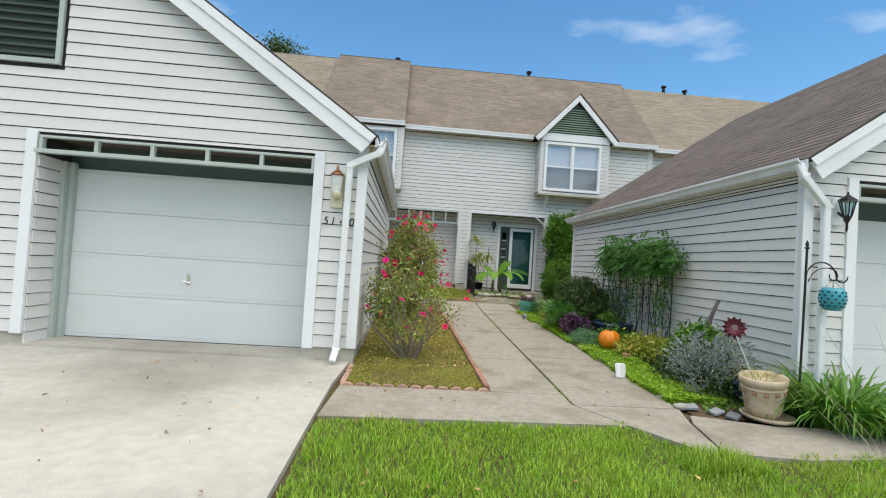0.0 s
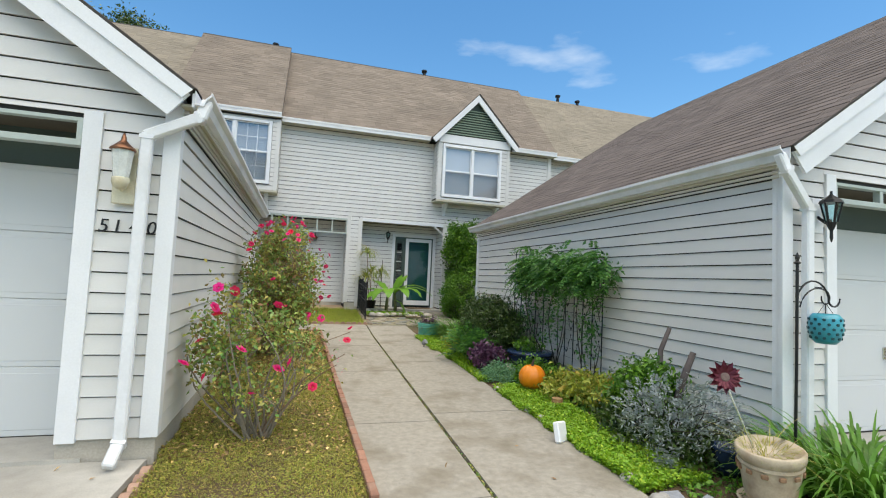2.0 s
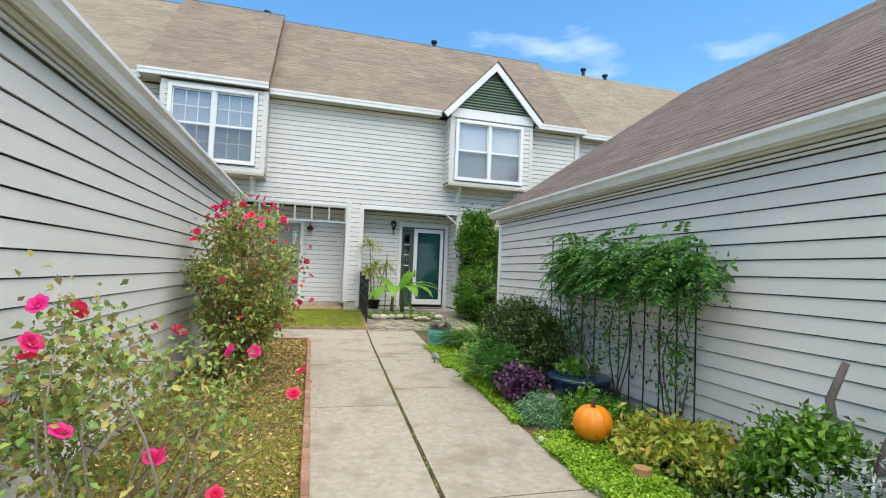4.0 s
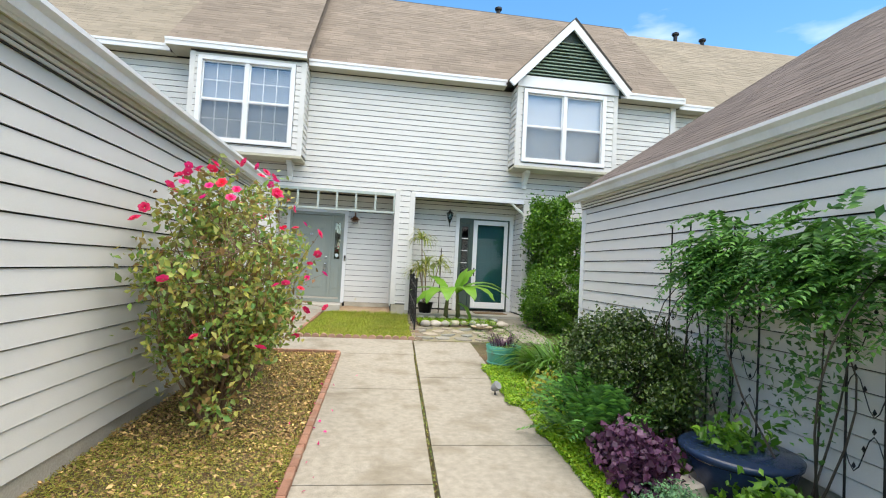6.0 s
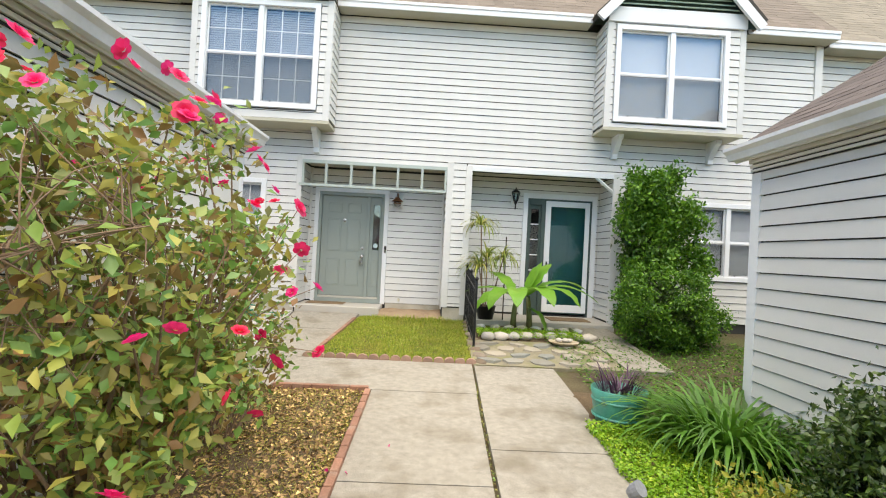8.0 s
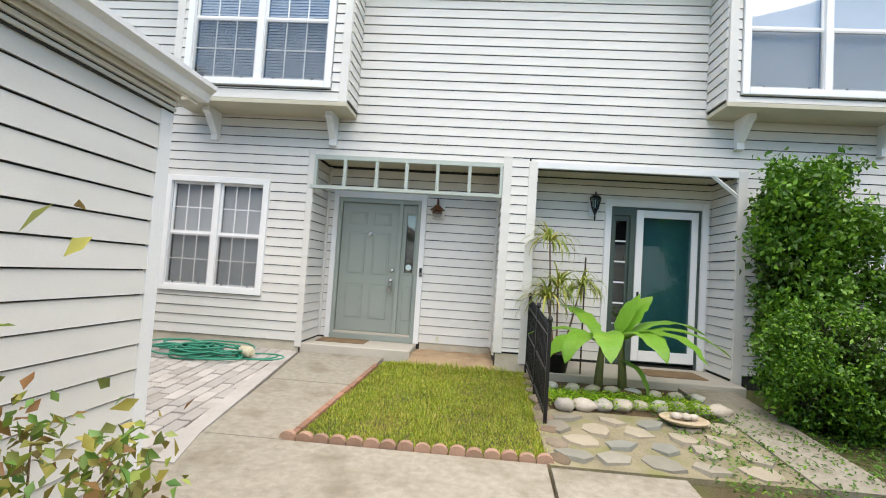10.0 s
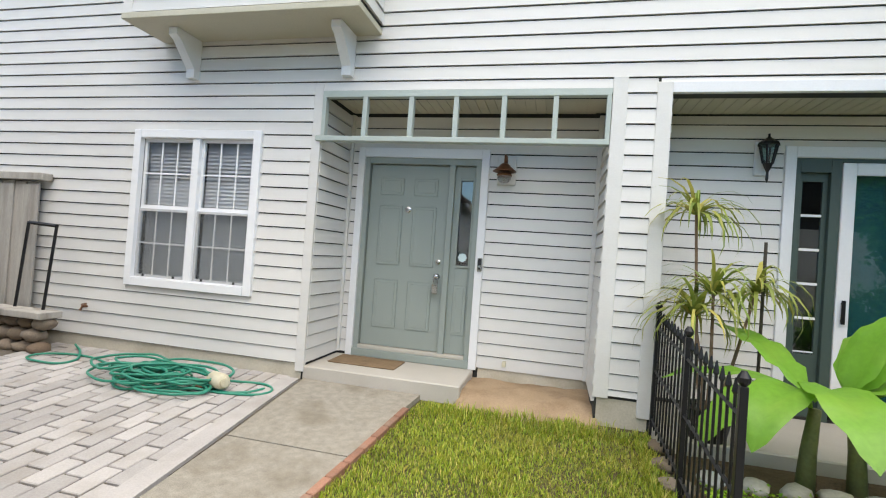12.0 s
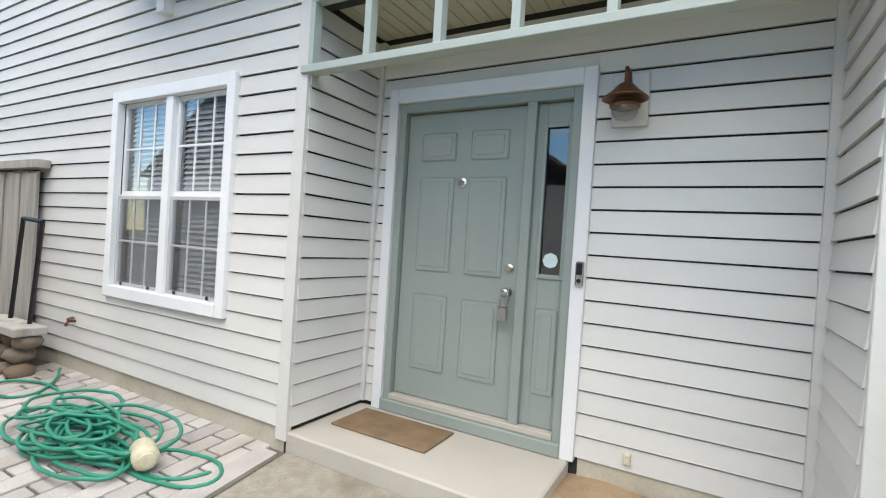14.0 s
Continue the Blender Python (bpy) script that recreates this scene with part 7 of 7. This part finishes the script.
for i in range(9):
    t = i / 8
    rock(2.55 + 1.75 * t, 16.14 + 0.12 * math.sin(3 * t) + (0.25 * t * t), 0.47, 0.105 + 0.02 * rnd.random(), "rounded white border stone before the banana bed", "border stones of the banana bed")
for i in range(8):
    rock(2.5 + 1.7 * i / 7, 16.7 + rnd.uniform(-0.05, 0.1), 0.53, 0.08, "small pale stone round the banana plant", "inner stones of the banana bed")
for y in (4.75, 5.1, 6.35, 6.6, 6.9, 7.9, 8.9, 10.6):
    rock(edge(y) + 0.04, y, level(y) + 0.03, 0.06, "small grey stone edging the flower bed", "edging stones of the flower bed")
white = boxes((-0.09, 0.09, -0.03, 0.03, 0, 0.19), bevel=0.012)
w = tagged(part("white_paver", white, VINYL), "white painted paver standing at the bed's edge", "paver")
w.matrix_basis = pose(2.86, 5.95, level(5.95) + 0.01, -14, 8, 35)
for x, y, r in ((3.25, 4.62, 20), (3.05, 4.75, -15), (3.35, 4.5, 40)):
    s = tagged(part("broken_paver", boxes((-0.075, 0.075, -0.055, 0.055, 0, 0.035), bevel=0.008), SLATE), "broken grey paver at the bed's corner", "paver", "broken pavers")
    s.matrix_basis = pose(x, y, level(y) + 0.015, 8, -6, r)
spot = thing("garden_spotlight", "small grey garden spotlight on the groundcover", "spotlight")
part("head", lathe(bmesh.new(), [(0.03, -0.05), (0.05, 0.0), (0.055, 0.05), (0.045, 0.05)], n=14, m=pose(2.93, 11.45, 0.3, 50, 0, 40)), SLATE, spot)
part("spike", tube(bmesh.new(), [(2.93, 11.45, 0.15), (2.93, 11.45, 0.28)], 0.01, sides=6), BLACK, spot)
dish = thing("stone_dish", "shallow clay dish holding white stones", "dish")
part("dish", lathe(bmesh.new(), [(0.16, 0), (0.22, 0.03), (0.24, 0.05), (0.22, 0.045), (0.0, 0.025)], (3.75, 15.98, 0.42), 24), CLAY, dish)
for dx in (-0.08, 0.02, 0.09):
    rock(3.75 + dx, 15.98, 0.49, 0.05, "white stone lying in the clay dish", "stones in the dish")

# garden hose in loose coils
HOSE = material("green_hose", (0.02, 0.24, 0.16), 0.4, 0.1, 12, 60, 0.05)
hose = thing("garden_hose", "tangled teal green garden hose on the pavers", "garden hose")
rh = random.Random(9)
pts = []
for c in range(16):
    cx, cy = -2.2 + rh.uniform(-0.4, 0.35), 17.06 + rh.uniform(-0.16, 0.12)
    rx, ry, ph = rh.uniform(0.22, 0.5), rh.uniform(0.1, 0.26), rh.uniform(0, 6.28)
    for k in range(16):
        a = ph + 2 * math.pi * k / 16
        x, y = cx + rx * math.cos(a), cy + ry * math.sin(a)
        pts.append((x, y, level(y) + 0.045 + 0.008 * c + rh.uniform(-0.008, 0.01)))
tail = [(-2.9, 17.25, 0.52), (-3.3, 17.35, 0.53), (-3.7, 17.3, 0.53), (-3.85, 17.15, 0.52), (-3.6, 17.05, 0.51), (-3.35, 17.15, 0.51), (-3.5, 17.4, 0.54), (-3.75, 17.55, 0.58)]
head = [(-1.15, 17.25, 0.51), (-1.25, 17.1, 0.5), (-1.55, 17.05, 0.5), (-1.65, 17.2, 0.51), (-1.4, 17.32, 0.52), (-1.1, 17.28, 0.52), (-1.05, 17.15, 0.51), (-1.3, 17.02, 0.5), (-1.6, 17.0, 0.5)]
for nm, pp in (("loops", head + pts + tail),):
    cu = bpy.data.curves.new("hose_line", "CURVE")
    cu.dimensions, cu.bevel_depth, cu.bevel_resolution, cu.resolution_u = "3D", 0.012, 2, 4
    sp = cu.splines.new("BEZIER")
    sp.bezier_points.add(len(pp) - 1)
    for bp, p in zip(sp.bezier_points, pp):
        bp.co, bp.handle_left_type, bp.handle_right_type = p, "AUTO", "AUTO"
    cu.materials.append(HOSE)
    ob = new("hose_line", cu)
    ob.parent = hose
can = thing("sprinkler_base", "pale plastic canister lying by the hose", "canister")
cm = pose(-1.5, 17.06, 0.585, 90, 0, 68)
part("body", lathe(bmesh.new(), [(0.06, -0.1), (0.07, -0.09), (0.072, 0.06), (0.06, 0.085)], n=20, m=cm), CREAM, can, smooth=True)
part("cap", lathe(bmesh.new(), [(0.045, 0.085), (0.045, 0.11), (0.03, 0.115)], n=16, m=cm), CREAM, can, "cream screw cap")
part("coupling", tube(bmesh.new(), [(-1.62, 17.0, 0.515), (-1.7, 17.01, 0.515)], 0.017, sides=8), COPPER, hose, "brass hose coupling")

# tree behind the roof
tree = thing("tree", "dark green broadleaf tree behind the houses", "tree")
stems("trunk", tree, (-8.4, 29.0, 0.5), [(-8.4, 29.0, 12.5), (-9.6, 29.2, 12.0), (-7.4, 28.6, 12.2)], 0.22, 0.06, TWIG, bend=0.03, seed=3)
cl = ellipsoid_points(130, (-8.5, 29.0, 12.0), (2.1, 1.8, 2.2), 0.5)
crown("crown", LEAF_DARK, cl, 110, (0.28, 0.28, 0.26), 0.17, tree)

# ---- beds and pieces of paving ----
def bumpy(name, x0, x1, y0, y1, h, mat, label, seed, step=0.12, clip=None):
    nx, ny = max(2, int((x1 - x0) / step)), max(2, int((y1 - y0) / step))
    verts, faces = [], []
    for j in range(ny + 1):
        for i in range(nx + 1):
            x, y = x0 + (x1 - x0) * i / nx, y0 + (y1 - y0) * j / ny
            e = min(1, min(i, nx - i) / 2) * min(1, min(j, ny - j) / 2)
            verts.append((x, y, level(y) - 0.01 + e * (h + h * noise.noise((x * 2.5, y * 2.5, seed)))))
    for j in range(ny):
        for i in range(nx):
            a = j * (nx + 1) + i
            faces.append((a, a + 1, a + nx + 2, a + nx + 1))
    return tagged(new(name, mesh_of(name, verts, faces, mat, smooth=True)), label, "ground", kind="structure")


bumpy("rose_bed", -0.6, 0.94, 5.06, 13.56, 0.02, MULCH_SOIL, "dark mulch soil of the rose bed", 1)
bumpy("flower_bed", 3.0, 4.5, 4.5, 13.9, 0.03, MULCH_SOIL, "dark soil of the flower bed", 2)
bumpy("banana_bed", 2.32, 4.2, 16.1, 17.28, 0.07, MULCH_SOIL, "dark soil of the banana bed", 3)
carpet("banana_bed_moss", "low green groundcover in the banana bed", 5000, lambda n: np.column_stack([RG.uniform(2.4, 4.15, n), 16.4 + RG.normal(0, 0.11, n)]), 0.03, LEAF_LIME, 0.06).location.z = 0.07

JOINT = material("joint_sand", (0.13, 0.11, 0.085), 0.95, 0.3, 6, 60, 0.5, 0.008)
patio = tagged(new("patio"), "pale weathered brick paver patio", "patio", kind="structure")
PAVER = material("pale_paver", (0.44, 0.415, 0.4), 0.85, 0.15, 3, 80, 0.35, 0.004, random_amount=0.16, stain=(0.28, 0.24, 0.19), stain_amount=0.45, stain_scale=2.5, spec=0.25)
bm = boxes((-0.068, 0.068, -0.142, 0.142, -0.05, 0.0), bevel=0.006)
paver_me = bpy.data.meshes.new("paver")
bm.to_mesh(paver_me)
bm.free()
paver_me.materials.append(PAVER)
rp = random.Random(4)
edge_x = lambda y: -0.76 - max(0, (y - 14.8)) * 0.085 + max(0, 14.8 - y) * 0.25
sheet("joint_sand", [(-5.5, 13.9), (-1.3, 13.9), (-0.78, 14.8), (-0.98, 17.66), (-5.5, 17.66)], JOINT, 0.004, 0.05, parent=patio)
tilt = math.degrees(math.atan2(0.52 - 0.29, 2.9))
for c in range(22):
    for r in range(13):
        x = -0.9 - c * 0.152
        y = 14.1 + r * 0.3 + (c % 2) * 0.15
        if x + 0.072 < edge_x(y) - 0.06 and y < 17.72:
            shared("paver", paver_me, patio, pose(x, y, level(y) + 0.022 + rp.uniform(-0.004, 0.004), tilt + rp.uniform(-0.5, 0.5), rp.uniform(-0.6, 0.6), rp.uniform(-1, 1)))
sheet("edge_band", [(edge_x(14.2) - 0.17, 14.2), (edge_x(14.2) - 0.005, 14.2), (edge_x(14.8) - 0.005, 14.8), (edge_x(17.6) - 0.005, 17.6), (edge_x(17.6) - 0.17, 17.6), (edge_x(14.8) - 0.17, 14.8)], PAVER, 0.03, 0.08, parent=patio, label="pale concrete edge band")


def scallop_mesh():
    bm = bmesh.new()
    prof = [(-0.068, 0)] + [(0.068 * math.cos(math.radians(a)), 0.07 + 0.05 * math.sin(math.radians(a))) for a in range(180, -1, -30)] + [(0.068, 0)]
    a, b = [[bm.verts.new((x, s, z)) for x, z in prof] for s in (-0.03, 0.03)]
    bm.faces.new(a)
    bm.faces.new(b[::-1])
    for i in range(len(prof)):
        j = (i + 1) % len(prof)
        bm.faces.new((a[j], a[i], b[i], b[j]))
    bmesh.ops.recalc_face_normals(bm, faces=bm.faces)
    me = bpy.data.meshes.new("brick")
    bm.to_mesh(me)
    bm.free()
    me.materials.append(SCALLOP)
    return me


SCALLOP = material("pink_scallop_brick", (0.36, 0.22, 0.16), 0.85, 0.2, 8, 70, 0.4, 0.004, random_amount=0.15, stain=(0.22, 0.19, 0.13), stain_amount=0.5, stain_scale=6)
sc = scallop_mesh()
edging = tagged(new("lawn_edging"), "pink scalloped brick edging of the small lawn", "edging", kind="structure")
for i in range(16):
    x = -0.02 + i * 0.146
    shared("brick", sc, edging, pose(x, 14.85 + 0.012 * math.sin(i * 2.1), level(14.85) - 0.04, rp.uniform(-4, 4), rp.uniform(-3, 3), rp.uniform(-3, 3)))
edging2 = tagged(new("bed_edging"), "weathered scalloped brick edging of the rose bed", "edging", kind="structure")
for i in range(11):
    shared("brick", sc, edging2, pose(-0.56 + i * 0.146, 5.05, level(5.05) - 0.075, rp.uniform(-6, 6), rp.uniform(-4, 4), rp.uniform(-6, 6)))
for i in range(6):
    shared("brick", sc, edging2, pose(-0.6, 5.15 + i * 0.15, level(5.2) - 0.07, rp.uniform(-6, 6), rp.uniform(-6, 6), 90 + rp.uniform(-6, 6)))
flat_b = bpy.data.meshes.new("brick")
bm = boxes((-0.03, 0.03, -0.1, 0.1, -0.05, 0.05), bevel=0.006)
bm.to_mesh(flat_b)
bm.free()
flat_b.materials.append(RED_BRICK)
y = 5.2
while y < 13.6:
    shared("brick", flat_b, edging2, pose(0.95, y, level(y) + 0.015, rp.uniform(-1, 1), rp.uniform(-3, 3), rp.uniform(-1.5, 1.5)))
    y += 0.205
for i in range(5):
    shared("brick", flat_b, edging2, pose(0.85 - i * 0.205, 13.57, level(13.5) + 0.015, 0, 0, 90 + rp.uniform(-2, 2)))
edging3 = tagged(new("path_edging"), "red brick edging along the door path", "edging", kind="structure")
y = 14.95
while y < 17.4:
    x = -0.06 + (y - 14.81) * 0.1 if y < 16.35 else 0.1 + (y - 16.35) * 0.09
    shared("brick", flat_b, edging3, pose(x + 0.035, y, level(y) - 0.022, 4, 0, -5))
    y += 0.205

# flagstones before the banana bed, path to the porch, low stone wall
flags = tagged(new("flagstone_apron"), "irregular flagstones with mossy joints", "paving", kind="structure")
sheet("bedding", [(2.2, 14.8), (4.3, 14.8), (4.3, 16.12), (2.2, 16.12)], material("mossy_bedding", (0.24, 0.21, 0.14), 0.9, 0.3, 4, 60, 0.6, 0.01, stain=(0.17, 0.18, 0.05), stain_amount=0.8, stain_scale=3), 0.02, parent=flags)
FLAG = material("flagstone", (0.3, 0.27, 0.22), 0.8, 0.15, 5, 70, 0.35, 0.004, random_amount=0.25, alt=[(0.26, 0.265, 0.24), (0.33, 0.285, 0.225), (0.27, 0.24, 0.19)], spec=0.3)


def flag_mesh(seed):
    r = random.Random(seed)
    bm = bmesh.new()
    k = r.choice((5, 6, 7))
    vs = [bm.verts.new((0.19 * r.uniform(0.75, 1.1) * math.cos(2 * math.pi * i / k), 0.15 * r.uniform(0.75, 1.1) * math.sin(2 * math.pi * i / k), 0)) for i in range(k)]
    f = bm.faces.new(vs)
    e = bmesh.ops.extrude_face_region(bm, geom=[f])
    for v in e["geom"]:
        if isinstance(v, bmesh.types.BMVert):
            v.co.z += 0.05
            v.co.x *= 0.95
            v.co.y *= 0.95
    bmesh.ops.recalc_face_normals(bm, faces=bm.faces)
    me = bpy.data.meshes.new("flagstone")
    bm.to_mesh(me)
    bm.free()
    me.materials.append(FLAG)
    return me


FL = [flag_mesh(k) for k in range(7)]
for r in range(4):
    for c in range(5):
        x, y = 2.42 + c * 0.38 + (r % 2) * 0.15 + rp.uniform(-0.04, 0.04), 14.98 + r * 0.31 + rp.uniform(-0.04, 0.04)
        ob = shared("flagstone", FL[(r * 5 + c * 3) % 7], flags, pose(x, y, level(y) - 0.01, 5 + rp.uniform(-2, 2), rp.uniform(-2, 2), rp.uniform(0, 360)))
porch_path = tagged(new("porch_path"), "tan concrete path to the neighbour's porch", "walkway", kind="structure")
sheet("slab", [(4.31, 14.8), (4.95, 14.8), (4.95, 15.9), (4.31, 15.9)], CONCRETE, 0.03, parent=porch_path)
sheet("slab", [(4.31, 15.91), (4.95, 15.91), (4.95, 17.29), (4.22, 17.29)], CONCRETE, 0.03, parent=porch_path)
dry = tagged(new("dry_stone_wall"), "low stacked brown stone wall by the wooden fence", "stone wall", kind="structure")
BROWN_ROCK = material("brown_wall_stone", (0.17, 0.12, 0.075), 0.85, 0.25, 5, 60, 0.5, 0.008, random_amount=0.35, alt=[(0.238, 0.192, 0.15), (0.119, 0.08, 0.0525)])
WR = [stone_mesh(k + 20) for k in range(4)]
for me in WR:
    me.materials.append(BROWN_ROCK)
lowwall = tagged(new("stone_curb"), "row of grey stones under the iron fence", "kerb", kind="structure")
for i in range(9):
    yy = 14.95 + i * 0.3
    ob = shared("stone", WR[i % 4], lowwall, pose(2.31, yy, level(yy) + 0.0, 0, 0, i * 40) @ Matrix.Diagonal((0.1, 0.13, 0.05, 1)))
for r in range(3):
    for c in range(9):
        shared("stone", WR[(r + c) % 4], dry, pose(-4.02 - c * 0.2 - 0.1 * (r % 2), 17.36 + 0.02 * r, 0.53 + r * 0.14, 0, 0, c * 50) @ Matrix.Diagonal((0.12, 0.12, 0.08, 1)))
part("timber", boxes((-4.8, -3.9, 17.25, 17.5, 0.87, 0.945), bevel=0.008), GREY_WOOD, dry, "weathered timber capping")
